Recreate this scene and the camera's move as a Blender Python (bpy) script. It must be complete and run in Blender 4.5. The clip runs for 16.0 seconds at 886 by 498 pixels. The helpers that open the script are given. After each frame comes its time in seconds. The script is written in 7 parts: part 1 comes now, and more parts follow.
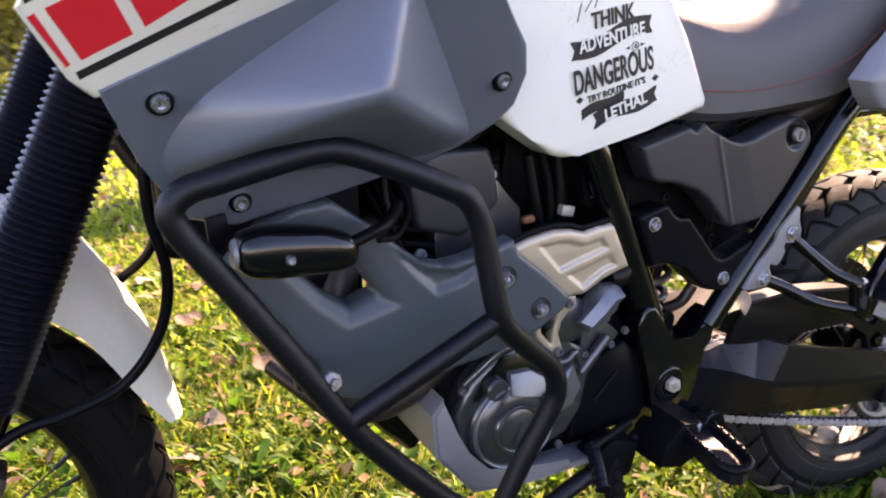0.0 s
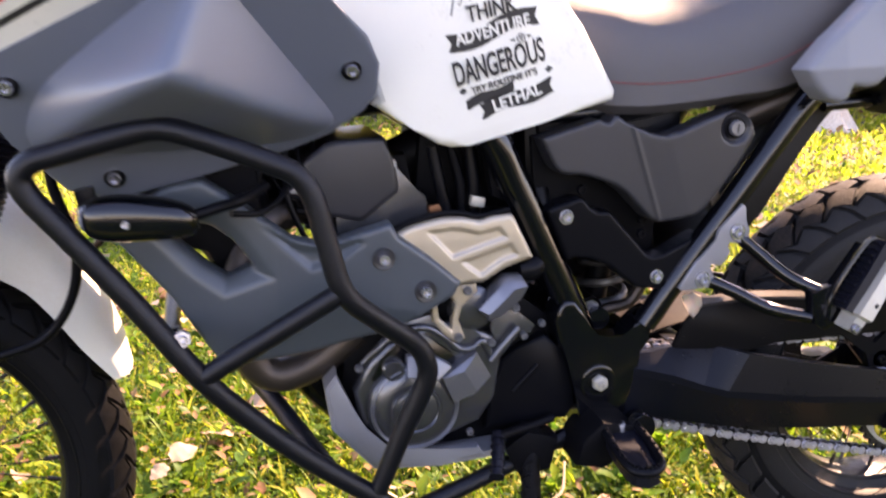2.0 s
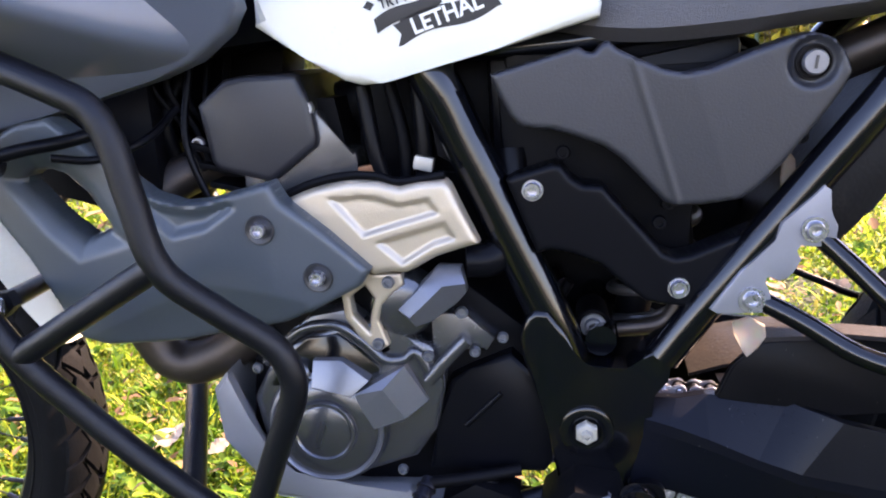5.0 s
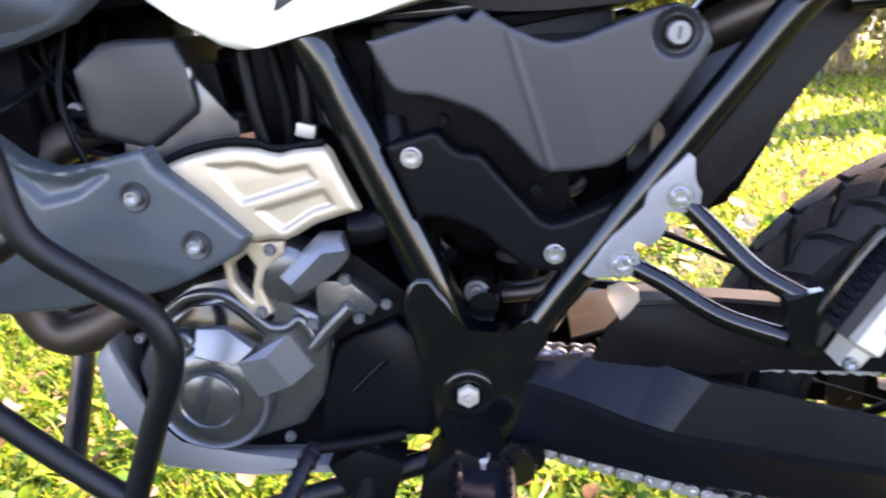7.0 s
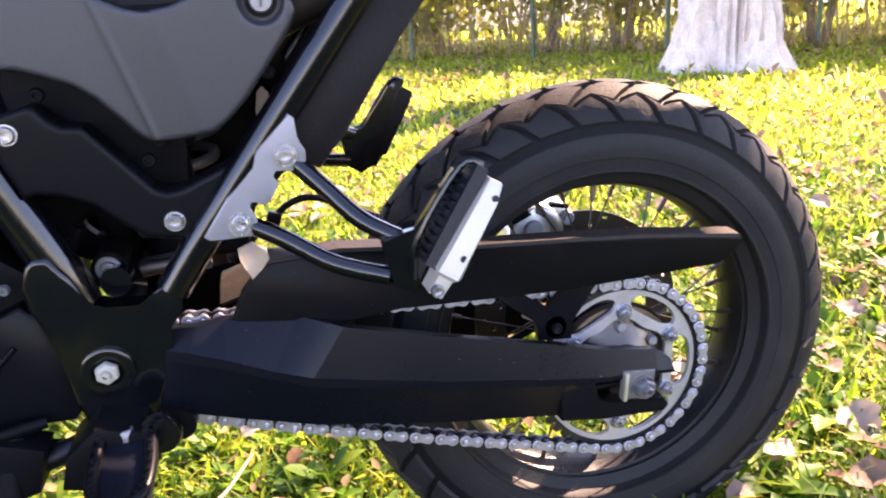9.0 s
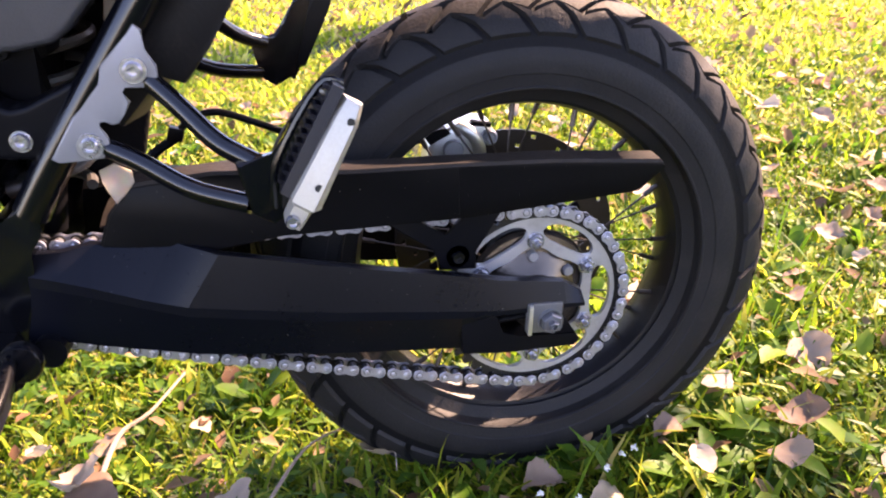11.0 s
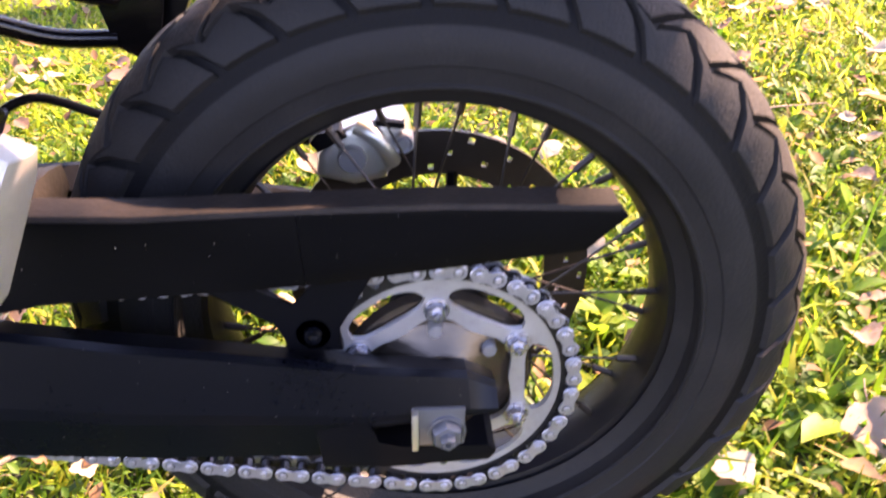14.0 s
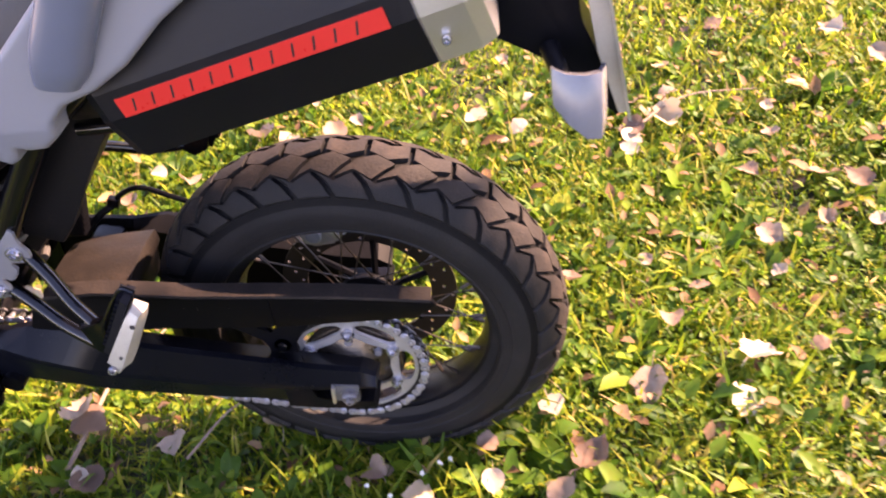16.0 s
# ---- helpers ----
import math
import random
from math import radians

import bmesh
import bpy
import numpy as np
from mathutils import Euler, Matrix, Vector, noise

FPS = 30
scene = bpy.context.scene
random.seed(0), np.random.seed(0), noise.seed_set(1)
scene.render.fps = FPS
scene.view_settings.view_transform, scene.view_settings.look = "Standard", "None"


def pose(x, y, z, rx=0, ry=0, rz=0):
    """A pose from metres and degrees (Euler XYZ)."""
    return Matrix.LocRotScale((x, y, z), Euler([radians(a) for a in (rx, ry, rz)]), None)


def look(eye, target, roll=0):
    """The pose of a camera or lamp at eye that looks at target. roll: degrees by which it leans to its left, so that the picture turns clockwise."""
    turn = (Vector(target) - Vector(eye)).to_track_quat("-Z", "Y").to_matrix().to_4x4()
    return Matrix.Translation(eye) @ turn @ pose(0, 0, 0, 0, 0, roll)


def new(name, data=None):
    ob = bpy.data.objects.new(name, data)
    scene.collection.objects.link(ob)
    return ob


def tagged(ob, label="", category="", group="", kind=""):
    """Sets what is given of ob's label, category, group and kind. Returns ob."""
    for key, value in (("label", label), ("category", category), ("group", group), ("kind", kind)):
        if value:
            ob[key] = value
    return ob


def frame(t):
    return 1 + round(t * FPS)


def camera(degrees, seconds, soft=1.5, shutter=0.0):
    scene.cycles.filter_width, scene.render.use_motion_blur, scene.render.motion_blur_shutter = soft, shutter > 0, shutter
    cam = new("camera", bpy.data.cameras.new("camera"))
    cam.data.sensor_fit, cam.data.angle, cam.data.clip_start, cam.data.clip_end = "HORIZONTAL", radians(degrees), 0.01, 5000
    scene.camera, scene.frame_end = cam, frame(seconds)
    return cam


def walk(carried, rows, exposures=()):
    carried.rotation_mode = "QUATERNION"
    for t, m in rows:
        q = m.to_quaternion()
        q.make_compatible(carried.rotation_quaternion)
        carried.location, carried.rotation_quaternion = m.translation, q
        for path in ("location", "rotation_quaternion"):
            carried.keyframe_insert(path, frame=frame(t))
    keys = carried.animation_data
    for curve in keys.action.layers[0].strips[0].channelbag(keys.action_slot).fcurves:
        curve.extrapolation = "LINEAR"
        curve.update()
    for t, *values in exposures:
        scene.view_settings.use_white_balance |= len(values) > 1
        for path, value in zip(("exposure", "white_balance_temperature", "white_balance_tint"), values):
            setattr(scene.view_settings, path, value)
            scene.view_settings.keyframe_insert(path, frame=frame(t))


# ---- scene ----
cam = camera(58.3, 16.0, soft=2.0, shutter=0.5)
# seconds, eye, target, roll
PATH = [
    (0, (-1.339, -0.957, 0.946), (-0.502, 0.768, 0.376), -1.1),
    (0.5, (-1.235, -1.017, 0.948), (-0.594, 0.805, 0.429), -2.4),
    (1, (-1.153, -1.102, 0.943), (-0.657, 0.782, 0.491), -2.1),
    (1.5, (-1.081, -1.153, 0.943), (-0.634, 0.745, 0.5), -2.1),
    (2, (-1.011, -1.138, 0.898), (-0.611, 0.758, 0.404), -2.9),
    (2.5, (-0.873, -1.09, 0.849), (-0.543, 0.809, 0.315), -3.9),
    (3, (-0.731, -1.075, 0.86), (-0.593, 0.839, 0.297), -4.4),
    (3.5, (-0.627, -1.077, 0.854), (-0.786, 0.848, 0.335), -3.9),
    (4, (-0.586, -0.983, 0.826), (-0.799, 0.948, 0.352), -3.9),
    (4.2, (-0.597, -0.951, 0.813), (-0.878, 0.973, 0.342), -4.6),
    (6.3, (-0.602, -0.872, 0.793), (-0.904, 1.037, 0.28), -3.0),
    (6.5, (-0.594, -0.877, 0.791), (-0.852, 1.036, 0.268), -2.8),
    (7, (-0.545, -0.893, 0.789), (-0.704, 1.024, 0.241), -2.8),
    (7.5, (-0.507, -0.909, 0.785), (-0.487, 1.011, 0.226), -3.0),
    (8, (-0.468, -0.925, 0.778), (-0.281, 0.984, 0.212), -3.3),
    (8.5, (-0.433, -0.939, 0.773), (-0.107, 0.946, 0.19), -3.7),
    (9, (-0.411, -0.95, 0.765), (0.009, 0.909, 0.159), -3.6),
    (9.2, (-0.406, -0.949, 0.765), (0.03, 0.905, 0.153), -3.8),
    (11.3, (-0.215, -0.906, 0.752), (0.039, 0.885, -0.101), -4.0),
    (11.5, (-0.191, -0.886, 0.734), (-0.051, 0.911, -0.133), -4.9),
    (12, (-0.122, -0.794, 0.669), (-0.019, 0.982, -0.244), -5.1),
    (12.5, (-0.086, -0.744, 0.642), (-0.025, 1.021, -0.296), -6.4),
    (13, (-0.072, -0.715, 0.65), (-0.046, 1.047, -0.296), -7.0),
    (13.5, (-0.04, -0.684, 0.665), (-0.019, 1.064, -0.307), -6.6),
    (14, (0.001, -0.635, 0.735), (0.042, 1.101, -0.258), -5.3),
    (14.5, (0.025, -0.65, 0.81), (0.047, 1.085, -0.185), -3.6),
    (15, (0.115, -0.752, 0.903), (-0.015, 0.983, -0.084), -4.6),
    (15.5, (0.209, -0.883, 1.124), (0.006, 0.736, -0.032), -8.3),
    (16, (0.27, -0.92, 1.261), (0.081, 0.57, -0.059), -7.8),
]
# the film brightens while the camera is close to the dark engine
EXPOSURES = [(0.0, 2.87, 7300, 37), (0.6, 3.12, 7700, 41), (1.5, 3.16, 7650, 40), (2.5, 2.98, 7600, 38), (3.2, 3.2, 7150, 36), (4.2, 3.33, 6900, 35), (6.3, 3.63, 6650, 32), (7.0, 3.8, 6900, 31), (8.0, 3.8, 6600, 35), (9.2, 3.4, 7000, 37), (11.5, 3.15, 7100, 39), (12.5, 3.33, 7150, 41), (13.0, 3.55, 7200, 41), (13.5, 3.5, 7200, 43), (14.2, 3.42, 7150, 43), (15.0, 3.53, 7050, 45), (15.5, 3.05, 7400, 45), (16.0, 3.08, 7500, 45)]
walk(cam, [(t, look(eye, target, roll)) for t, eye, target, roll in PATH], EXPOSURES)

# ---- light ----
SUN_AZ, SUN_EL = 64.0, 38.0  # degrees from +y towards +x, and above the horizon
world = bpy.data.worlds.new("world")
scene.world = world
world.use_nodes = True
wn = world.node_tree
sky = wn.nodes.new("ShaderNodeTexSky")
sky.sky_type, sky.sun_disc = "NISHITA", False
sky.sun_elevation, sky.sun_rotation = radians(SUN_EL), radians(SUN_AZ)
sky.air_density, sky.dust_density, sky.ozone_density = 1.0, 0.4, 1.2
wn.nodes["Background"].inputs[1].default_value = 0.12
wn.links.new(sky.outputs[0], wn.nodes["Background"].inputs[0])
sun = new("sun", bpy.data.lights.new("sun", "SUN"))
sun.data.energy, sun.data.angle, sun.data.color = 5.0, radians(0.6), (1.0, 0.80, 0.55)
sun_way = Vector((math.sin(radians(SUN_AZ)) * math.cos(radians(SUN_EL)), math.cos(radians(SUN_AZ)) * math.cos(radians(SUN_EL)), math.sin(radians(SUN_EL))))
sun.matrix_world = look(sun_way * 30, (0, 0, 0))

# ---- materials ----
def material(name, col, rough=0.5, metal=0.0, vary=0.15, scale=12.0, fine=220.0, bump=0.05, dust=0.0, dust_col=(0.25, 0.19, 0.13), coat=0.0, rvary=0.12, spec=0.5, stretch=(1, 1, 1), specks=0.0):
    """A procedural surface: colour and roughness vary at two scales, with fine relief and, if asked, dust patches."""
    m = bpy.data.materials.new(name)
    m.use_nodes = True
    n, l = m.node_tree.nodes, m.node_tree.links
    b = n["Principled BSDF"]
    tc = n.new("ShaderNodeTexCoord")
    mp = n.new("ShaderNodeMapping")
    mp.inputs["Scale"].default_value = stretch
    l.new(tc.outputs["Object"], mp.inputs["Vector"])
    big, small = n.new("ShaderNodeTexNoise"), n.new("ShaderNodeTexNoise")
    for tex, sc in ((big, scale), (small, fine)):
        tex.inputs["Scale"].default_value = sc
        tex.inputs["Detail"].default_value = 4.0
        l.new(mp.outputs[0], tex.inputs["Vector"])
    mix = n.new("ShaderNodeMix")
    mix.data_type = "RGBA"
    mix.inputs["A"].default_value = (*[c * (1 - vary) for c in col], 1)
    mix.inputs["B"].default_value = (*[min(1, c * (1 + vary)) for c in col], 1)
    mid = n.new("ShaderNodeMath")
    mid.operation = "MULTIPLY_ADD"
    l.new(small.outputs[0], mid.inputs[0])
    mid.inputs[1].default_value = 0.4
    hal = n.new("ShaderNodeMath")
    hal.operation = "MULTIPLY"
    hal.inputs[1].default_value = 0.6
    l.new(big.outputs[0], hal.inputs[0])
    l.new(hal.outputs[0], mid.inputs[2])
    l.new(mid.outputs[0], mix.inputs["Factor"])
    colour = mix.outputs["Result"]
    if dust:
        ramp = n.new("ShaderNodeMapRange")
        ramp.inputs["From Min"].default_value, ramp.inputs["From Max"].default_value = 0.62 - 0.25 * dust, 0.78
        l.new(mid.outputs[0], ramp.inputs["Value"])
        dm = n.new("ShaderNodeMix")
        dm.data_type = "RGBA"
        dm.inputs["B"].default_value = (*dust_col, 1)
        l.new(colour, dm.inputs["A"])
        k = n.new("ShaderNodeMath")
        k.operation = "MULTIPLY"
        k.inputs[1].default_value = 0.6 * dust
        l.new(ramp.outputs["Result"], k.inputs[0])
        l.new(k.outputs[0], dm.inputs["Factor"])
        colour = dm.outputs["Result"]
    if specks:
        vo = n.new("ShaderNodeTexVoronoi")
        vo.inputs["Scale"].default_value = specks
        l.new(tc.outputs["Object"], vo.inputs["Vector"])
        sep = n.new("ShaderNodeSeparateColor")
        l.new(vo.outputs["Color"], sep.inputs[0])
        lim = n.new("ShaderNodeMapRange")
        lim.inputs["From Min"].default_value, lim.inputs["From Max"].default_value = 0.62, 1.0
        lim.inputs["To Min"].default_value, lim.inputs["To Max"].default_value = 0.0, 0.10
        l.new(sep.outputs[0], lim.inputs["Value"])
        near = n.new("ShaderNodeMath")
        near.operation = "LESS_THAN"
        l.new(vo.outputs["Distance"], near.inputs[0])
        l.new(lim.outputs["Result"], near.inputs[1])
        sm = n.new("ShaderNodeMix")
        sm.data_type = "RGBA"
        sm.inputs["B"].default_value = (0.16, 0.145, 0.125, 1)
        l.new(colour, sm.inputs["A"])
        l.new(near.outputs[0], sm.inputs["Factor"])
        colour = sm.outputs["Result"]
    l.new(colour, b.inputs["Base Color"])
    rr = n.new("ShaderNodeMapRange")
    rr.inputs["To Min"].default_value, rr.inputs["To Max"].default_value = max(0.03, rough - rvary), min(1, rough + rvary)
    l.new(mid.outputs[0], rr.inputs["Value"])
    l.new(rr.outputs["Result"], b.inputs["Roughness"])
    b.inputs["Metallic"].default_value = metal
    b.inputs["Specular IOR Level"].default_value = spec
    b.inputs["Coat Weight"].default_value = coat
    bp = n.new("ShaderNodeBump")
    bp.inputs["Strength"].default_value = bump
    bp.inputs["Distance"].default_value = 0.002
    l.new(small.outputs[0], bp.inputs["Height"])
    l.new(bp.outputs[0], b.inputs["Normal"])
    return m


def foliage(name, ramp_cols, rough=0.45, through_share=0.5, per_object=False, bump=0.2, spec=0.25):
    """Thin leaves: each takes its own tint from a ramp, and light shines through them."""
    m = bpy.data.materials.new(name)
    m.use_nodes = True
    n, l = m.node_tree.nodes, m.node_tree.links
    b = n["Principled BSDF"]
    if per_object:
        rnd = n.new("ShaderNodeObjectInfo").outputs["Random"]
    else:
        rnd = n.new("ShaderNodeNewGeometry").outputs["Random Per Island"]
    ramp = n.new("ShaderNodeValToRGB")
    ramp.color_ramp.interpolation = "LINEAR"
    el = ramp.color_ramp.elements
    while len(el) < len(ramp_cols):
        el.new(0.5)
    for i, (e, (pos, c)) in enumerate(zip(el, ramp_cols)):
        e.position, e.color = pos, (*c, 1)
    l.new(rnd, ramp.inputs[0])
    tc = n.new("ShaderNodeTexCoord")
    no = n.new("ShaderNodeTexNoise")
    no.inputs["Scale"].default_value = 90.0
    l.new(tc.outputs["Object"], no.inputs["Vector"])
    mul = n.new("ShaderNodeMix")
    mul.data_type, mul.blend_type = "RGBA", "MULTIPLY"
    mul.inputs["Factor"].default_value = 0.45
    l.new(ramp.outputs[0], mul.inputs["A"])
    l.new(no.outputs["Color"], mul.inputs["B"])
    l.new(mul.outputs["Result"], b.inputs["Base Color"])
    b.inputs["Roughness"].default_value = rough
    b.inputs["Specular IOR Level"].default_value = spec
    bp = n.new("ShaderNodeBump")
    bp.inputs["Strength"].default_value = bump
    bp.inputs["Distance"].default_value = 0.002
    l.new(no.outputs[0], bp.inputs["Height"])
    l.new(bp.outputs[0], b.inputs["Normal"])
    tr = n.new("ShaderNodeBsdfTranslucent")
    l.new(ramp.outputs[0], tr.inputs["Color"])
    ms = n.new("ShaderNodeMixShader")
    ms.inputs[0].default_value = through_share
    l.new(b.outputs[0], ms.inputs[1])
    l.new(tr.outputs[0], ms.inputs[2])
    l.new(ms.outputs[0], n["Material Output"].inputs["Surface"])
    return m


GREY = material("grey_plastic", (0.088, 0.100, 0.128), 0.3, spec=0.5, vary=0.07, scale=8, bump=0.012, fine=420, rvary=0.03)
SILVER = material("silver_grey_plastic", (0.135, 0.139, 0.150), 0.4, vary=0.06, bump=0.06, fine=420, rvary=0.06)
SLATE = material("slate_grey_plastic", (0.041, 0.050, 0.058), 0.34, spec=0.45, vary=0.1, scale=9, bump=0.08, fine=420, rvary=0.08)
DARKGREY = material("dark_grey_plastic", (0.0150, 0.0152, 0.0185), 0.38, spec=0.42, vary=0.14, scale=9, bump=0.12, fine=500, rvary=0.08)
BLACK = material("black_plastic", (0.0030, 0.0031, 0.0042), 0.32, vary=0.25, bump=0.05, dust=0.04, spec=0.08)
SPECKED = material("black_plastic_with_dust_specks", (0.0024, 0.0029, 0.0050), 0.3, vary=0.35, scale=9, bump=0.06, spec=0.14, specks=190.0)
INNER = material("dark_engine_metal", (0.0026, 0.0026, 0.0034), 0.5, vary=0.4, bump=0.15, dust=0.04, spec=0.06)
GUARD = material("dull_black_guard_plastic_with_specks", (0.0022, 0.0022, 0.0029), 0.36, vary=0.3, scale=9, bump=0.08, spec=0.08, specks=190.0)
FRAME = material("gloss_black_frame_paint", (0.0018, 0.0020, 0.0030), 0.13, vary=0.2, bump=0.03, spec=0.42)
POWDER = material("black_powder_coat", (0.0030, 0.0034, 0.0054), 0.36, vary=0.15, bump=0.25, fine=900, spec=0.24)
# Near-black rubber puts shade into the front tyre and the tread grooves.
SHADERUBBER = material("rubber_darkened_for_shade", (0.0045, 0.0045, 0.0050), 0.55, vary=0.3, scale=20, bump=0.3, fine=300, spec=0.08)
# cream white with irregular tan patches
TANWHITE = material("white_paint_with_tan_patches", (0.60, 0.575, 0.50), 0.4, vary=0.06, scale=7, bump=0.03, dust=0.5, dust_col=(0.42, 0.30, 0.19))
WHITE = material("white_paint", (0.64, 0.625, 0.56), 0.3, vary=0.03, bump=0.01, coat=0.4)
RED = material("red_film", (0.58, 0.018, 0.028), 0.3, vary=0.06, bump=0.01, coat=0.3)
BANDRED = material("orange_red_film", (0.56, 0.026, 0.018), 0.3, vary=0.1, bump=0.01, coat=0.3)
INK = material("black_film", (0.015, 0.015, 0.017), 0.35, vary=0.1, bump=0.01)
GOLD = material("champagne_cast_metal", (0.39, 0.325, 0.24), 0.40, metal=0.55, vary=0.12, scale=16, bump=0.14, fine=600)
ENGINE = material("grey_engine_paint", (0.085, 0.087, 0.093), 0.24, metal=0.75, vary=0.12, bump=0.1, fine=500)
CAST = material("dull_grey_alloy", (0.145, 0.148, 0.162), 0.32, metal=0.6, vary=0.14, scale=18, bump=0.1)
ALU = material("bare_aluminium", (0.62, 0.60, 0.55), 0.34, metal=0.85, vary=0.12, bump=0.1, fine=350)
PEGALLOY = material("dull_cast_footrest_alloy", (0.40, 0.375, 0.32), 0.5, metal=0.55, vary=0.28, scale=30, bump=0.14, fine=350, dust=0.2, dust_col=(0.16, 0.13, 0.09))
GRIMY = material("grimy_carrier_alloy", (0.085, 0.068, 0.055), 0.22, metal=0.75, vary=0.7, scale=32, bump=0.2, dust=0.3, dust_col=(0.05, 0.035, 0.025))
STEEL = material("zinc_steel", (0.42, 0.42, 0.46), 0.26, metal=0.9, vary=0.2, bump=0.05)
ZINC = material("grey_zinc_plate", (0.20, 0.20, 0.215), 0.42, metal=0.4, vary=0.1, bump=0.06)
SATIN = material("satin_grey_steel", (0.30, 0.30, 0.315), 0.4, metal=0.6, vary=0.08, bump=0.08)
GREASY = material("greasy_chain_steel", (0.37, 0.375, 0.44), 0.36, metal=0.8, vary=0.22, scale=60, bump=0.35, dust=0.2, dust_col=(0.03, 0.025, 0.02))
GREASE_SHADE = material("grease_and_gap_shade", (0.016, 0.0155, 0.0165), 0.35, metal=0.4, vary=0.4, scale=70, bump=0.3)
DIRTSTEEL = material("worn_sprocket_steel", (0.36, 0.355, 0.36), 0.42, metal=0.6, vary=0.4, scale=40, bump=0.15, dust=0.4, dust_col=(0.08, 0.06, 0.04))
RUBBER = material("tyre_rubber", (0.0105, 0.0102, 0.0106), 0.58, vary=0.4, scale=18, bump=0.35, fine=350, dust=0.32, dust_col=(0.058, 0.046, 0.036), spec=0.16)
TREAD = material("dusty_tread_rubber", (0.017, 0.0145, 0.0135), 0.7, vary=0.45, scale=26, bump=0.5, fine=260, dust=0.5, dust_col=(0.105, 0.074, 0.053), spec=0.14)
GAITER = material("fork_gaiter_rubber", (0.004, 0.0042, 0.0075), 0.36, vary=0.15, bump=0.1, spec=0.18)
VINYL = material("seat_vinyl", (0.046, 0.043, 0.044), 0.45, vary=0.12, bump=0.5, fine=700, rvary=0.08)
COPPER = material("rusty_clip", (0.22, 0.085, 0.03), 0.6, metal=0.3, vary=0.4, scale=60, bump=0.3)
PIPE = material("heated_header_pipe", (0.062, 0.050, 0.043), 0.45, metal=0.8, vary=0.35, scale=25, bump=0.1)
DUSTY = material("dusty_brown_guard", (0.014, 0.0115, 0.0105), 0.6, vary=0.3, scale=25, bump=0.3, dust=0.55, dust_col=(0.062, 0.043, 0.031), spec=0.15)
MUDDY = material("black_guard_with_dust", (0.006, 0.0055, 0.006), 0.5, vary=0.3, scale=14, bump=0.2, dust=0.4, dust_col=(0.07, 0.048, 0.034), spec=0.15)
SPRINGW = material("white_spring_paint", (0.05, 0.048, 0.046), 0.35, vary=0.2, bump=0.05, dust=0.4)
DISC = material("browned_disc_steel", (0.036, 0.028, 0.023), 0.42, metal=0.7, vary=0.35, scale=30, bump=0.1)
SMOKE = material("smoky_lens", (0.14, 0.14, 0.15), 0.2, vary=0.15, bump=0.02)
THREAD = material("red_thread", (0.16, 0.02, 0.02), 0.7, bump=0.1)
BARK = material("pale_bark", (0.48, 0.41, 0.36), 0.95, vary=0.75, scale=16, bump=1.0, fine=80, rvary=0.05, stretch=(1, 1, 0.42), spec=0.1)
POSTG = material("green_post_paint", (0.028, 0.055, 0.028), 0.5, bump=0.05)
TWIG = material("dead_twig", (0.20, 0.14, 0.10), 0.85, vary=0.3, bump=0.6, fine=300)
SOIL = material("earth_with_thatch", (0.020, 0.023, 0.008), 0.95, vary=0.7, scale=3, fine=70, bump=1.0)
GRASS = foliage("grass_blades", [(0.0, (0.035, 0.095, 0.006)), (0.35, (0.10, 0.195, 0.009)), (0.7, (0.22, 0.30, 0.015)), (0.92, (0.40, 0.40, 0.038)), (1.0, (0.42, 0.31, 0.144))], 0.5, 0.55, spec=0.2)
# Lighter tints than GRASS put sunlight into the lawn further off.
GRASSFAR = foliage("lawn_blades_sun_in_tint", [(0.0, (0.13, 0.21, 0.011)), (0.4, (0.25, 0.34, 0.019)), (0.8, (0.42, 0.46, 0.048)), (1.0, (0.55, 0.48, 0.144))], 0.5, 0.64, spec=0.2)
CLOVER = foliage("broad_lawn_leaves", [(0.0, (0.025, 0.075, 0.009)), (0.5, (0.075, 0.165, 0.013)), (1.0, (0.20, 0.28, 0.023))], 0.5, 0.5, spec=0.2)
TUFT = foliage("leafy_tufts", [(0.0, (0.030, 0.085, 0.008)), (0.5, (0.085, 0.19, 0.012)), (0.85, (0.19, 0.30, 0.02)), (1.0, (0.34, 0.38, 0.04))], 0.5, 0.5, spec=0.2)
DEAD = foliage("fallen_leaf", [(0.0, (0.15, 0.095, 0.07)), (0.3, (0.26, 0.175, 0.125)), (0.6, (0.38, 0.29, 0.22)), (0.88, (0.50, 0.42, 0.33)), (1.0, (0.44, 0.28, 0.12))], 0.6, 0.25, per_object=True, spec=0.2)
DEADS = foliage("fallen_leaf_litter", [(0.0, (0.11, 0.06, 0.033)), (0.4, (0.22, 0.13, 0.07)), (1.0, (0.34, 0.235, 0.13))], 0.75, 0.3, spec=0.1)
SHRUB = foliage("shrub_leaves", [(0.0, (0.16, 0.18, 0.03)), (0.5, (0.34, 0.33, 0.05)), (1.0, (0.62, 0.52, 0.06))], 0.5, 0.65)
REED = foliage("dry_reeds", [(0.0, (0.22, 0.15, 0.09)), (0.5, (0.36, 0.27, 0.16)), (1.0, (0.46, 0.40, 0.16))], 0.7, 0.5)

# ---- building helpers ----
def upto(ob):
    """A thing or one of its parts; a piece of a piece goes to the part above it."""
    while ob is not None and ob.parent is not None and ob.parent.parent is not None:
        ob = ob.parent
    return ob


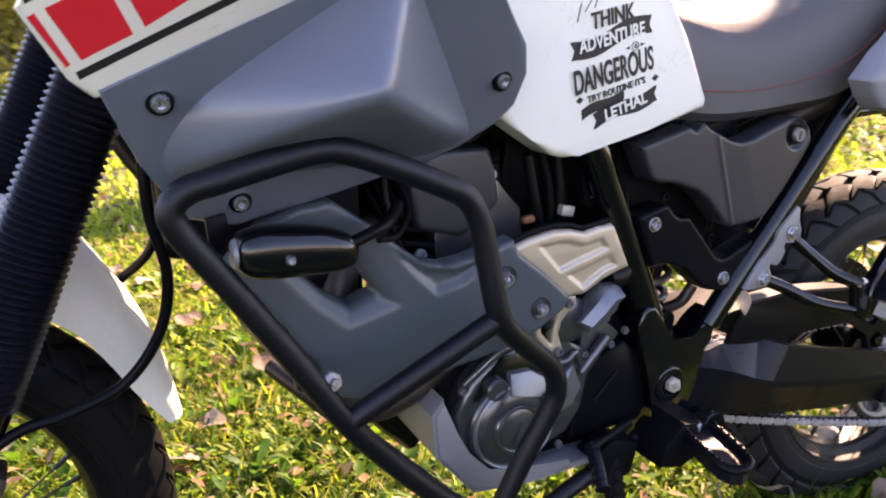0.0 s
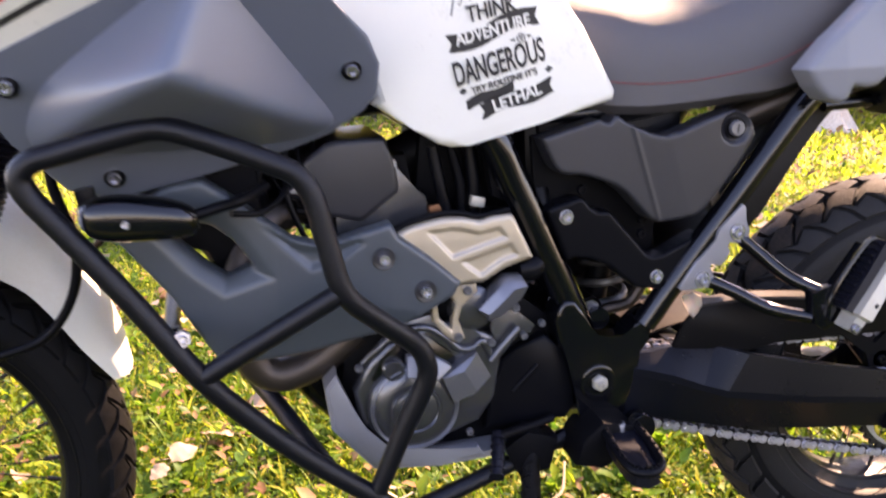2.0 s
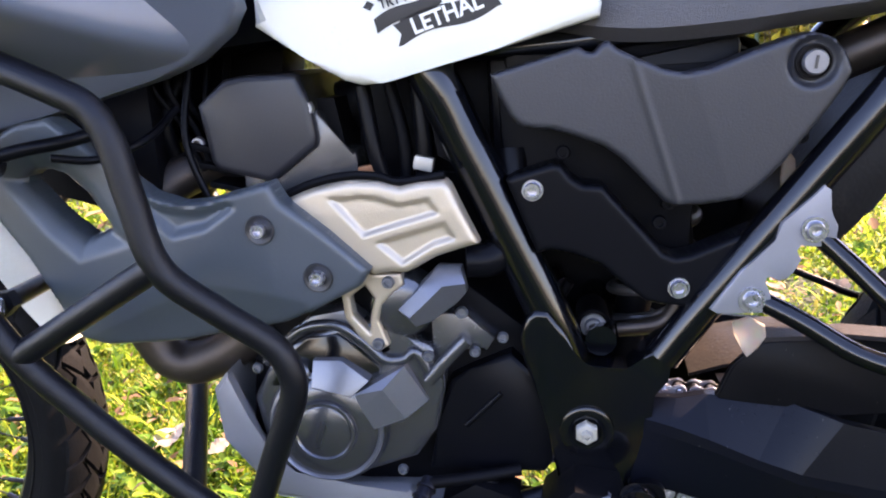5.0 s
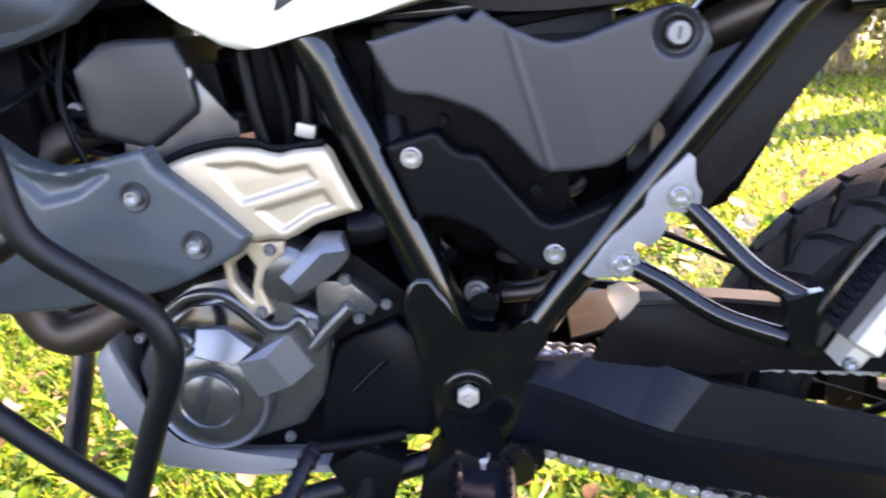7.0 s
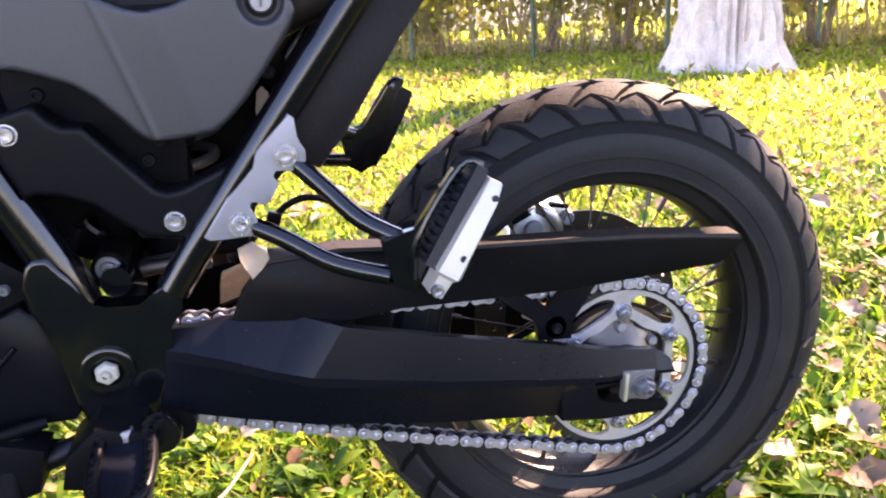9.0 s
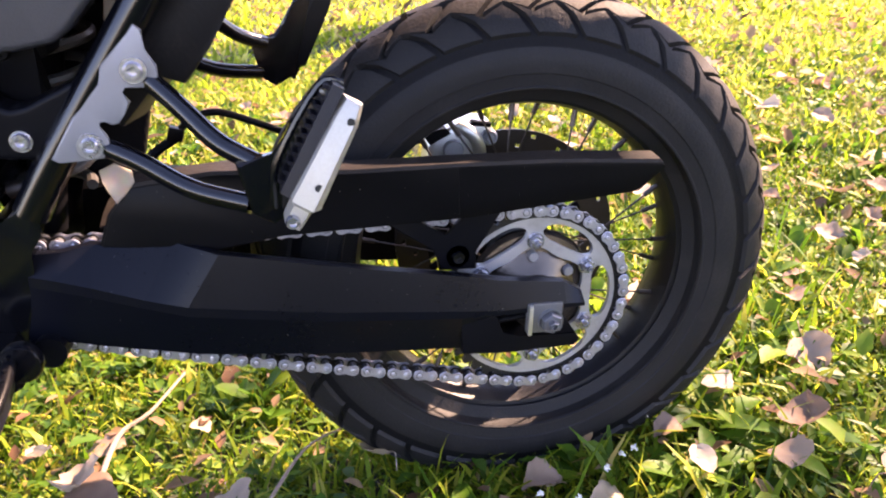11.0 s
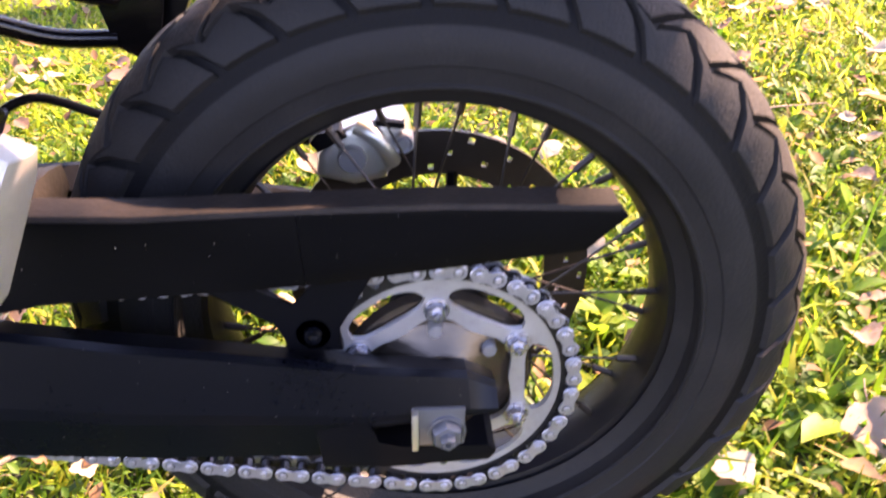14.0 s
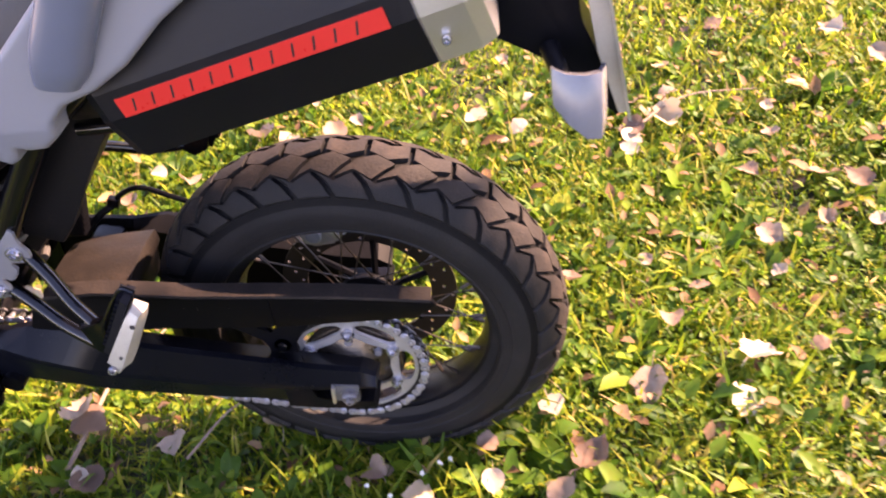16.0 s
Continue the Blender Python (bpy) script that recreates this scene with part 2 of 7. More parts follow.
def part(name, bm, mat, parent=None, label="", smooth=True, crisp=38):
    """Links a bmesh as one mesh object, under a thing or a part."""
    bmesh.ops.recalc_face_normals(bm, faces=bm.faces[:])
    me = bpy.data.meshes.new(name)
    bm.to_mesh(me)
    bm.free()
    me.materials.append(mat)
    if smooth:
        me.polygons.foreach_set("use_smooth", [True] * len(me.polygons))
        me.set_sharp_from_angle(angle=radians(crisp))
    ob = new(name, me)
    ob.parent = upto(parent)
    return tagged(ob, label)


def share(name, me, parent, m, label=""):
    ob = new(name, me)
    ob.parent, ob.matrix_basis = upto(parent), m
    return tagged(ob, label)


def plate(pts, y0, y1, bevel=0.004, seg=2, bm=None):
    """A panel: an outline in x and z, from its outer face y0 to its inner face y1, with rounded edges. y0 may be a function of x, z."""
    bm = bm or bmesh.new()
    f0 = y0 if callable(y0) else (lambda x, z: y0)
    f1 = y1 if callable(y1) else ((lambda x, z: f0(x, z) + y1) if callable(y0) else (lambda x, z: y1))
    a = [bm.verts.new((x, f0(x, z), z)) for x, z in pts]
    b = [bm.verts.new((x, f1(x, z), z)) for x, z in pts]
    n = len(pts)
    top = bm.faces.new(a)
    bm.faces.new(b[::-1])
    for i in range(n):
        bm.faces.new((a[i], b[i], b[(i + 1) % n], a[(i + 1) % n]))
    if bevel:
        bmesh.ops.bevel(bm, geom=list(top.edges), offset=bevel, segments=seg, profile=0.6, affect="EDGES", clamp_overlap=True)
    return bm


def smooth_path(pts, n=6, closed=False):
    """A Catmull-Rom curve through points."""
    p = [Vector(q) for q in pts]
    p = [p[-1], *p, p[0], p[1]] if closed else [p[0] * 2 - p[1], *p, p[-1] * 2 - p[-2]]
    out = []
    for i in range(1, len(p) - 2):
        a, b, c, d = p[i - 1 : i + 3]
        for k in range(n):
            t = k / n
            out.append(0.5 * ((2 * b) + (c - a) * t + (2 * a - 5 * b + 4 * c - d) * t * t + (3 * b - a - 3 * c + d) * t**3))
    if not closed:
        out.append(p[-2])
    return out


def tube(pts, r, n=6, sides=12, bm=None, radii=None, closed=False):
    """A round tube along a smooth curve through points; n=0 keeps them as they are."""
    bm = bm or bmesh.new()
    p = smooth_path(pts, n, closed) if n else [Vector(q) for q in pts]
    rings, prev = [], None
    for i, q in enumerate(p):
        a = p[(i + 1) % len(p)] if closed else p[min(i + 1, len(p) - 1)]
        b = p[i - 1] if closed else p[max(i - 1, 0)]
        d = (a - b).normalized()
        if prev is None:
            u = d.orthogonal().normalized()
        else:
            u = (prev - d * prev.dot(d)).normalized()
        prev = u
        v = d.cross(u)
        rad = radii(i / (len(p) - 1)) if radii else r
        rings.append([bm.verts.new(q + (u * math.cos(t) + v * math.sin(t)) * rad) for t in (2 * math.pi * k / sides for k in range(sides))])
    for i in range(len(rings) if closed else len(rings) - 1):
        a, b = rings[i], rings[(i + 1) % len(rings)]
        for k in range(sides):
            bm.faces.new((a[k], a[(k + 1) % sides], b[(k + 1) % sides], b[k]))
    if not closed:
        bm.faces.new(rings[0][::-1])
        bm.faces.new(rings[-1])
    return bm


def spin(profile, centre=(0, 0, 0), axis=(0, 1, 0), sides=32, bm=None, closed=False):
    """A turned body: a profile of (radius, offset along the axis), round an axis through centre."""
    bm = bm or bmesh.new()
    d = Vector(axis).normalized()
    u = Vector((0, 0, 1)) if abs(d.z) < 0.9 else Vector((1, 0, 0))
    u = (u - d * u.dot(d)).normalized()
    v = d.cross(u)
    c = Vector(centre)
    rings = []
    for r, h in profile:
        if r < 1e-6:
            rings.append([bm.verts.new(c + d * h)])
        else:
            rings.append([bm.verts.new(c + d * h + (u * math.cos(t) + v * math.sin(t)) * r) for t in (2 * math.pi * k / sides for k in range(sides))])
    m = len(rings)
    for i in range(m if closed else m - 1):
        a, b = rings[i], rings[(i + 1) % m]
        for k in range(sides):
            k2 = (k + 1) % sides
            if len(a) == 1 and len(b) == 1:
                continue
            if len(a) == 1:
                bm.faces.new((a[0], b[k2], b[k]))
            elif len(b) == 1:
                bm.faces.new((a[k], a[k2], b[0]))
            else:
                bm.faces.new((a[k], a[k2], b[k2], b[k]))
    return bm


def loft(rings, bm=None, caps=True):
    """A skin over rings of equally many points."""
    bm = bm or bmesh.new()
    vs = [[bm.verts.new(p) for p in r] for r in rings]
    n = len(vs[0])
    for a, b in zip(vs, vs[1:]):
        for k in range(n):
            bm.faces.new((a[k], a[(k + 1) % n], b[(k + 1) % n], b[k]))
    if caps:
        bm.faces.new(vs[0][::-1])
        bm.faces.new(vs[-1])
    return bm


def block(c, size, turn=(0, 0, 0), bevel=0.003, bm=None):
    """A box with rounded edges at c; turn in degrees."""
    tmp = bmesh.new()
    bmesh.ops.create_cube(tmp, size=1.0)
    bmesh.ops.scale(tmp, vec=size, verts=tmp.verts)
    if bevel:
        bmesh.ops.bevel(tmp, geom=tmp.edges[:], offset=bevel, segments=2, profile=0.6, affect="EDGES")
    bmesh.ops.transform(tmp, matrix=pose(*c, *turn), verts=tmp.verts)
    if bm is None:
        return tmp
    me = bpy.data.meshes.new("tmp")
    tmp.to_mesh(me)
    tmp.free()
    bm.from_mesh(me)
    bpy.data.meshes.remove(me)
    return bm


def bolt(name, c, r, parent, mat=None, axis=(0, -1, 0), h=0.006, washer=0.0, hexed=False, label="zinc-plated bolt"):
    """A socket bolt (or a hexagon nut) with its washer, its head pointing along axis."""
    bm = bmesh.new()
    if washer:
        spin([(0, 0), (washer, 0), (washer, 0.0025), (r, 0.0025)], c, axis, 20, bm)
    if hexed:
        spin([(r, 0.0), (r * 1.0, h * 0.8), (r * 0.86, h), (r * 0.5, h), (r * 0.5, h * 1.5), (r * 0.38, h * 1.7), (r * 0.25, h * 1.7), (r * 0.22, h * 1.2), (0, h * 1.2)], c, axis, 6, bm)
    else:
        spin([(r, 0.0), (r, h * 0.55), (r * 0.82, h), (r * 0.5, h), (r * 0.46, h * 0.35), (0, h * 0.3)], c, axis, 18, bm)
    return part(name, bm, mat or STEEL, parent, label)


def text_mesh(body, size, extrude=0.0004):
    cu = bpy.data.curves.new("letters", "FONT")
    cu.body, cu.size, cu.extrude, cu.align_x, cu.align_y = body, size, extrude, "CENTER", "CENTER"
    cu.offset = 0.022 * size
    ob = new("letters", cu)
    dg = bpy.context.evaluated_depsgraph_get()
    me = bpy.data.meshes.new_from_object(ob.evaluated_get(dg))
    bpy.data.objects.remove(ob)
    bpy.data.curves.remove(cu)
    return me


def within(poly, x, z):
    """Whether (x, z) lies inside an outline."""
    return sum(((z0 > z) != (z1 > z)) and (x < (x1 - x0) * (z - z0) / (z1 - z0) + x0) for (x0, z0), (x1, z1) in zip(poly, poly[1:] + poly[:1])) % 2 == 1


def edge_gap(poly, x, z):
    """The distance of (x, z) from an outline."""
    best = 9.0
    for (x0, z0), (x1, z1) in zip(poly, poly[1:] + poly[:1]):
        dx, dz = x1 - x0, z1 - z0
        t = max(0.0, min(1.0, ((x - x0) * dx + (z - z0) * dz) / (dx * dx + dz * dz)))
        best = min(best, math.hypot(x - x0 - t * dx, z - z0 - t * dz))
    return best


def relief(outline, fy, thick=0.03, step=0.0024, holes=(), dents=(), soft=0.005):
    """A moulded panel: an outline in x and z on the surface y = fy(x, z), with rounded edges, openings, and dents (outline, depth, width of the slope)."""
    xs = np.arange(min(q[0] for q in outline) - step, max(q[0] for q in outline) + 2 * step, step)
    zs = np.arange(min(q[1] for q in outline) - step, max(q[1] for q in outline) + 2 * step, step)
    gx, gz = np.meshgrid(xs, zs, indexing="ij")

    def gauge(poly):
        """Signed distance (inside positive) and nearest point of an outline, all over the grid."""
        best, nx, nz = np.full(gx.shape, 9.0), gx.copy(), gz.copy()
        odd = np.zeros(gx.shape, bool)
        for (x0, z0), (x1, z1) in zip(poly, list(poly[1:]) + [poly[0]]):
            dx, dz = x1 - x0, z1 - z0
            t = np.clip(((gx - x0) * dx + (gz - z0) * dz) / (dx * dx + dz * dz + 1e-12), 0, 1)
            px, pz = x0 + t * dx, z0 + t * dz
            d = np.hypot(gx - px, gz - pz)
            m = d < best
            best, nx, nz = np.where(m, d, best), np.where(m, px, nx), np.where(m, pz, nz)
            if z1 != z0:
                odd ^= ((z0 > gz) != (z1 > gz)) & (gx < (x1 - x0) * (gz - z0) / (z1 - z0) + x0)
        return np.where(odd, best, -best), nx, nz

    rims = [(gauge(list(outline)), 1)] + [(gauge(list(h)), -1) for h in holes]
    solid = np.min(np.stack([sg * g[0] for g, sg in rims]), axis=0)
    keep = solid > 0
    px, pz = gx.copy(), gz.copy()
    for (d, nx, nz), sg in rims:
        out = sg * d <= 0
        px, pz = np.where(out, nx, px), np.where(out, nz, pz)
    back = np.zeros(gx.shape)
    e = np.clip(1 - np.maximum(solid, 0) / soft, 0, 1)
    back += soft * (1 - np.sqrt(np.maximum(0, 1 - e * e)))
    for poly, depth, width in dents:
        t = np.clip(gauge(list(poly))[0] / width, 0, 1)
        back += depth * t * t * (3 - 2 * t)
    bm = bmesh.new()
    vs = {}

    def vert(i, j):
        if (i, j) not in vs:
            x, z = float(px[i, j]), float(pz[i, j])
            vs[i, j] = bm.verts.new((x, fy(x, z) + float(back[i, j]), z))
        return vs[i, j]

    for i in range(len(xs) - 1):
        for j in range(len(zs) - 1):
            if keep[i, j] or keep[i + 1, j] or keep[i, j + 1] or keep[i + 1, j + 1]:
                bm.faces.new((vert(i, j), vert(i + 1, j), vert(i + 1, j + 1), vert(i, j + 1)))
    bmesh.ops.remove_doubles(bm, verts=bm.verts[:], dist=1e-5)
    rim = [ed for ed in bm.edges if len(ed.link_faces) == 1]
    deep = {}
    for ed in rim:
        for w in ed.verts:
            if w not in deep:
                deep[w] = bm.verts.new((w.co.x, w.co.y + thick, w.co.z))
        bm.faces.new((ed.verts[0], ed.verts[1], deep[ed.verts[1]], deep[ed.verts[0]]))
    return bm


def soup(name, verts, faces, mat, kind="stuff", label="", category="", parent=None):
    """Many small loose pieces in one mesh, from arrays."""
    me = bpy.data.meshes.new(name)
    verts, faces = np.asarray(verts, np.float32), np.asarray(faces, np.int32)
    k = faces.shape[1]
    me.vertices.add(len(verts))
    me.vertices.foreach_set("co", verts.ravel())
    me.loops.add(faces.size)
    me.loops.foreach_set("vertex_index", faces.ravel())
    me.polygons.add(len(faces))
    me.polygons.foreach_set("loop_start", np.arange(len(faces), dtype=np.int32) * k)
    me.polygons.foreach_set("use_smooth", np.ones(len(faces), bool))
    me.update(calc_edges=True)
    me.materials.append(mat)
    ob = new(name, me)
    ob.parent = parent
    return tagged(ob, label, category, kind=kind)

# ---- ground, grass and litter ----
def ground_z(x, y):
    """Gentle unevenness of the lawn."""
    return 0.012 * np.sin(2.1 * x + 0.4) * np.cos(1.7 * y + 1.0) + 0.007 * np.sin(5.3 * x - 1.0 + 2.2 * y)


def make_ground():
    bm = bmesh.new()
    xs = sorted({*np.linspace(-3, 4, 57).round(3).tolist(), -80, -40, -20, -12, -8, -5.5, -4, 5, 6.5, 9, 14, 22, 40, 80})
    ys = sorted({*np.linspace(-2, 5, 57).round(3).tolist(), -80, -40, -20, -10, -6, -3.5, 6, 7.5, 9, 11, 14, 20, 40, 80})
    grid = [[bm.verts.new((x, y, float(ground_z(x, y)) if abs(x) < 9 and abs(y) < 9 else 0.0)) for x in xs] for y in ys]
    for j in range(len(ys) - 1):
        for i in range(len(xs) - 1):
            bm.faces.new((grid[j][i], grid[j][i + 1], grid[j + 1][i + 1], grid[j + 1][i]))
    return tagged(part("ground", bm, SOIL), "earth of a lawn under short grass", "lawn", kind="structure")


make_ground()
rng = np.random.default_rng(7)


def blades(n, xr, yr, length, width, keep=None):
    """n bent grass blades, each a strip of three quads that narrows to its tip."""
    x, y = rng.uniform(*xr, n), rng.uniform(*yr, n)
    if keep is not None:
        k = keep(x, y)
        x, y = x[k], y[k]
        n = len(x)
    az, L = rng.uniform(0, 2 * np.pi, n), length * rng.lognormal(0, 0.35, n)
    W, lean, curl = width * rng.uniform(0.5, 1.7, n), rng.uniform(0.1, 0.9, n), rng.uniform(0.2, 1.2, n)
    z0 = ground_z(x, y) - 0.004
    out = np.zeros((n, 8, 3))
    side = np.stack([-np.sin(az), np.cos(az)], 1)
    ahead = np.stack([np.cos(az), np.sin(az)], 1)
    px, pz = np.zeros(n), np.zeros(n)
    for k in range(4):
        w = W * (1.0, 0.95, 0.7, 0.12)[k]
        for s, off in ((0, -0.5), (1, 0.5)):
            out[:, 2 * k + s, 0] = x + ahead[:, 0] * px + side[:, 0] * w * off
            out[:, 2 * k + s, 1] = y + ahead[:, 1] * px + side[:, 1] * w * off
            out[:, 2 * k + s, 2] = z0 + pz
        a = lean + curl * k / 2
        px, pz = px + np.sin(a) * L / 3, pz + np.cos(a) * L / 3
    base = np.arange(n)[:, None] * 8
    q = np.concatenate([base + np.array([2 * k, 2 * k + 1, 2 * k + 3, 2 * k + 2]) for k in range(3)])
    return out.reshape(-1, 3), q


def broad(n, xr, yr, size, height, keep=None):
    """n small rounded leaves on the lawn, cupped along their middle rib."""
    x, y = rng.uniform(*xr, n), rng.uniform(*yr, n)
    if keep is not None:
        k = keep(x, y)
        x, y = x[k], y[k]
        n = len(x)
    az, S = rng.uniform(0, 2 * np.pi, n), size * rng.lognormal(0, 0.3, n)
    tilt, z = rng.uniform(-0.2, 0.9, n), ground_z(x, y) + height * rng.uniform(0.25, 1.0, n)
    shape = np.array([(0, 0, 0), (0.30, -0.27, 0.10), (0.35, 0, 0), (0.40, 0.30, 0.12), (0.74, -0.22, 0.09), (0.72, 0, 0.0), (0.68, 0.20, 0.08), (1.06, 0.03, -0.08)])
    out = np.zeros((n, 8, 3))
    for k, (u, v, w) in enumerate(shape):
        hx = u * np.cos(tilt) - w * np.sin(tilt)
        hz = u * np.sin(tilt) + w * np.cos(tilt)
        out[:, k, 0] = x + S * (np.cos(az) * hx - np.sin(az) * v)
        out[:, k, 1] = y + S * (np.sin(az) * hx + np.cos(az) * v)
        out[:, k, 2] = z + S * hz
    base = np.arange(n)[:, None] * 8
    q = np.concatenate([base + np.array(f) for f in ((0, 1, 2, 2), (1, 4, 5, 2), (2, 5, 6, 3), (4, 7, 5, 5), (5, 7, 6, 6), (0, 2, 3, 3))])
    tris = np.concatenate([base + np.array(f) for f in ((0, 1, 2), (1, 4, 5), (1, 5, 2), (2, 5, 6), (2, 6, 3), (4, 7, 5), (5, 7, 6), (0, 2, 3))])
    return out.reshape(-1, 3), tris


def patchy(x, y, seed):
    """Thicker and thinner stands of growth."""
    v = np.sin(3.1 * x + seed) * np.cos(2.7 * y - seed) + 0.6 * np.sin(7.9 * x + 1.3 * y + 2 * seed) + 0.5 * np.cos(9.1 * y - 4 * x + seed)
    return rng.uniform(-1.6, 1.6, len(x)) < v + 0.5


NEAR_X, NEAR_Y = (-2.6, 2.6), (-0.75, 3.2)
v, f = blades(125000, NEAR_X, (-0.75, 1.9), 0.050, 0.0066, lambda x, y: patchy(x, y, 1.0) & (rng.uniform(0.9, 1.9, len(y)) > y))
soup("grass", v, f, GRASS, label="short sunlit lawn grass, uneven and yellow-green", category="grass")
v, f = blades(42000, (-1.8, 1.6), (-0.6, 1.1), 0.046, 0.0038)
soup("grass", v, f, GRASS, label="fine thin blades between the broader grass", category="grass")
v, f = broad(74000, NEAR_X, NEAR_Y, 0.0150, 0.042, lambda x, y: patchy(x, y, 2.4))
soup("lawn_weeds", v, f, CLOVER, label="small round-leaved clover and weeds in the lawn", category="weeds")
v, f = broad(5200, NEAR_X, NEAR_Y, 0.030, 0.050, lambda x, y: patchy(x, y, 4.0))
soup("lawn_weeds", v, f, CLOVER, label="larger broad-leaved weeds among the grass", category="weeds")
# from here the same grass, painted lighter as if sunlit
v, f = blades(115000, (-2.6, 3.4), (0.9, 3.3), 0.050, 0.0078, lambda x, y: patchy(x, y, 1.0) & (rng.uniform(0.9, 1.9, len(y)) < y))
soup("grass", v, f, GRASSFAR, label="lawn grass tinted lighter for full low sun", category="grass")
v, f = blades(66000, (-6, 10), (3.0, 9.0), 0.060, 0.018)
soup("grass", v, f, GRASSFAR, label="lawn grass further off, sun put into its tint", category="grass")
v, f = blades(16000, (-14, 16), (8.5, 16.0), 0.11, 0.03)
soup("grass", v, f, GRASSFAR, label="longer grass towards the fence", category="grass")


def ragged_out(x, y):
    """Outside the thick stand round the motorcycle, whose border is ragged."""
    wob = 0.35 * np.sin(2.3 * x + 1.1 * y) + rng.uniform(-0.7, 0.7, len(x))
    return (x < -2.1 + wob) | (x > 3.0 + wob) | (y < -0.5 + wob * 0.6)


v, f = blades(46000, (-6, 7), (-5.0, 3.3), 0.080, 0.026, lambda x, y: ragged_out(x, y) & patchy(x, y, 1.0))
soup("grass", v, f, GRASS, label="lawn grass round about in open sun", category="grass")
v, f = broad(30000, (-6, 7), (-5.0, 3.3), 0.045, 0.06, lambda x, y: ragged_out(x, y) & patchy(x, y, 2.4))
soup("lawn_weeds", v, f, CLOVER, label="round-leaved weeds in the lawn round about", category="weeds")


def tufts(n, per, xr, yr, length):
    """Leafy tufts: pointed leaves that spread and rise from one root, folded along the rib."""
    cx, cy = rng.uniform(*xr, n), rng.uniform(*yr, n)
    x, y = np.repeat(cx, per) + rng.normal(0, 0.006, n * per), np.repeat(cy, per) + rng.normal(0, 0.006, n * per)
    m = n * per
    az, L = rng.uniform(0, 2 * np.pi, m), np.repeat(length * rng.uniform(0.6, 1.35, n), per) * rng.uniform(0.6, 1.2, m)
    W, up, droop = L * rng.uniform(0.12, 0.20, m), rng.uniform(0.5, 1.25, m), rng.uniform(0.2, 0.7, m)
    out = np.zeros((m, 13, 3))
    rows = ((0.0, 0.15), (0.35, 0.8), (0.65, 1.0), (0.88, 0.6), (1.0, 0.0))
    k = 0
    for t, w in rows:
        hor, ver = L * t * np.cos(up) * (1 + 0.3 * t), L * (t * np.sin(up) - droop * t * t * 0.6)
        for sgn in (-1, 0, 1) if w else (0,):
            out[:, k, 0] = x + np.cos(az) * hor - np.sin(az) * W * w * sgn
            out[:, k, 1] = y + np.sin(az) * hor + np.cos(az) * W * w * sgn
            out[:, k, 2] = ground_z(x, y) + 0.006 + ver + abs(sgn) * W * w * 0.35
            k += 1
    base = np.arange(m)[:, None] * 13
    tri = []
    for r in range(3):
        a = 3 * r
        for q in (0, 1):
            tri += [(a + q, a + q + 1, a + q + 4), (a + q, a + q + 4, a + q + 3)]
    tri += [(9, 10, 12), (10, 11, 12)]
    return out.reshape(-1, 3), np.concatenate([base + np.array(f) for f in tri])


v, f = tufts(900, 9, (-2.0, 2.2), (-0.6, 2.2), 0.062)
soup("lawn_weeds", v, f, TUFT, label="leafy green tufts with pointed leaves in the lawn", category="weeds")


def rosette(x, y, n, size, seed):
    """A low weed: broad ribbed leaves spreading from one root."""
    r = random.Random(seed)
    ob = tagged(new("plantain"), "low broad-leaved plantain growing in the lawn", "weed", "plantains")
    ob.location = (x, y, float(ground_z(x, y)))
    for k in range(n):
        bm = bmesh.new()
        L, w, up, tw = size * r.uniform(0.8, 1.25), size * r.uniform(0.17, 0.25), r.uniform(0.35, 0.95), r.uniform(-0.2, 0.2)
        rows = []
        for i in range(9):
            t = i / 8
            half_w = w * max(0.05, math.sin(math.pi * min(1.0, 0.08 + 0.92 * t)) ** 0.8)
            cx, cz = L * (t * math.cos(up * (1 - 0.5 * t))), L * (t * math.sin(up) - 0.42 * t * t)
            rows.append([bm.verts.new((cx, s * half_w, 0.012 + cz + abs(s) * 0.25 * half_w + tw * s * half_w * t)) for s in (-1, -0.5, 0, 0.5, 1)])
        for p, q in zip(rows, rows[1:]):
            for i in range(4):
                bm.faces.new((p[i], p[i + 1], q[i + 1], q[i]))
        leaf = part("leaf", bm, CLOVER, ob)
        leaf.rotation_euler = (0, 0, 2 * math.pi * k / n + r.uniform(-0.4, 0.4))
    return ob


for k, (x, y, n, size) in enumerate(((0.276, -0.066, 7, 0.085), (0.19, -0.15, 6, 0.07), (-0.106, -0.13, 5, 0.06), (0.33, -0.15, 6, 0.08), (-0.43, 0.235, 6, 0.07), (0.42, 0.10, 6, 0.075), (-0.30, -0.16, 5, 0.06), (0.62, 0.35, 6, 0.08), (-0.75, 0.30, 6, 0.07), (0.85, 0.8, 7, 0.09))):
    rosette(x, y, n, size, 500 + k)


def clover_flower(x, y, h, seed):
    r = random.Random(seed)
    ob = tagged(new("clover_flower"), "small white clover flower on a thin stalk", "flower", "clover flowers")
    ob.location = (x, y, float(ground_z(x, y)))
    lean = Vector((r.uniform(-0.012, 0.012), r.uniform(-0.012, 0.012), h))
    part("stalk", tube([(0, 0, 0), lean * 0.5 + Vector((0.003, 0, 0)), lean], 0.0009, 3, 6), GRASS, ob)
    bm = bmesh.new()
    for k in range(18):
        a, e = r.uniform(0, 6.28), r.uniform(-0.5, 1.5)
        dv = Vector((math.cos(a) * math.cos(e), math.sin(a) * math.cos(e), math.sin(e)))
        tube([lean, lean + dv * 0.003, lean + dv * r.uniform(0.004, 0.0062)], 0.0008, 0, 5, bm)
    part("flower_head", bm, WHITE, ob, "white petals")


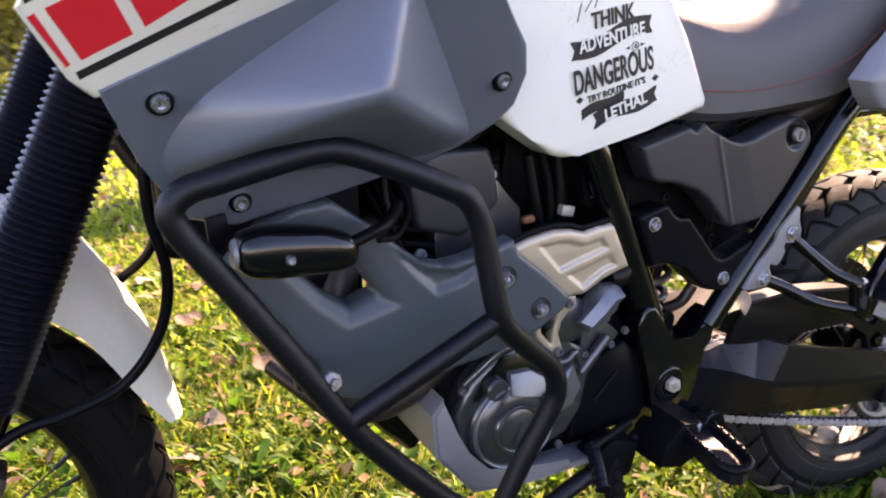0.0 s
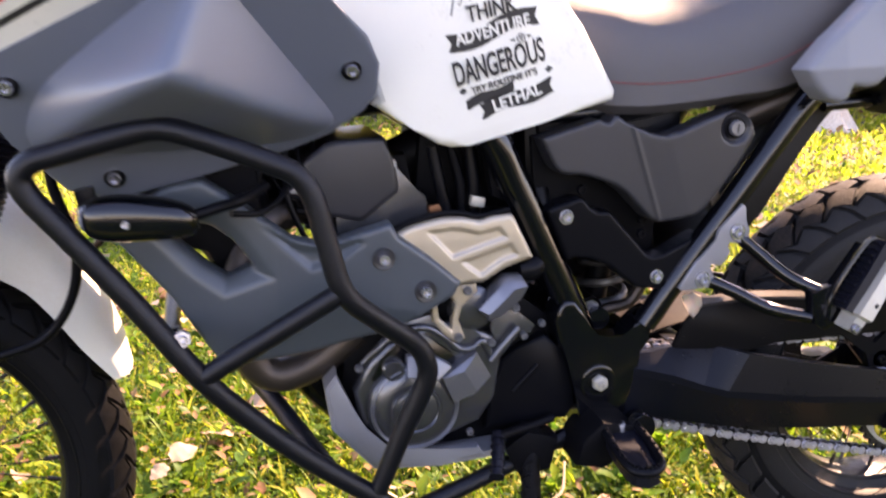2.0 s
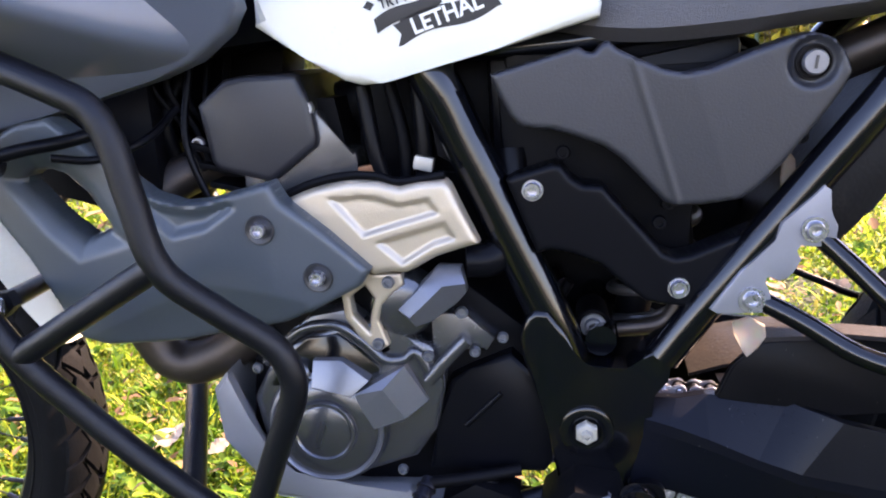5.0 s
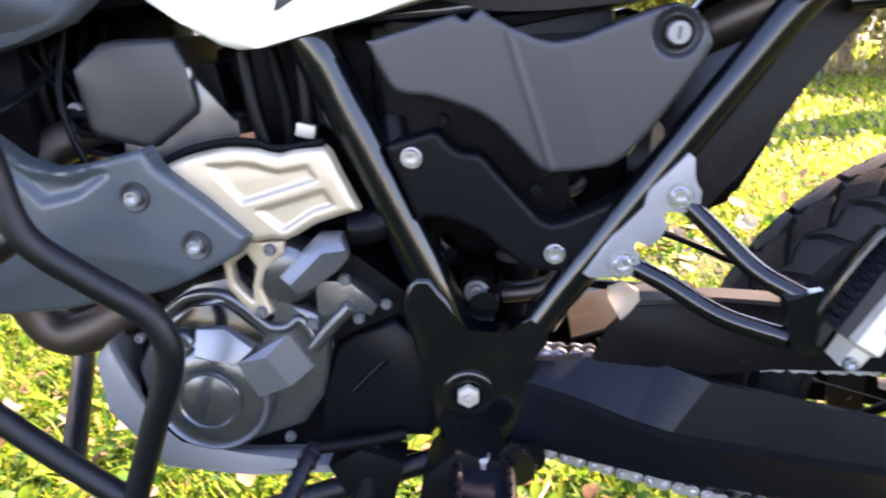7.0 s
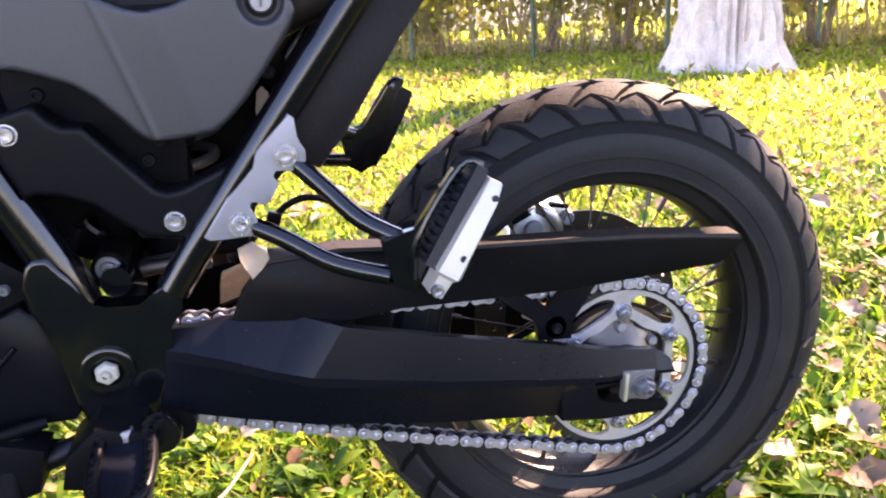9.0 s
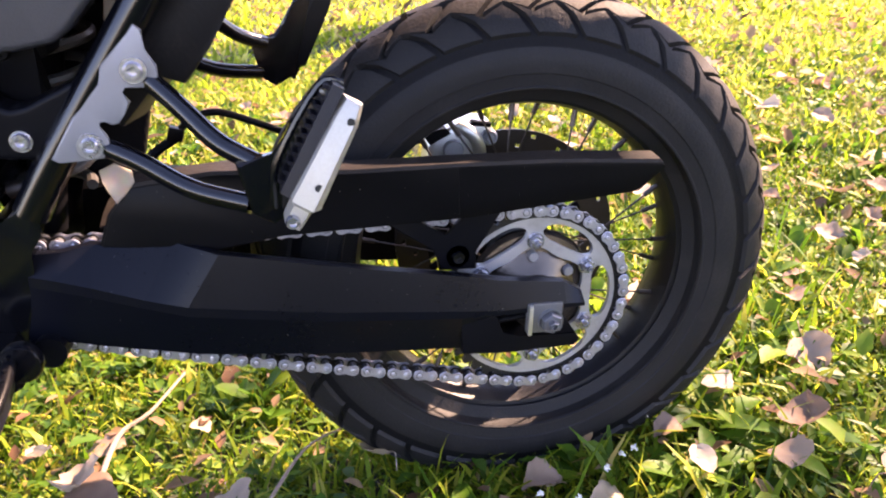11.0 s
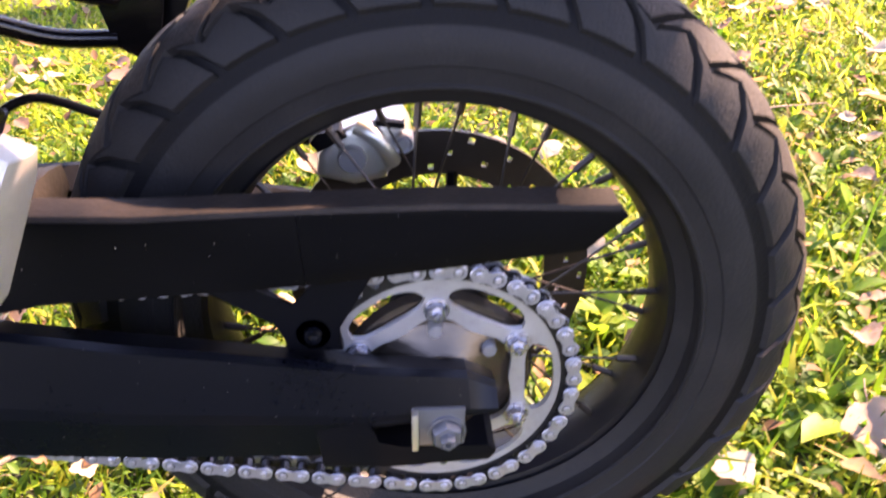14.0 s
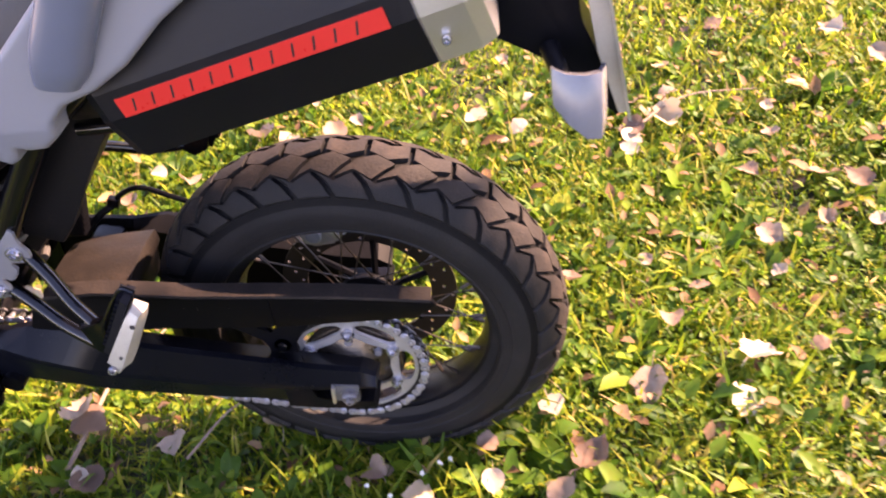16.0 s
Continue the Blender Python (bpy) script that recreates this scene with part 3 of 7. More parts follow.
for k, (x, y) in enumerate(((0.14, -0.118), (0.106, -0.132), (0.077, -0.157), (0.041, -0.184), (0.17, -0.06), (-0.02, -0.16), (0.30, 0.22))):
    clover_flower(x, y, 0.062, 700 + k)

# ---- motorcycle: wheels, swingarm, chain (its nose points to -x, its left side to -y) ----
bike = tagged(new("motorcycle"), "black, grey and white adventure motorcycle parked upright on grass", "motorcycle")
AXLE = Vector((0, 0, 0.303))
FRONT = Vector((-1.607, 0, 0.335))
STEER = 11.0  # the bars are turned a little to the left


def tyre_surface(rim_r, out_r, half, a):
    """Radius and offset on the tyre's crown, for a from -1 to 1."""
    w = half * math.sin(a * 1.25) / math.sin(1.25)
    r = out_r - (out_r - rim_r) * 0.46 * abs(a) ** 2.3
    return r, w


def make_wheel(name, centre, rim_r, out_r, half, pitches, spokes, label, turn=0.0, tread_mat=None, side_mat=None):
    wheel = new(name)
    wheel.parent, wheel.location = bike, centre
    wheel.rotation_euler = (0, 0, radians(turn))
    tagged(wheel, label)
    tread_mat = tread_mat or TREAD
    # carcass
    prof = []
    for k in range(-10, 11):
        prof.append(tyre_surface(rim_r, out_r - 0.0095, half - 0.003, k / 10))
    r_sh = prof[0][0]
    side = [(rim_r - 0.004, 0.62), (rim_r + 0.006, 0.70), (rim_r + 0.010, 0.74), (rim_r + 0.013, 0.90), (rim_r + 0.20 * (r_sh - rim_r), 0.945), (rim_r + 0.225 * (r_sh - rim_r), 0.985), (rim_r + 0.255 * (r_sh - rim_r), 0.985), (rim_r + 0.28 * (r_sh - rim_r), 0.960), (rim_r + 0.50 * (r_sh - rim_r), 0.990), (rim_r + 0.52 * (r_sh - rim_r), 1.012), (rim_r + 0.66 * (r_sh - rim_r), 1.02), (rim_r + 0.86 * (r_sh - rim_r), 1.015)]
    left = [(r, -w * half) for r, w in side]
    right = [(r, w * half) for r, w in reversed(side)]
    tyre = part("tyre", spin(left + prof + right, sides=96), side_mat or RUBBER, wheel, "black dual-purpose tyre, dusty sidewall")
    tyre.data.materials.append(SHADERUBBER)
    for f in tyre.data.polygons:  # darker groove floors paint the shade between the blocks
        f.material_index = int(math.hypot(f.center.x, f.center.z) > r_sh + 0.001)
    # tread blocks: five rows of interlocking lugs, dusty crown, shoulders darkened for shade
    rows = ((-0.90, -0.62, 0.012, -0.008), (-0.555, -0.24, -0.010, 0.010), (-0.175, 0.175, 0.0, 0.0), (0.24, 0.555, 0.010, -0.010), (0.62, 0.90, -0.008, 0.012))
    bm = bmesh.new()
    step = 2 * math.pi / pitches
    nu, nv = 3, 5
    for i in range(pitches):
        for j, (a0, a1, s0, s1) in enumerate(rows):
            base = (i + 0.5 * (j % 2)) * step
            gap = (0.0056, 0.0044, 0.0040, 0.0044, 0.0056)[j] / out_r
            top, low = [], []
            for u in range(nu):
                for w in range(nv):
                    f = w / (nv - 1)
                    tooth_w = 0.13 * (0.5 - abs(2 * f - 1)) * (1 if j % 2 else -1)
                    if (j == 0 and u == 0) or (j == 4 and u == nu - 1):
                        tooth_w = 0.0
                    a = a0 + (a1 - a0) * u / (nu - 1) + tooth_w
                    sk = (s0 + (s1 - s0) * u / (nu - 1)) / out_r * 1.5
                    th = base + sk + gap + (step - 2 * gap) * f
                    e = 0.0011 if (u in (0, nu - 1) or w in (0, nv - 1)) else 0.0
                    r, off = tyre_surface(rim_r, out_r, half, a)
                    top.append(bm.verts.new(((r - e) * math.sin(th), off, (r - e) * math.cos(th))))
                    r2, off2 = tyre_surface(rim_r, out_r - 0.012, half - 0.004, a)
                    low.append(bm.verts.new((r2 * math.sin(th), off2, r2 * math.cos(th))))
            for u in range(nu - 1):
                for w in range(nv - 1):
                    k = u * nv + w
                    bm.faces.new((top[k], top[k + 1], top[k + nv + 1], top[k + nv])).material_index = int(j in (0, 4))
            ring = [w for w in range(nv)] + [u * nv + nv - 1 for u in range(1, nu)] + [(nu - 1) * nv + w for w in range(nv - 2, -1, -1)] + [u * nv for u in range(nu - 2, 0, -1)]
            for k in range(len(ring)):
                p, q = ring[k], ring[(k + 1) % len(ring)]
                bm.faces.new((top[p], low[p], low[q], top[q])).material_index = 1
    tread = part("tread", bm, tread_mat, tyre, "zigzag tread blocks, worn brown with dust")
    tread.data.materials.append(side_mat or RUBBER)
    tread["kind"] = "stuff"
    hw = half * 0.60
    rim = part("rim", spin([(rim_r + 0.004, -hw - 0.004), (rim_r + 0.006, -hw + 0.002), (rim_r - 0.008, -hw + 0.006), (rim_r - 0.012, -hw * 0.55), (rim_r - 0.015, -hw * 0.3), (rim_r - 0.015, hw * 0.3), (rim_r - 0.012, hw * 0.55), (rim_r - 0.008, hw - 0.006), (rim_r + 0.006, hw - 0.002), (rim_r + 0.004, hw + 0.004), (rim_r + 0.012, hw), (rim_r + 0.012, -hw)], sides=72, closed=True), POWDER, wheel, "black wire-spoked rim")
    for k in range(spokes):
        bm = bmesh.new()
        a = 2 * math.pi * k / spokes
        sgn = 1 if k % 2 else -1
        cross = (0.38 if (k // 2) % 2 else -0.38)
        hub = Vector((0.046 * math.sin(a + cross * 1.6), 0.034 * sgn, 0.046 * math.cos(a + cross * 1.6)))
        out = Vector(((rim_r - 0.013) * math.sin(a), 0.012 * sgn, (rim_r - 0.013) * math.cos(a)))
        tube([hub, out], 0.0013, 0, 6, bm)
        nip = out + (hub - out).normalized() * 0.022
        tube([out, nip], 0.0034, 0, 6, bm)
        part("spoke", bm, PIPE, wheel)
    part("hub", spin([(0.012, -0.075), (0.03, -0.075), (0.032, -0.05), (0.05, -0.04), (0.05, -0.03), (0.03, -0.024), (0.027, 0), (0.03, 0.024), (0.05, 0.03), (0.05, 0.04), (0.034, 0.06), (0.012, 0.06)], sides=36), INNER, wheel, "dark cast hub")
    return wheel


def make_disc(parent, r0, r1, y, label):
    """A flat ring whose drilled holes go right through it."""
    bm = bmesh.new()
    na, nr = 135, 9
    vs = [[[bm.verts.new(((r0 + (r1 - r0) * j / nr) * math.sin(2 * math.pi * i / na), yy, (r0 + (r1 - r0) * j / nr) * math.cos(2 * math.pi * i / na))) for yy in (y - 0.0022, y + 0.0022)] for j in range(nr + 1)] for i in range(na)]

    def solid(i, j):
        return 0 <= j < nr and not (i % 3 == 0 and j == (1, 4, 7, 3, 6)[i // 3 % 5])

    for i in range(na):
        i2 = (i + 1) % na
        for j in range(nr + 1):
            if solid(i, j):
                for s in (0, 1):
                    bm.faces.new((vs[i][j][s], vs[i2][j][s], vs[i2][j + 1][s], vs[i][j + 1][s]))
            if solid(i, j) != solid(i, j - 1):
                bm.faces.new((vs[i][j][0], vs[i2][j][0], vs[i2][j][1], vs[i][j][1]))
            if j < nr and solid(i, j) != solid((i - 1) % na, j):
                bm.faces.new((vs[i][j][0], vs[i][j + 1][0], vs[i][j + 1][1], vs[i][j][1]))
    disc = part("brake_disc", bm, DISC, parent, label)
    for k in range(6):
        bm = bmesh.new()
        a = 2 * math.pi * k / 6 + 0.2
        tube([(0.035 * math.sin(a + 0.25), y, 0.035 * math.cos(a + 0.25)), (r0 * 1.03 * math.sin(a), y, r0 * 1.03 * math.cos(a))], 0.006, 0, 6, bm)
        part("carrier_arm", bm, INNER, disc)
    return disc


rear = make_wheel("rear_wheel", Vector((0.0075, 0, 0.315)), 0.218, 0.339, 0.066, 34, 32, "rear wheel with wide dual-purpose tyre and black spokes", -2.8)
make_disc(rear, 0.108, 0.152, 0.058, "drilled rear brake disc, lightly rusted")
front = make_wheel("front_wheel", FRONT, 0.262, 0.354, 0.051, 44, 32, "tall narrow front wheel with spokes", STEER, SHADERUBBER, SHADERUBBER)
make_disc(front, 0.10, 0.149, -0.075, "drilled front brake disc")

# sprocket on its carrier
SPY = -0.104
bm = bmesh.new()
T = 45
tooth = []
for k in range(T * 4):
    a = 2 * math.pi * (k + 0.5) / (T * 4)
    tooth.append((a, (0.1085, 0.1085, 0.1165, 0.1165)[k % 4]))
layers = []
for y in (SPY - 0.003, SPY + 0.003):
    cols4 = []
    for a, r in tooth:
        c = abs((a - 0.05 + math.pi / 6) % (math.pi / 3) - math.pi / 6)  # angle from the nearest arm
        t = (math.pi / 6 - c) / (math.pi / 6 - 0.115)
        gap = 0.0125 * (1 - t**3) ** 0.5 if t < 1 else 0.0
        mid_r, hub_r = 0.0850 + 0.0015 * t, 0.0630 + 0.004 * math.cos(6 * (a - 0.05))
        cols4.append([bm.verts.new((q * math.sin(a), y, AXLE.z + q * math.cos(a))) for q in (hub_r, mid_r - gap, mid_r + gap, 0.1035, r)])
    layers.append(cols4)
# The black outer rim paints the shaded gap between sprocket and chain.
for k in range(len(tooth)):
    k2 = (k + 1) % len(tooth)
    for lo, hi in ((0, 1), (2, 3), (3, 4)):
        for f in layers:
            bm.faces.new((f[k][lo], f[k2][lo], f[k2][hi], f[k][hi])).material_index = int(lo == 3)
    open_here = any((f[kk][1].co - f[kk][2].co).length > 1e-6 for f in layers for kk in (k, k2))
    for q in (0, 1, 2, 4) if open_here else (0, 4):
        bm.faces.new((layers[0][k][q], layers[0][k2][q], layers[1][k2][q], layers[1][k][q])).material_index = int(q == 4)
bmesh.ops.remove_doubles(bm, verts=bm.verts[:], dist=1e-6)
spr = part("rear_sprocket", bm, DIRTSTEEL, bike, "large worn steel rear sprocket with six bolts")
spr.data.materials.append(GREASE_SHADE)
for k in range(6):
    a = 2 * math.pi * k / 6 + 0.05
    bolt("sprocket_nut", (0.0755 * math.sin(a), SPY - 0.003, AXLE.z + 0.0755 * math.cos(a)), 0.0088, spr, h=0.009, hexed=True, washer=0.0105, label="blue-grey zinc nut")
part("sprocket_carrier", spin([(0.058, -0.100), (0.078, -0.096), (0.082, -0.088), (0.06, -0.07), (0.05, -0.05)], (0, 0, AXLE.z), sides=40), GRIMY, bike, "grimy brown-grey cast sprocket carrier")
part("carrier_boss", spin([(0.02, -0.135), (0.030, -0.132), (0.034, -0.114), (0.044, -0.108), (0.058, -0.101), (0.058, -0.09)], (0, 0, AXLE.z), sides=40), GRIMY, bike, "dull metal boss of the carrier")
for x, z in ((0.001, 0.358), (0.044, 0.333)):
    part("carrier_pin", spin([(0, -0.110), (0.0055, -0.110), (0.0062, -0.108), (0.0062, -0.095), (0, -0.095)], (x, 0, z), sides=18), SATIN, bike, "pale round pin head")

# chain: a path round both sprockets, then link by link
PITCH = 0.015875
FS, FR, RR = Vector((-0.665, SPY, 0.425)), 0.0385, 0.1138
RC = Vector((0, SPY, AXLE.z))


def chain_path():
    d = RC - FS
    base = math.atan2(d.z, d.x)
    th = math.acos((FR - RR) / d.length)
    pts = []
    a_up, a_dn = base + th, base - th
    for k in range(40):  # round the back of the rear sprocket, from top to bottom
        a = a_up + (a_dn - a_up) * k / 39
        pts.append(RC + Vector((math.cos(a), 0, math.sin(a))) * RR)
    p0, p1 = pts[-1], FS + Vector((math.cos(a_dn), 0, math.sin(a_dn))) * FR
    for k in range(1, 30):
        t = k / 30
        pts.append(p0.lerp(p1, t) + Vector((0, 0, -0.008 * 4 * t * (1 - t))))
    for k in range(20):
        a = a_dn - (2 * math.pi - 2 * th) * k / 19
        pts.append(FS + Vector((math.cos(a), 0, math.sin(a))) * FR)
    p0, p1 = pts[-1], pts[0]
    for k in range(1, 30):
        t = k / 30
        pts.append(p0.lerp(p1, t) + Vector((0, 0, -0.006 * 4 * t * (1 - t))))
    return pts


def link_mesh(outer):
    """Two side plates, pins and rollers."""
    bm = bmesh.new()
    h, y = (0.0072, 0.0088) if outer else (0.0060, 0.0058)
    for s in (-1, 1):
        ol = []
        for k in range(9):
            a = math.pi / 2 + math.pi * k / 8
            ol.append((h * math.cos(a), h * math.sin(a)))
        ol.append((PITCH / 2, -h * 0.60))
        for k in range(9):
            a = -math.pi / 2 + math.pi * k / 8
            ol.append((PITCH + h * math.cos(a), h * math.sin(a)))
        ol.append((PITCH / 2, h * 0.60))
        plate(ol, s * (y + 0.0009), s * (y - 0.0009), 0.0006, 1, bm)
    plates = len(bm.faces)
    for x in (0, PITCH):
        spin([(0.0043, -y - 0.0010), (0.0040, -y - 0.0013), (0.0030, -y - 0.0013)], (x, 0, 0), sides=12, bm=bm)
        spin([(0.0045, -0.0045), (0.0045, 0.0045)], (x, 0, 0), sides=10, bm=bm)
    rings_to = len(bm.faces)
    for x in (0, PITCH):
        spin([(0.0031, -y - 0.0008), (0.0030, -y - 0.0022), (0.0018, -y - 0.0026), (0, -y - 0.0022)], (x, 0, 0), sides=10, bm=bm)
        spin([(0.003, y), (0.0027, y + 0.002), (0, y + 0.002)], (x, 0, 0), sides=8, bm=bm)
    for k, f in enumerate(bm.faces):
        f.material_index = 0 if k < plates else (1 if k < rings_to else 2)
    bmesh.ops.recalc_face_normals(bm, faces=bm.faces[:])
    me = bpy.data.meshes.new("link")
    bm.to_mesh(me)
    bm.free()
    for m in (GREASY, CAST, GREASY) if outer else (GREASE_SHADE, GREASE_SHADE, GREASE_SHADE):
        me.materials.append(m)
    return me


chain = tagged(new("drive_chain"), "greasy grey roller chain")
chain.parent = bike
cp = chain_path()
cum = [0.0]
for a, b in zip(cp, cp[1:] + cp[:1]):
    cum.append(cum[-1] + (b - a).length)
count = int(cum[-1] / PITCH) // 2 * 2
stepc = cum[-1] / count


def on_chain(s):
    s %= cum[-1]
    k = max(i for i in range(len(cp)) if cum[i] <= s)
    a, b = cp[k], cp[(k + 1) % len(cp)]
    return a.lerp(b, (s - cum[k]) / max(1e-9, cum[k + 1] - cum[k]))


links = link_mesh(True), link_mesh(False)
for k in range(count):
    a, b = on_chain(k * stepc), on_chain((k + 1) * stepc)
    d = b - a
    share("link", links[k % 2], chain, Matrix.Translation(a) @ Matrix.Rotation(-math.atan2(d.z, d.x), 4, "Y"))

# swingarm
swing = tagged(new("swingarm"), "matt black box-section swingarm with bevelled faces")
swing.parent = bike
# x at top, x at the ridge, z of top, ridge, lower edge and bottom, and how far the top edge stands out
ARM = ((-0.545, -0.545, 0.452, 0.436, 0.425, 0.350, 0.130), (-0.498, -0.507, 0.452, 0.430, 0.418, 0.352, 0.136), (-0.470, -0.470, 0.455, 0.419, 0.408, 0.340, 0.133), (-0.392, -0.424, 0.447, 0.398, 0.388, 0.327, 0.133), (-0.346, -0.384, 0.435, 0.383, 0.372, 0.315, 0.155), (-0.24, -0.24, 0.407, 0.353, 0.342, 0.290, 0.156), (-0.10, -0.10, 0.373, 0.331, 0.322, 0.272, 0.156), (-0.052, -0.052, 0.360, 0.324, 0.318, 0.314, 0.156), (0.022, 0.022, 0.347, 0.321, 0.316, 0.311, 0.156), (0.044, 0.044, 0.331, 0.319, 0.315, 0.311, 0.152))
for side in (-1, 1):
    rings = []
    stations = []
    for p, q in zip(ARM, ARM[1:]):
        stations += [tuple(a + (b - a) * k / 5 for a, b in zip(p, q)) for k in range(5)]
    for xt, xr, zt, zr, zm, zb, yt in stations + [ARM[-1]]:
        thin = 0.016 * max(0.0, min(1.0, (-0.47 - xt) / 0.06))
        rings.append([Vector((x, side * y, z)) for x, y, z in ((xt, 0.112, zt - 0.016), (xt, yt - 0.010, zt - 0.0015), (xt, yt, zt - 0.002), (xr, 0.164 - thin, zr), (xr, 0.164 - thin, zm), (xr, 0.148, zb + 0.003), (xr, 0.112, zb))])
    bm = loft(rings)
    arm = part("arm", bm, SPECKED if side < 0 else INNER, swing, "matt black swingarm beam with dust specks", crisp=7)
    bm = plate([(-0.10, 0.273), (-0.045, 0.266), (0.034, 0.262), (0.040, 0.270), (0.034, 0.280), (-0.035, 0.284), (-0.054, 0.292), (-0.058, 0.318), (-0.10, 0.32)], side * 0.160, side * 0.114, 0.002)
    part("axle_fork", bm, BLACK, arm)
part("cross_brace", block((-0.43, 0, 0.425), (0.05, 0.23, 0.04), (0, 12, 0), 0.012), BLACK, swing)
part("pivot_tube", spin([(0, -0.13), (0.035, -0.13), (0.035, 0.13), (0, 0.13)], (-0.589, 0, 0.41)), BLACK, swing)
part("chain_adjuster", block((-0.004, -0.161, 0.3075), (0.041, 0.010, 0.037), (0, 5, 0), 0.002), CAST, swing, "dull metal axle block")
bolt("axle_nut", (0.002, -0.166, 0.3035), 0.0128, bike, mat=CAST, h=0.010, washer=0.0150, hexed=True, label="dull axle nut with washer")
bm = bmesh.new()
tube([(-0.060, -0.152, 0.306), (-0.022, -0.152, 0.307)], 0.0035, 0, 10, bm)
part("adjuster_screw", bm, INNER, swing)
part("adjuster_flange", block((-0.0225, -0.166, 0.309), (0.005, 0.012, 0.036), (0, 5, 0), 0.001), ALU, swing, "bright folded flange")

# chain guard
guard = part("chain_guard", plate([(-0.462, 0.448), (-0.446, 0.483), (-0.420, 0.510), (-0.34, 0.513), (-0.29, 0.508), (-0.20, 0.497), (-0.10, 0.491), (0.02, 0.482), (0.145, 0.467), (0.150, 0.459), (0.118, 0.434), (-0.076, 0.429), (-0.176, 0.432), (-0.279, 0.436), (-0.349, 0.428), (-0.40, 0.436)], -0.134, -0.128, 0.002), GUARD, bike, "long black plastic chain guard with dusty top edge")
part("guard_front", plate([(-0.458, 0.450), (-0.444, 0.482), (-0.419, 0.508), (-0.34, 0.511), (-0.29, 0.506), (-0.20, 0.495), (-0.10, 0.489), (-0.088, 0.488), (-0.090, 0.431), (-0.176, 0.434), (-0.279, 0.438), (-0.349, 0.430), (-0.40, 0.438)], -0.1356, -0.133, 0.0012), GUARD, guard, "overlapping front section")
bm = loft([[(x, -0.1345, z - 0.003), (x, -0.108, z - 0.001), (x, -0.108, z + 0.003), (x, -0.1335, z + 0.001)] for x, z in ((-0.418, 0.511), (-0.34, 0.514), (-0.29, 0.509), (-0.20, 0.498), (-0.10, 0.492), (0.02, 0.483), (0.143, 0.468))])
part("guard_top", bm, DUSTY, guard, "dusty brown upper lip")
part("guard_arm", plate([(-0.20, 0.452), (-0.16, 0.452), (-0.105, 0.405), (-0.05, 0.46), (-0.015, 0.46), (-0.075, 0.385), (-0.072, 0.362), (-0.115, 0.366), (-0.118, 0.395)], -0.127, -0.117, 0.003), BLACK, bike, "forked black guard bracket")
bolt("guard_bolt", (-0.093, -0.127, 0.381), 0.0075, bike, mat=FRAME, h=0.006, label="black domed bolt")
part("guard_boss", spin([(0, -0.127), (0.0135, -0.127), (0.0165, -0.124), (0.0165, -0.110), (0, -0.110)], (-0.093, 0, 0.381), sides=24), BLACK, bike, "round black rubber boss")

# rear caliper, its hose, and the hugger in front of the tyre
bm = plate([(-0.094, 0.436), (-0.090, 0.458), (-0.074, 0.476), (-0.050, 0.484), (-0.030, 0.487), (-0.008, 0.484), (-0.002, 0.472), (-0.004, 0.458), (-0.016, 0.452), (-0.028, 0.446), (-0.028, 0.428), (-0.060, 0.424)], 0.044, 0.085, 0.009, 3)
cal = part("rear_caliper", bm, ALU, bike, "silver rear brake caliper")
part("caliper_lug", loft([[(x, y, z) for x, z in ((-0.088, 0.462), (-0.094, 0.472), (-0.086, 0.480), (-0.066, 0.482), (-0.060, 0.474))] for y in (0.040, 0.062)]), INNER, cal, "dark hose union")
part("caliper_bridge", tube([(-0.050, 0.046, 0.482), (-0.036, 0.040, 0.474), (-0.026, 0.040, 0.460), (-0.022, 0.046, 0.444)], 0.0085, 5, 12), ALU, cal, "rounded casting rib")
part("pin_boss", spin([(0, -0.010), (0.005, -0.010), (0.0055, -0.0065), (0.0085, -0.0085), (0.0105, -0.006), (0.0105, 0.012), (0, 0.012)], (-0.010, 0.044, 0.464), (0, 1, 0), 20), SATIN, cal, "round pin boss")
part("pad_spring", block((-0.020, 0.046, 0.482), (0.026, 0.014, 0.006), (0, 12, 0), 0.001), INNER, cal, "dark pad spring")
part("piston_cap", spin([(0, -0.009), (0.012, -0.009), (0.0135, -0.006), (0.0135, 0.01), (0, 0.01)], (-0.058, 0.046, 0.452), (0, 1, 0), 24), SATIN, cal)
part("brake_hose", tube([(-0.055, 0.10, 0.45), (-0.16, 0.108, 0.455), (-0.25, 0.109, 0.475), (-0.296, 0.109, 0.496), (-0.349, 0.115, 0.516), (-0.385, 0.112, 0.508), (-0.405, 0.110, 0.488)], 0.0048), BLACK, bike, "thin black rear brake hose")
part("hose_bracket", tube([(-0.405, 0.110, 0.488), (-0.43, 0.10, 0.476), (-0.462, 0.085, 0.450)], 0.0065, 4, 8), BLACK, bike, "black hose bracket")
part("hose_clip", block((-0.402, 0.108, 0.495), (0.020, 0.014, 0.018), (0, 20, 0), 0.003), BLACK, bike)
HUG = ((-0.475, 0.445), (-0.44, 0.455), (-0.40, 0.462), (-0.36, 0.466), (-0.325, 0.468), (-0.324, 0.45), (-0.335, 0.43), (-0.343, 0.39))
bm = loft([[(x, y, z + (0.008 * (1 - (y / 0.062) ** 2) if z > 0.451 or x < -0.4 else 0) - th) for y, th in ((-0.062, 0.004), (-0.062, 0), (-0.035, 0), (0.0, 0), (0.035, 0), (0.062, 0), (0.062, 0.004), (0.0, 0.004))] for x, z in HUG])
part("hugger", bm, DUSTY, bike, "brown dusty inner mudguard in front of the tyre")

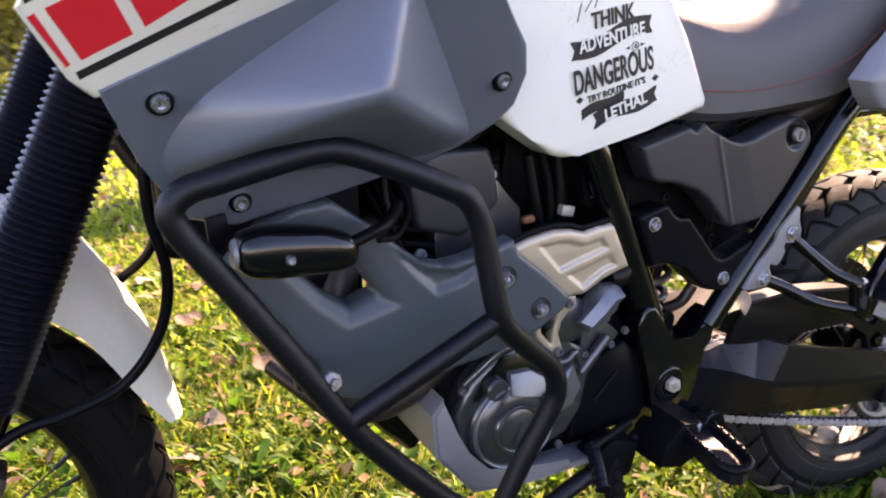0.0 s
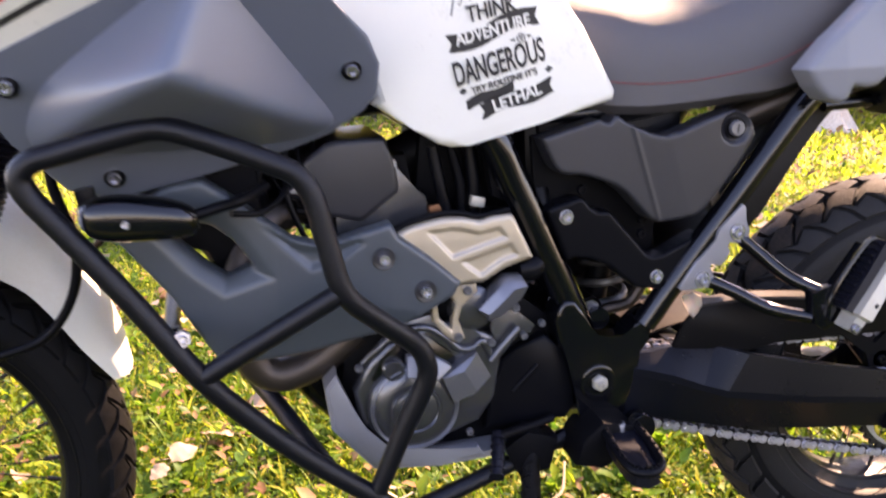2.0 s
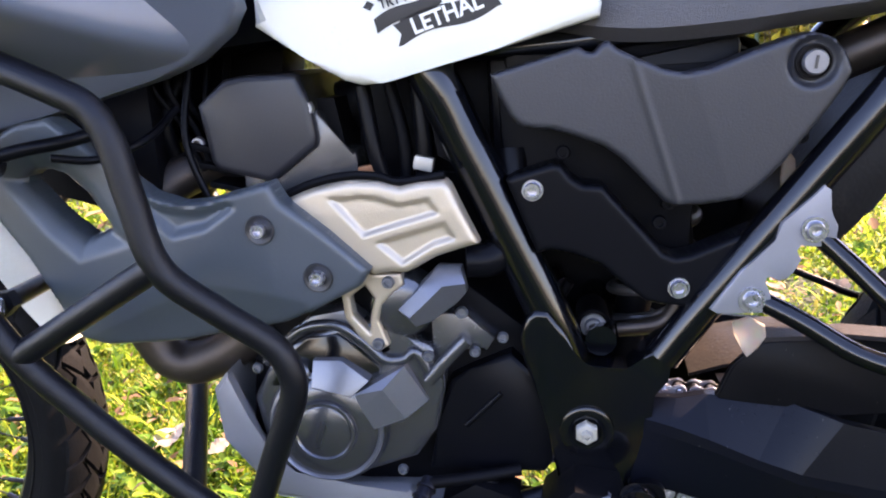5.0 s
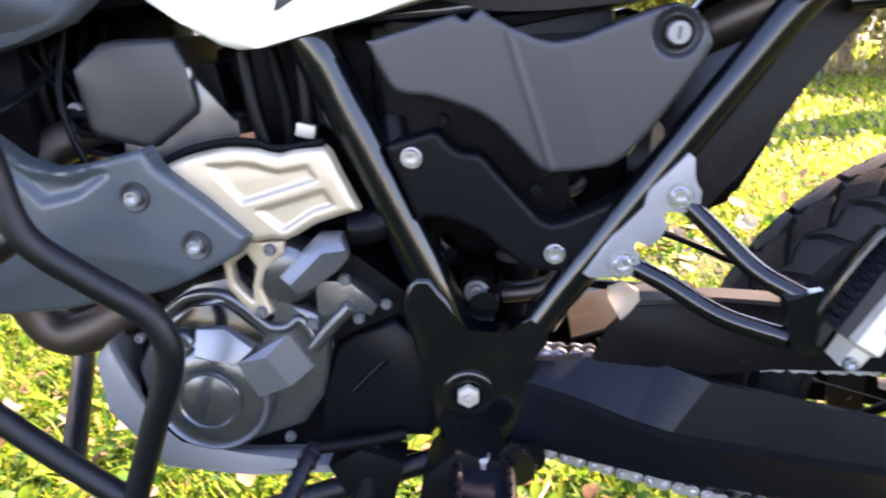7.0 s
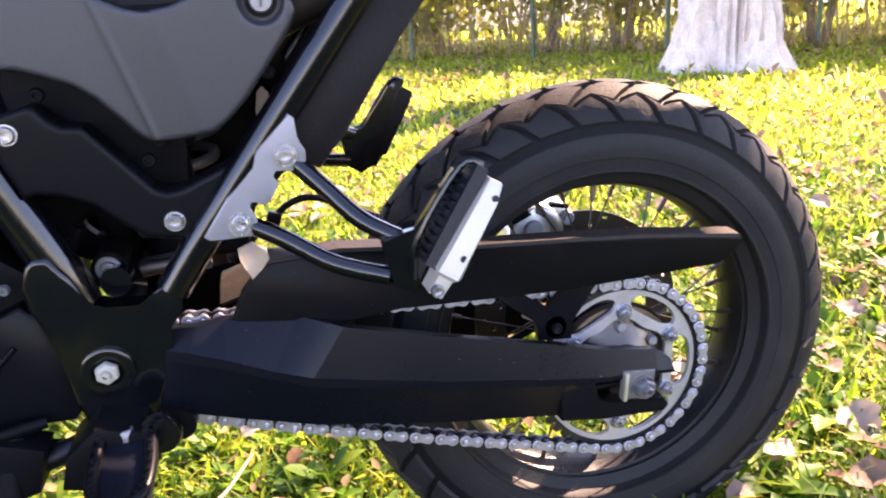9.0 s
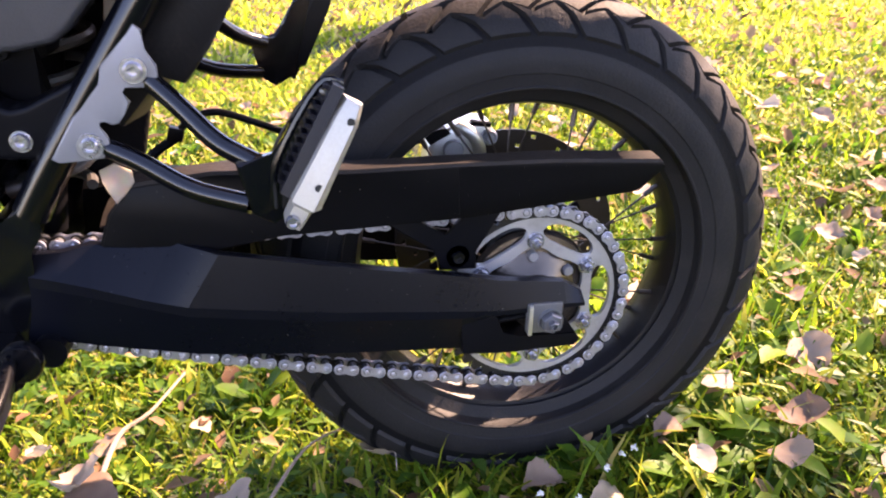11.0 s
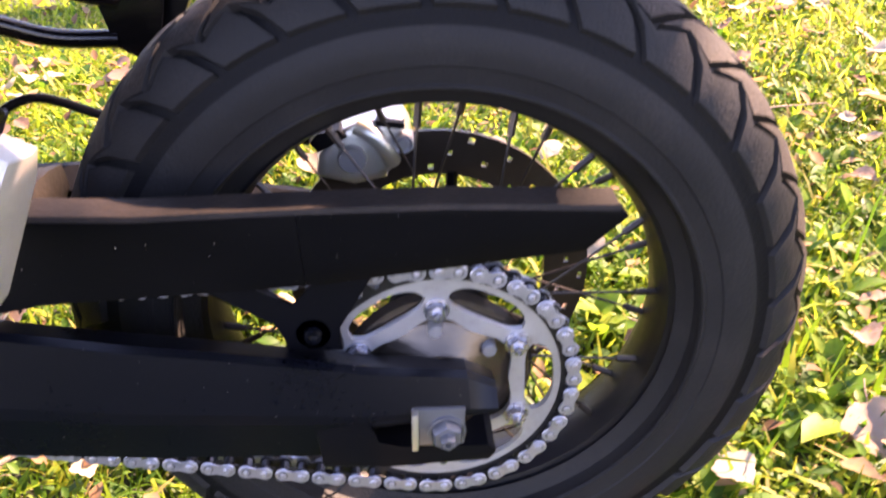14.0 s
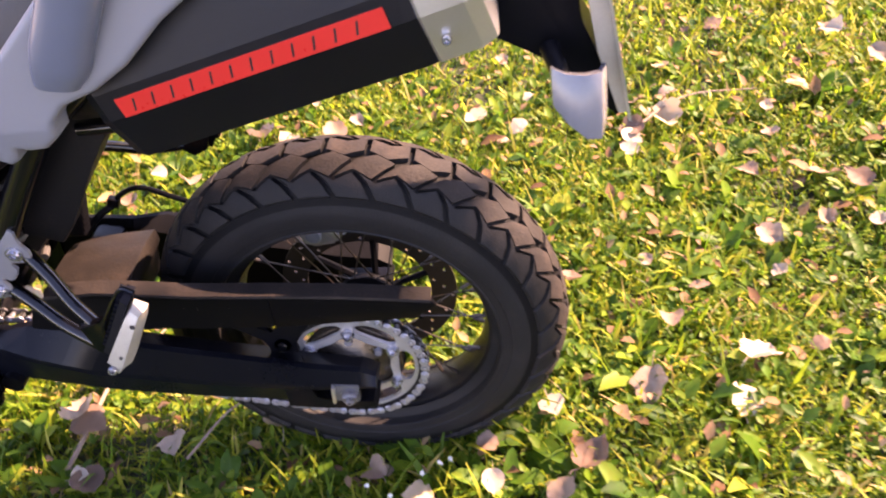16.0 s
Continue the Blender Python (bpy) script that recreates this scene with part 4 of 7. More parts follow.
# ---- motorcycle: frame, engine, body panels ----
# frame
frame_ob = tagged(new("frame"), "gloss black tubular steel frame")
frame_ob.parent = bike
for s in (-1, 1):
    part("main_tube", tube([(-0.86, s * 0.05, 0.99), (-0.80, s * 0.09, 0.90), (-0.735, s * 0.128, 0.80), (-0.70, s * 0.130, 0.725), (-0.66, s * 0.130, 0.63), (-0.62, s * 0.130, 0.535), (-0.605, s * 0.128, 0.49)], 0.0225, 5, 18), FRAME, frame_ob, "gloss black main frame tube")
    part("pivot_plate", plate([(-0.643, 0.542), (-0.635, 0.549), (-0.620, 0.548), (-0.605, 0.526), (-0.598, 0.508), (-0.591, 0.490), (-0.579, 0.485), (-0.545, 0.482), (-0.531, 0.498), (-0.517, 0.510), (-0.501, 0.518), (-0.496, 0.513), (-0.498, 0.497), (-0.512, 0.477), (-0.520, 0.458), (-0.529, 0.434), (-0.533, 0.409), (-0.536, 0.386), (-0.548, 0.360), (-0.556, 0.335), (-0.61, 0.325), (-0.618, 0.360), (-0.615, 0.393), (-0.624, 0.422), (-0.633, 0.460), (-0.647, 0.497), (-0.650, 0.521)], lambda x, z: s * (0.155 - 0.10 * max(0.0, x + 0.572 + 0.35 * (0.48 - z))), lambda x, z: s * 0.106, 0.006, 3), FRAME, frame_ob, "gloss black swingarm pivot plate")
    part("seat_rail_strut", tube([(-0.512, s * 0.142, 0.497), (-0.46, s * 0.146, 0.569), (-0.325, s * 0.152, 0.742), (-0.27, s * 0.153, 0.806), (-0.18, s * 0.14, 0.87)], 0.0175, 5, 16), FRAME, frame_ob, "gloss black rear frame strut")
    part("seat_rail", tube([(-0.80, s * 0.09, 0.80), (-0.60, s * 0.11, 0.80), (-0.40, s * 0.125, 0.82), (-0.18, s * 0.13, 0.87), (0.10, s * 0.11, 0.94)], 0.012, 4, 12), FRAME, frame_ob)
part("cradle_tube", tube([(-1.13, 0.0, 0.93), (-1.10, 0.0, 0.75), (-1.05, 0.0, 0.55), (-0.99, 0, 0.42), (-0.93, 0, 0.35)], 0.02, 5, 14), FRAME, frame_ob, "gloss black front down tube")
part("cross_tube", tube([(-0.57, -0.12, 0.505), (-0.57, 0.12, 0.505)], 0.016, 0), FRAME, frame_ob)
bolt("pivot_nut", (-0.587, -0.157, 0.424), 0.0118, bike, mat=PEGALLOY, h=0.009, washer=0.0, hexed=True, label="dull pivot nut")
part("pivot_boss", spin([(0.015, -0.156), (0.0235, -0.1575), (0.0265, -0.156), (0.0275, -0.148)], (-0.587, 0, 0.422), sides=36), FRAME, frame_ob, "shiny black ring round the pivot")

# shock, linkage and spring
shock = part("rear_shock", spin([(0, 0), (0.02, 0), (0.02, 0.30), (0, 0.30)], (-0.545, 0.0, 0.43), (0.22, 0, 1)), INNER, bike, "rear shock absorber with pale coil spring")
coil = [(-0.525 + 0.03 * t * 1.4 + 0.038 * math.cos(2 * math.pi * 6 * t), 0.038 * math.sin(2 * math.pi * 6 * t), 0.475 + 0.20 * t) for t in [k / 96 for k in range(97)]]
part("coil_spring", tube(coil, 0.0065, 0, 8), SPRINGW, shock, "off-white coil spring")
bolt("linkage_bolt", (-0.577, -0.104, 0.516), 0.009, bike, h=0.006, washer=0.013, mat=CAST)
part("linkage_boss", spin([(0, 0.05), (0.017, 0.05), (0.018, -0.003), (0.015, 0.0), (0, 0)], (-0.577, -0.100, 0.516), (0, 1, 0)), INNER, bike)
part("linkage_arm", tube([(-0.55, -0.07, 0.50), (-0.505, -0.075, 0.508), (-0.485, -0.08, 0.535)], 0.009), PIPE, bike, "curved bare metal linkage arm")
# Black sheet added for the dark between the frame tubes, with one gap left open.
part("inner_gap_fill", relief([(-0.70, 0.78), (-0.70, 0.52), (-0.60, 0.47), (-0.44, 0.47), (-0.40, 0.60), (-0.40, 0.78)], lambda x, z: 0.05, 0.02, 0.004, [[(-0.630, 0.530), (-0.615, 0.541), (-0.598, 0.503), (-0.609, 0.507)]], soft=0.003), INNER, bike, "black sheet added between the frame tubes")
part("wire_loom", tube([(-0.60, -0.09, 0.56), (-0.615, -0.09, 0.53), (-0.60, -0.085, 0.50), (-0.56, -0.08, 0.49)], 0.006), INNER, bike)

# engine core
eng = tagged(new("engine"), "single-cylinder engine in dark grey with cast covers")
eng.parent = bike
part("crankcase", plate([(-0.955, 0.40), (-0.94, 0.51), (-0.885, 0.565), (-0.78, 0.585), (-0.70, 0.565), (-0.645, 0.52), (-0.635, 0.40), (-0.68, 0.345), (-0.88, 0.335)], -0.118, 0.12, 0.01), INNER, eng, "dark crankcase")
part("cylinder", loft([[(x + dx, y, z) for dx, y in ((0, -0.085), (0.12, -0.085), (0.13, 0), (0.12, 0.085), (0, 0.085), (-0.01, 0))] for x, z in ((-0.905, 0.555), (-0.915, 0.60), (-0.945, 0.70), (-0.955, 0.76))]), INNER, eng, "dark cylinder")
for k in range(7):
    part("cooling_fin", block((-0.86 - 0.010 * k, 0, 0.575 + 0.021 * k), (0.155, 0.20, 0.007), (0, 14, 0), 0.002), INNER, eng)
part("head_cover", plate([(-0.973, 0.761), (-0.942, 0.785), (-0.925, 0.788), (-0.869, 0.788), (-0.862, 0.785), (-0.853, 0.758), (-0.849, 0.723), (-0.851, 0.713), (-0.899, 0.68), (-0.906, 0.679), (-0.958, 0.693), (-0.965, 0.702)], -0.112, 0.08, 0.008, 3), DARKGREY, eng, "dark grey cylinder head cover")
part("head_block", plate([(-0.868, 0.750), (-0.848, 0.750), (-0.828, 0.712), (-0.812, 0.705), (-0.808, 0.66), (-0.935, 0.645), (-0.935, 0.69)], -0.102, 0.09, 0.004), ENGINE, eng, "grey cylinder head casting")
for q in ((-0.858, -0.104, 0.752), (-0.985, -0.09, 0.72), (-0.955, -0.10, 0.66)):
    bolt("head_bolt", q, 0.008, eng, mat=SATIN)
part("throttle_body", spin([(0, 0), (0.03, 0), (0.032, 0.05), (0.026, 0.055), (0.026, 0.12), (0, 0.12)], (-0.84, -0.02, 0.745), (1, 0, 0.35)), INNER, eng)
for k, (a, b, c) in enumerate((((-0.80, -0.10, 0.77), (-0.79, -0.105, 0.70), (-0.775, -0.10, 0.64)), ((-0.775, -0.09, 0.775), (-0.762, -0.095, 0.71), (-0.765, -0.09, 0.64)), ((-0.745, -0.085, 0.77), (-0.742, -0.09, 0.70), (-0.75, -0.085, 0.64)), ((-0.99, -0.08, 0.80), (-0.995, -0.10, 0.72), (-0.965, -0.10, 0.63)), ((-1.01, -0.05, 0.80), (-1.03, -0.07, 0.74), (-1.02, -0.06, 0.68)))):
    part("hose", tube([a, b, c], (0.008, 0.007, 0.010, 0.004, 0.009)[k]), BLACK if k != 1 else INNER, eng, "black rubber hose")
# Dark sheet added to stop light through the engine bay.
part("bay_fill", plate([(-0.80, 0.79), (-0.66, 0.79), (-0.618, 0.585), (-0.72, 0.56), (-0.80, 0.60)], -0.055, 0.0, 0.006), INNER, eng, "black sheet added to close the engine bay")
# This pale block paints daylight that shows through a gap.
part("gap_light_block", block((-0.742, -0.104, 0.691), (0.020, 0.012, 0.014), (0, 14, 0), 0.002), PEGALLOY, eng, "pale block standing for light through a gap")
part("copper_clip", block((-0.799, -0.104, 0.687), (0.022, 0.010, 0.010), (0, -8, 0), 0.003), COPPER, eng, "rusty brown clip")
part("bank_bracket", plate([(-0.733, 0.76), (-0.715, 0.765), (-0.70, 0.71), (-0.705, 0.69), (-0.725, 0.70)], -0.122, -0.105, 0.003), INNER, eng)
for q in ((-0.722, -0.124, 0.742), (-0.712, -0.124, 0.712)):
    bolt("bracket_bolt", q, 0.006, eng, mat=SATIN)

# left crankcase cover
cov = part("generator_cover", plate([(-0.935, 0.455), (-0.912, 0.495), (-0.885, 0.518), (-0.84, 0.535), (-0.80, 0.540), (-0.763, 0.522), (-0.736, 0.510), (-0.728, 0.473), (-0.738, 0.420), (-0.762, 0.388), (-0.839, 0.362), (-0.898, 0.372), (-0.928, 0.41)], -0.150, -0.10, 0.010, 3), ENGINE, eng, "grey cast generator cover")
CY = (-0.854, 0, 0.427)
# Black plate, slightly proud, stands for the shade in the hollow above the dome.
part("dome_recess_shade", plate([(-0.912, 0.470), (-0.895, 0.500), (-0.868, 0.522), (-0.835, 0.527), (-0.812, 0.510), (-0.792, 0.490), (-0.80, 0.46), (-0.85, 0.47)], -0.1525, -0.147, 0.0015), FRAME, cov, "black plate for the shaded recess above the dome")
part("cover_dome", spin([(0.066, -0.140), (0.0655, -0.153), (0.063, -0.1585), (0.060, -0.161), (0.0555, -0.1615), (0.054, -0.1625), (0.046, -0.1662), (0.037, -0.168), (0.034, -0.168)], CY, sides=64), ENGINE, cov, "smooth round dome")
# Paler metal than the dome paints the highlight along its rounded edge.
part("dome_edge_highlight", spin([(0.0612, -0.1595), (0.0600, -0.1638), (0.0580, -0.1650), (0.0562, -0.1635), (0.0550, -0.1605)], CY, sides=64), CAST, cov, "edge of the dome, paler for its highlight")
part("dome_cap", spin([(0.0358, -0.165), (0.0352, -0.1705), (0.0330, -0.1735), (0.0302, -0.1738), (0.0284, -0.1718), (0.0270, -0.1726), (0, -0.1730)], CY, sides=40), ENGINE, cov, "round cap with a screwdriver slot")
part("cap_slot", block((-0.857, -0.1734, 0.424), (0.0042, 0.002, 0.030), (0, 20, 0), 0.0006), INK, cov)
bm = bmesh.new()
pad = [(-0.816, 0.470), (-0.766, 0.496), (-0.745, 0.455), (-0.772, 0.433), (-0.801, 0.429), (-0.811, 0.454)]
vs = [bm.verts.new((x, y, z)) for (x, z), y in zip(pad, (-0.176, -0.164, -0.154, -0.158, -0.168, -0.174))]
va, vb = bm.verts.new((-0.787, -0.176, 0.476)), bm.verts.new((-0.768, -0.166, 0.440))
for f in ((vs[0], vs[1], va), (va, vs[1], vs[2], vb), (vb, vs[2], vs[3]), (vs[0], va, vb, vs[4], vs[5]), (vb, vs[3], vs[4])):
    bm.faces.new(f)
lowv = [bm.verts.new((x, -0.140, z)) for x, z in pad]
for k in range(6):
    bm.faces.new((vs[k], vs[(k + 1) % 6], lowv[(k + 1) % 6], lowv[k]))
part("cover_facet", bm, CAST, cov, "raised faceted pad", smooth=False)
part("cover_shield", plate([(-0.863, 0.474), (-0.861, 0.502), (-0.831, 0.502), (-0.802, 0.482), (-0.822, 0.465), (-0.836, 0.472)], lambda x, z: -0.1715 + 0.30 * (z - 0.47), 0.02, 0.002), CAST, cov, "bright bevelled segment")
part("oil_plug", spin([(0.0155, -0.15), (0.0155, -0.163), (0.013, -0.166), (0.010, -0.166), (0.0095, -0.1645), (0, -0.1645)], (-0.880, 0, 0.485), sides=28), ENGINE, cov, "round threaded plug")
part("cover_rim", tube([(-0.918, -0.142, 0.492), (-0.899, -0.148, 0.511), (-0.870, -0.152, 0.533), (-0.835, -0.154, 0.537), (-0.809, -0.154, 0.521), (-0.788, -0.154, 0.501), (-0.768, -0.154, 0.500), (-0.755, -0.152, 0.507), (-0.741, -0.150, 0.482)], 0.0055), ENGINE, cov, "rounded outer rib")
part("case_lip", plate([(-0.875, 0.536), (-0.862, 0.545), (-0.824, 0.552), (-0.775, 0.508), (-0.793, 0.500), (-0.826, 0.535), (-0.85, 0.540)], -0.150, -0.12, 0.003), CAST, cov, "pale edge of the crankcase")
for q in ((-0.742, -0.152, 0.503), (-0.695, -0.148, 0.506), (-0.778, -0.150, 0.375), (-0.90, -0.150, 0.39), (-0.925, -0.150, 0.49), (-0.667, -0.143, 0.519)):
    bolt("cover_bolt", q, 0.0055, cov, mat=CAST)
# water pump and its gold bracket
pump = part("water_pump", spin([(0.034, -0.12), (0.034, -0.146), (0.030, -0.155), (0.024, -0.158), (0.018, -0.160), (0, -0.160)], (-0.766, 0, 0.556), sides=32), ENGINE, eng, "grey water pump housing")
bm = loft([[(-0.757, -0.150, 0.549), (-0.764, -0.176, 0.560), (-0.752, -0.184, 0.554), (-0.749, -0.172, 0.541), (-0.748, -0.150, 0.540)], [(-0.745, -0.150, 0.580), (-0.743, -0.178, 0.580), (-0.734, -0.188, 0.571), (-0.731, -0.174, 0.548), (-0.731, -0.150, 0.548)], [(-0.725, -0.150, 0.599), (-0.725, -0.178, 0.599), (-0.718, -0.188, 0.586), (-0.706, -0.174, 0.566), (-0.706, -0.150, 0.566)], [(-0.702, -0.150, 0.598), (-0.702, -0.172, 0.598), (-0.697, -0.180, 0.586), (-0.698, -0.170, 0.574), (-0.698, -0.150, 0.574)]])
part("pump_spout", bm, CAST, pump, "bright angular pump outlet", crisp=50)
part("pump_hose", tube([(-0.70, -0.14, 0.598), (-0.672, -0.135, 0.60), (-0.655, -0.12, 0.63), (-0.655, -0.10, 0.70)], 0.017), BLACK, eng, "thick black coolant hose")
BRACKET = [(-0.826, 0.585), (-0.824, 0.563), (-0.823, 0.545), (-0.812, 0.529), (-0.801, 0.517), (-0.790, 0.511), (-0.780, 0.517), (-0.784, 0.530), (-0.788, 0.544), (-0.783, 0.560), (-0.772, 0.571), (-0.760, 0.580), (-0.762, 0.592), (-0.795, 0.592)]
part("gold_bracket", relief(BRACKET, lambda x, z: -0.161, 0.012, 0.0013, [[(-0.816, 0.568), (-0.814, 0.549), (-0.798, 0.530), (-0.797, 0.546), (-0.791, 0.566), (-0.800, 0.580)]], soft=0.003), GOLD, eng, "U-shaped champagne bracket")
for q in ((-0.775, -0.162, 0.584), (-0.790, -0.162, 0.520), (-0.706, -0.150, 0.548)):
    bolt("pump_bolt", q, 0.0062, eng, mat=CAST)
part("pump_pipe", tube([(-0.744, -0.152, 0.476), (-0.72, -0.153, 0.503), (-0.703, -0.152, 0.520)], 0.0075), ENGINE, eng)
part("case_web", plate([(-0.739, 0.545), (-0.703, 0.543), (-0.675, 0.517), (-0.684, 0.503), (-0.707, 0.510), (-0.739, 0.486)], -0.143, -0.10, 0.004), ENGINE, eng, "grey case rib")
part("front_sprocket_cover", plate([(-0.752, 0.368), (-0.741, 0.417), (-0.724, 0.471), (-0.702, 0.482), (-0.660, 0.499), (-0.634, 0.473), (-0.622, 0.42), (-0.615, 0.385), (-0.63, 0.366)], -0.138, -0.095, 0.006), BLACK, eng, "smooth black front sprocket cover")
part("cover_rib", tube([(-0.71, -0.139, 0.420), (-0.672, -0.139, 0.456)], 0.003, 0), BLACK, eng)
# bash plate under the crankcase
bm = loft([[(x, y, z) for x, z in ((-0.955, 0.490), (-0.972, 0.470), (-0.968, 0.412), (-0.915, 0.345), (-0.825, 0.334), (-0.70, 0.338), (-0.70, 0.346), (-0.823, 0.345), (-0.91, 0.356), (-0.955, 0.415), (-0.958, 0.468))] for y in (-0.160, -0.152, 0.152, 0.160)])
part("bash_plate", bm, ZINC, bike, "bare metal bash plate curved under the engine")
bm = plate([(-0.955, 0.485), (-0.968, 0.468), (-0.964, 0.412), (-0.914, 0.348), (-0.825, 0.338), (-0.76, 0.342), (-0.77, 0.358), (-0.83, 0.358), (-0.895, 0.372), (-0.925, 0.405), (-0.938, 0.44)], -0.163, -0.150, 0.004)
part("plate_cheek", bm, ZINC, bike, "folded grey side cheek of the bash plate")
for k, off in enumerate((-0.035, 0.035)):
    part("header_pipe", tube([(-0.955, off, 0.70), (-1.04, off * 1.3 - 0.03, 0.67), (-1.075, off * 1.3 - 0.06, 0.57), (-1.058, off - 0.07, 0.500), (-1.025, off - 0.07, 0.477), (-0.975, off - 0.07, 0.492), (-0.92, off - 0.07, 0.53)], 0.024, 6, 16), PIPE, bike, "heat-stained exhaust header pipe")
# Backing plate added to keep the side cover's window dark.
part("window_backing", plate([(-1.25, 0.80), (-1.03, 0.80), (-1.03, 0.60), (-1.088, 0.60), (-1.096, 0.662), (-1.165, 0.676), (-1.25, 0.70)], -0.10, -0.06, 0.006), INNER, bike, "black backing added behind the side cover's window")
# Blocker added where the view past the cylinder head should be dark.
part("head_gap_fill", block((-1.0, 0.055, 0.775), (0.16, 0.09, 0.15), (0, 8, 0), 0.02), INNER, bike, "dark block added behind the cylinder head")
for k in range(5):
    part("cable", tube([(-1.03 + 0.018 * k, -0.06 + 0.006 * k, 0.845), (-1.035 + 0.02 * k, -0.085, 0.79 - 0.01 * k), (-1.01 + 0.014 * k, -0.075, 0.74), (-0.985 + 0.01 * k, -0.085, 0.69)], 0.0032 + 0.0008 * (k % 3)), INNER, bike, "thin dark cable")
rad = part("radiator", block((-1.06, 0.02, 0.80), (0.03, 0.20, 0.20), (0, 8, 0), 0.004), INNER, bike, "black radiator behind the shroud")
for k in range(12):
    part("radiator_fin", block((-1.042 + 0.0012 * k, 0.02, 0.72 + 0.0135 * k), (0.012, 0.18, 0.003), (0, 8, 0), 0), INNER, rad)

# grey heat shield over the cylinder, with a window through it
HS_OUT = [(-1.203, 0.705), (-1.165, 0.742), (-1.130, 0.757), (-1.092, 0.762), (-1.054, 0.734), (-1.030, 0.712), (-0.996, 0.684), (-0.967, 0.674), (-0.940, 0.676), (-0.875, 0.691), (-0.866, 0.673), (-0.826, 0.640), (-0.787, 0.602), (-0.798, 0.586), (-0.840, 0.566), (-0.875, 0.551), (-0.919, 0.542), (-0.984, 0.531), (-1.070, 0.528), (-1.098, 0.538), (-1.112, 0.563), (-1.143, 0.622)]
HS_IN = [(-1.140, 0.700), (-1.125, 0.710), (-1.106, 0.710), (-1.088, 0.704), (-1.066, 0.686), (-1.044, 0.652), (-1.076, 0.639), (-1.103, 0.660)]
HS_FUNNEL = [(-1.168, 0.706), (-1.125, 0.736), (-1.082, 0.730), (-1.048, 0.695), (-1.014, 0.634), (-1.083, 0.614), (-1.122, 0.648)]
HS_GROOVE = [(-1.050, 0.722), (-1.010, 0.672), (-0.978, 0.638), (-0.940, 0.646), (-0.905, 0.668), (-0.915, 0.678), (-0.950, 0.670), (-0.985, 0.676), (-1.030, 0.706)]


def shield_y(x, z):
    """Drawn in towards both ends, and folded back below a curved line."""
    fold = 0.545 + 0.42 * (x + 1.07) - 0.9 * max(0.0, x + 0.96) ** 1.2 if x < -0.85 else 0.0
    return -0.194 + 0.10 * max(0.0, -1.02 - x) + 0.09 * max(0.0, x + 0.88) + 0.28 * max(0.0, fold - z)


hs = part("heat_shield", relief(HS_OUT, shield_y, 0.022, 0.0030, [HS_IN], [(HS_FUNNEL, 0.013, 0.030), (HS_GROOVE, 0.007, 0.012)], 0.006), SLATE, bike, "grey plastic side cover with a cut-out window")
for x, z in ((-0.887, 0.647), (-0.836, 0.598)):
    # A raised black disc paints the shade of a sunk bolt seat.
    part("recess_shade", spin([(0.0145, 0.0), (0.0138, 0.0012), (0.0118, 0.0012), (0.0105, 0.0004), (0, 0.0004)], (x, shield_y(x, z) - 0.0016, z), (0, -1, 0), 28), INK, hs, "black disc for the shade of the bolt recess")
    bolt("shield_bolt", (x, shield_y(x, z) - 0.0015, z), 0.0078, hs, h=0.008)
GOLD_OUT = [(-0.884, 0.658), (-0.873, 0.668), (-0.854, 0.676), (-0.841, 0.680), (-0.805, 0.686), (-0.777, 0.684), (-0.756, 0.678), (-0.739, 0.682), (-0.713, 0.683), (-0.708, 0.678), (-0.699, 0.657), (-0.683, 0.621), (-0.703, 0.616), (-0.726, 0.609), (-0.748, 0.597), (-0.756, 0.594), (-0.772, 0.595), (-0.788, 0.592), (-0.797, 0.597), (-0.835, 0.626)]
POCKETS = ([(-0.829, 0.671), (-0.793, 0.673), (-0.779, 0.671), (-0.758, 0.664), (-0.728, 0.668), (-0.717, 0.651), (-0.795, 0.630)], [(-0.786, 0.626), (-0.714, 0.645), (-0.703, 0.626), (-0.726, 0.620), (-0.758, 0.601)])
gold = part("gold_cover", relief(GOLD_OUT, lambda x, z: -0.170 + 0.05 * max(0.0, z - 0.655) + 0.04 * max(0.0, -0.83 - x), 0.014, 0.0019, dents=[(q, 0.0045, 0.0055) for q in POCKETS], soft=0.007), GOLD, bike, "champagne-coloured cast engine cover with two sunk fields")
part("cover_lip", tube([(-0.873, -0.160, 0.672), (-0.841, -0.160, 0.684), (-0.805, -0.160, 0.690), (-0.777, -0.160, 0.688), (-0.756, -0.160, 0.682), (-0.713, -0.160, 0.687)], 0.0042, 4, 8), INNER, gold, "dark seal along the upper edge")

# side panel with lock, and the black panel under it
def panel_y(x, z):
    """Bowed slightly outwards, with a crease down the middle."""
    cx = -0.543 + 0.30 * (0.781 - z)
    d = x - cx
    return -0.1635 - 0.0017 * math.exp(-((d - 0.003) / 0.0028) ** 2) - (0.003 if d > 0 else 0.0) * min(1.0, d / 0.05) + 0.04 * abs(x + 0.51) ** 1.5


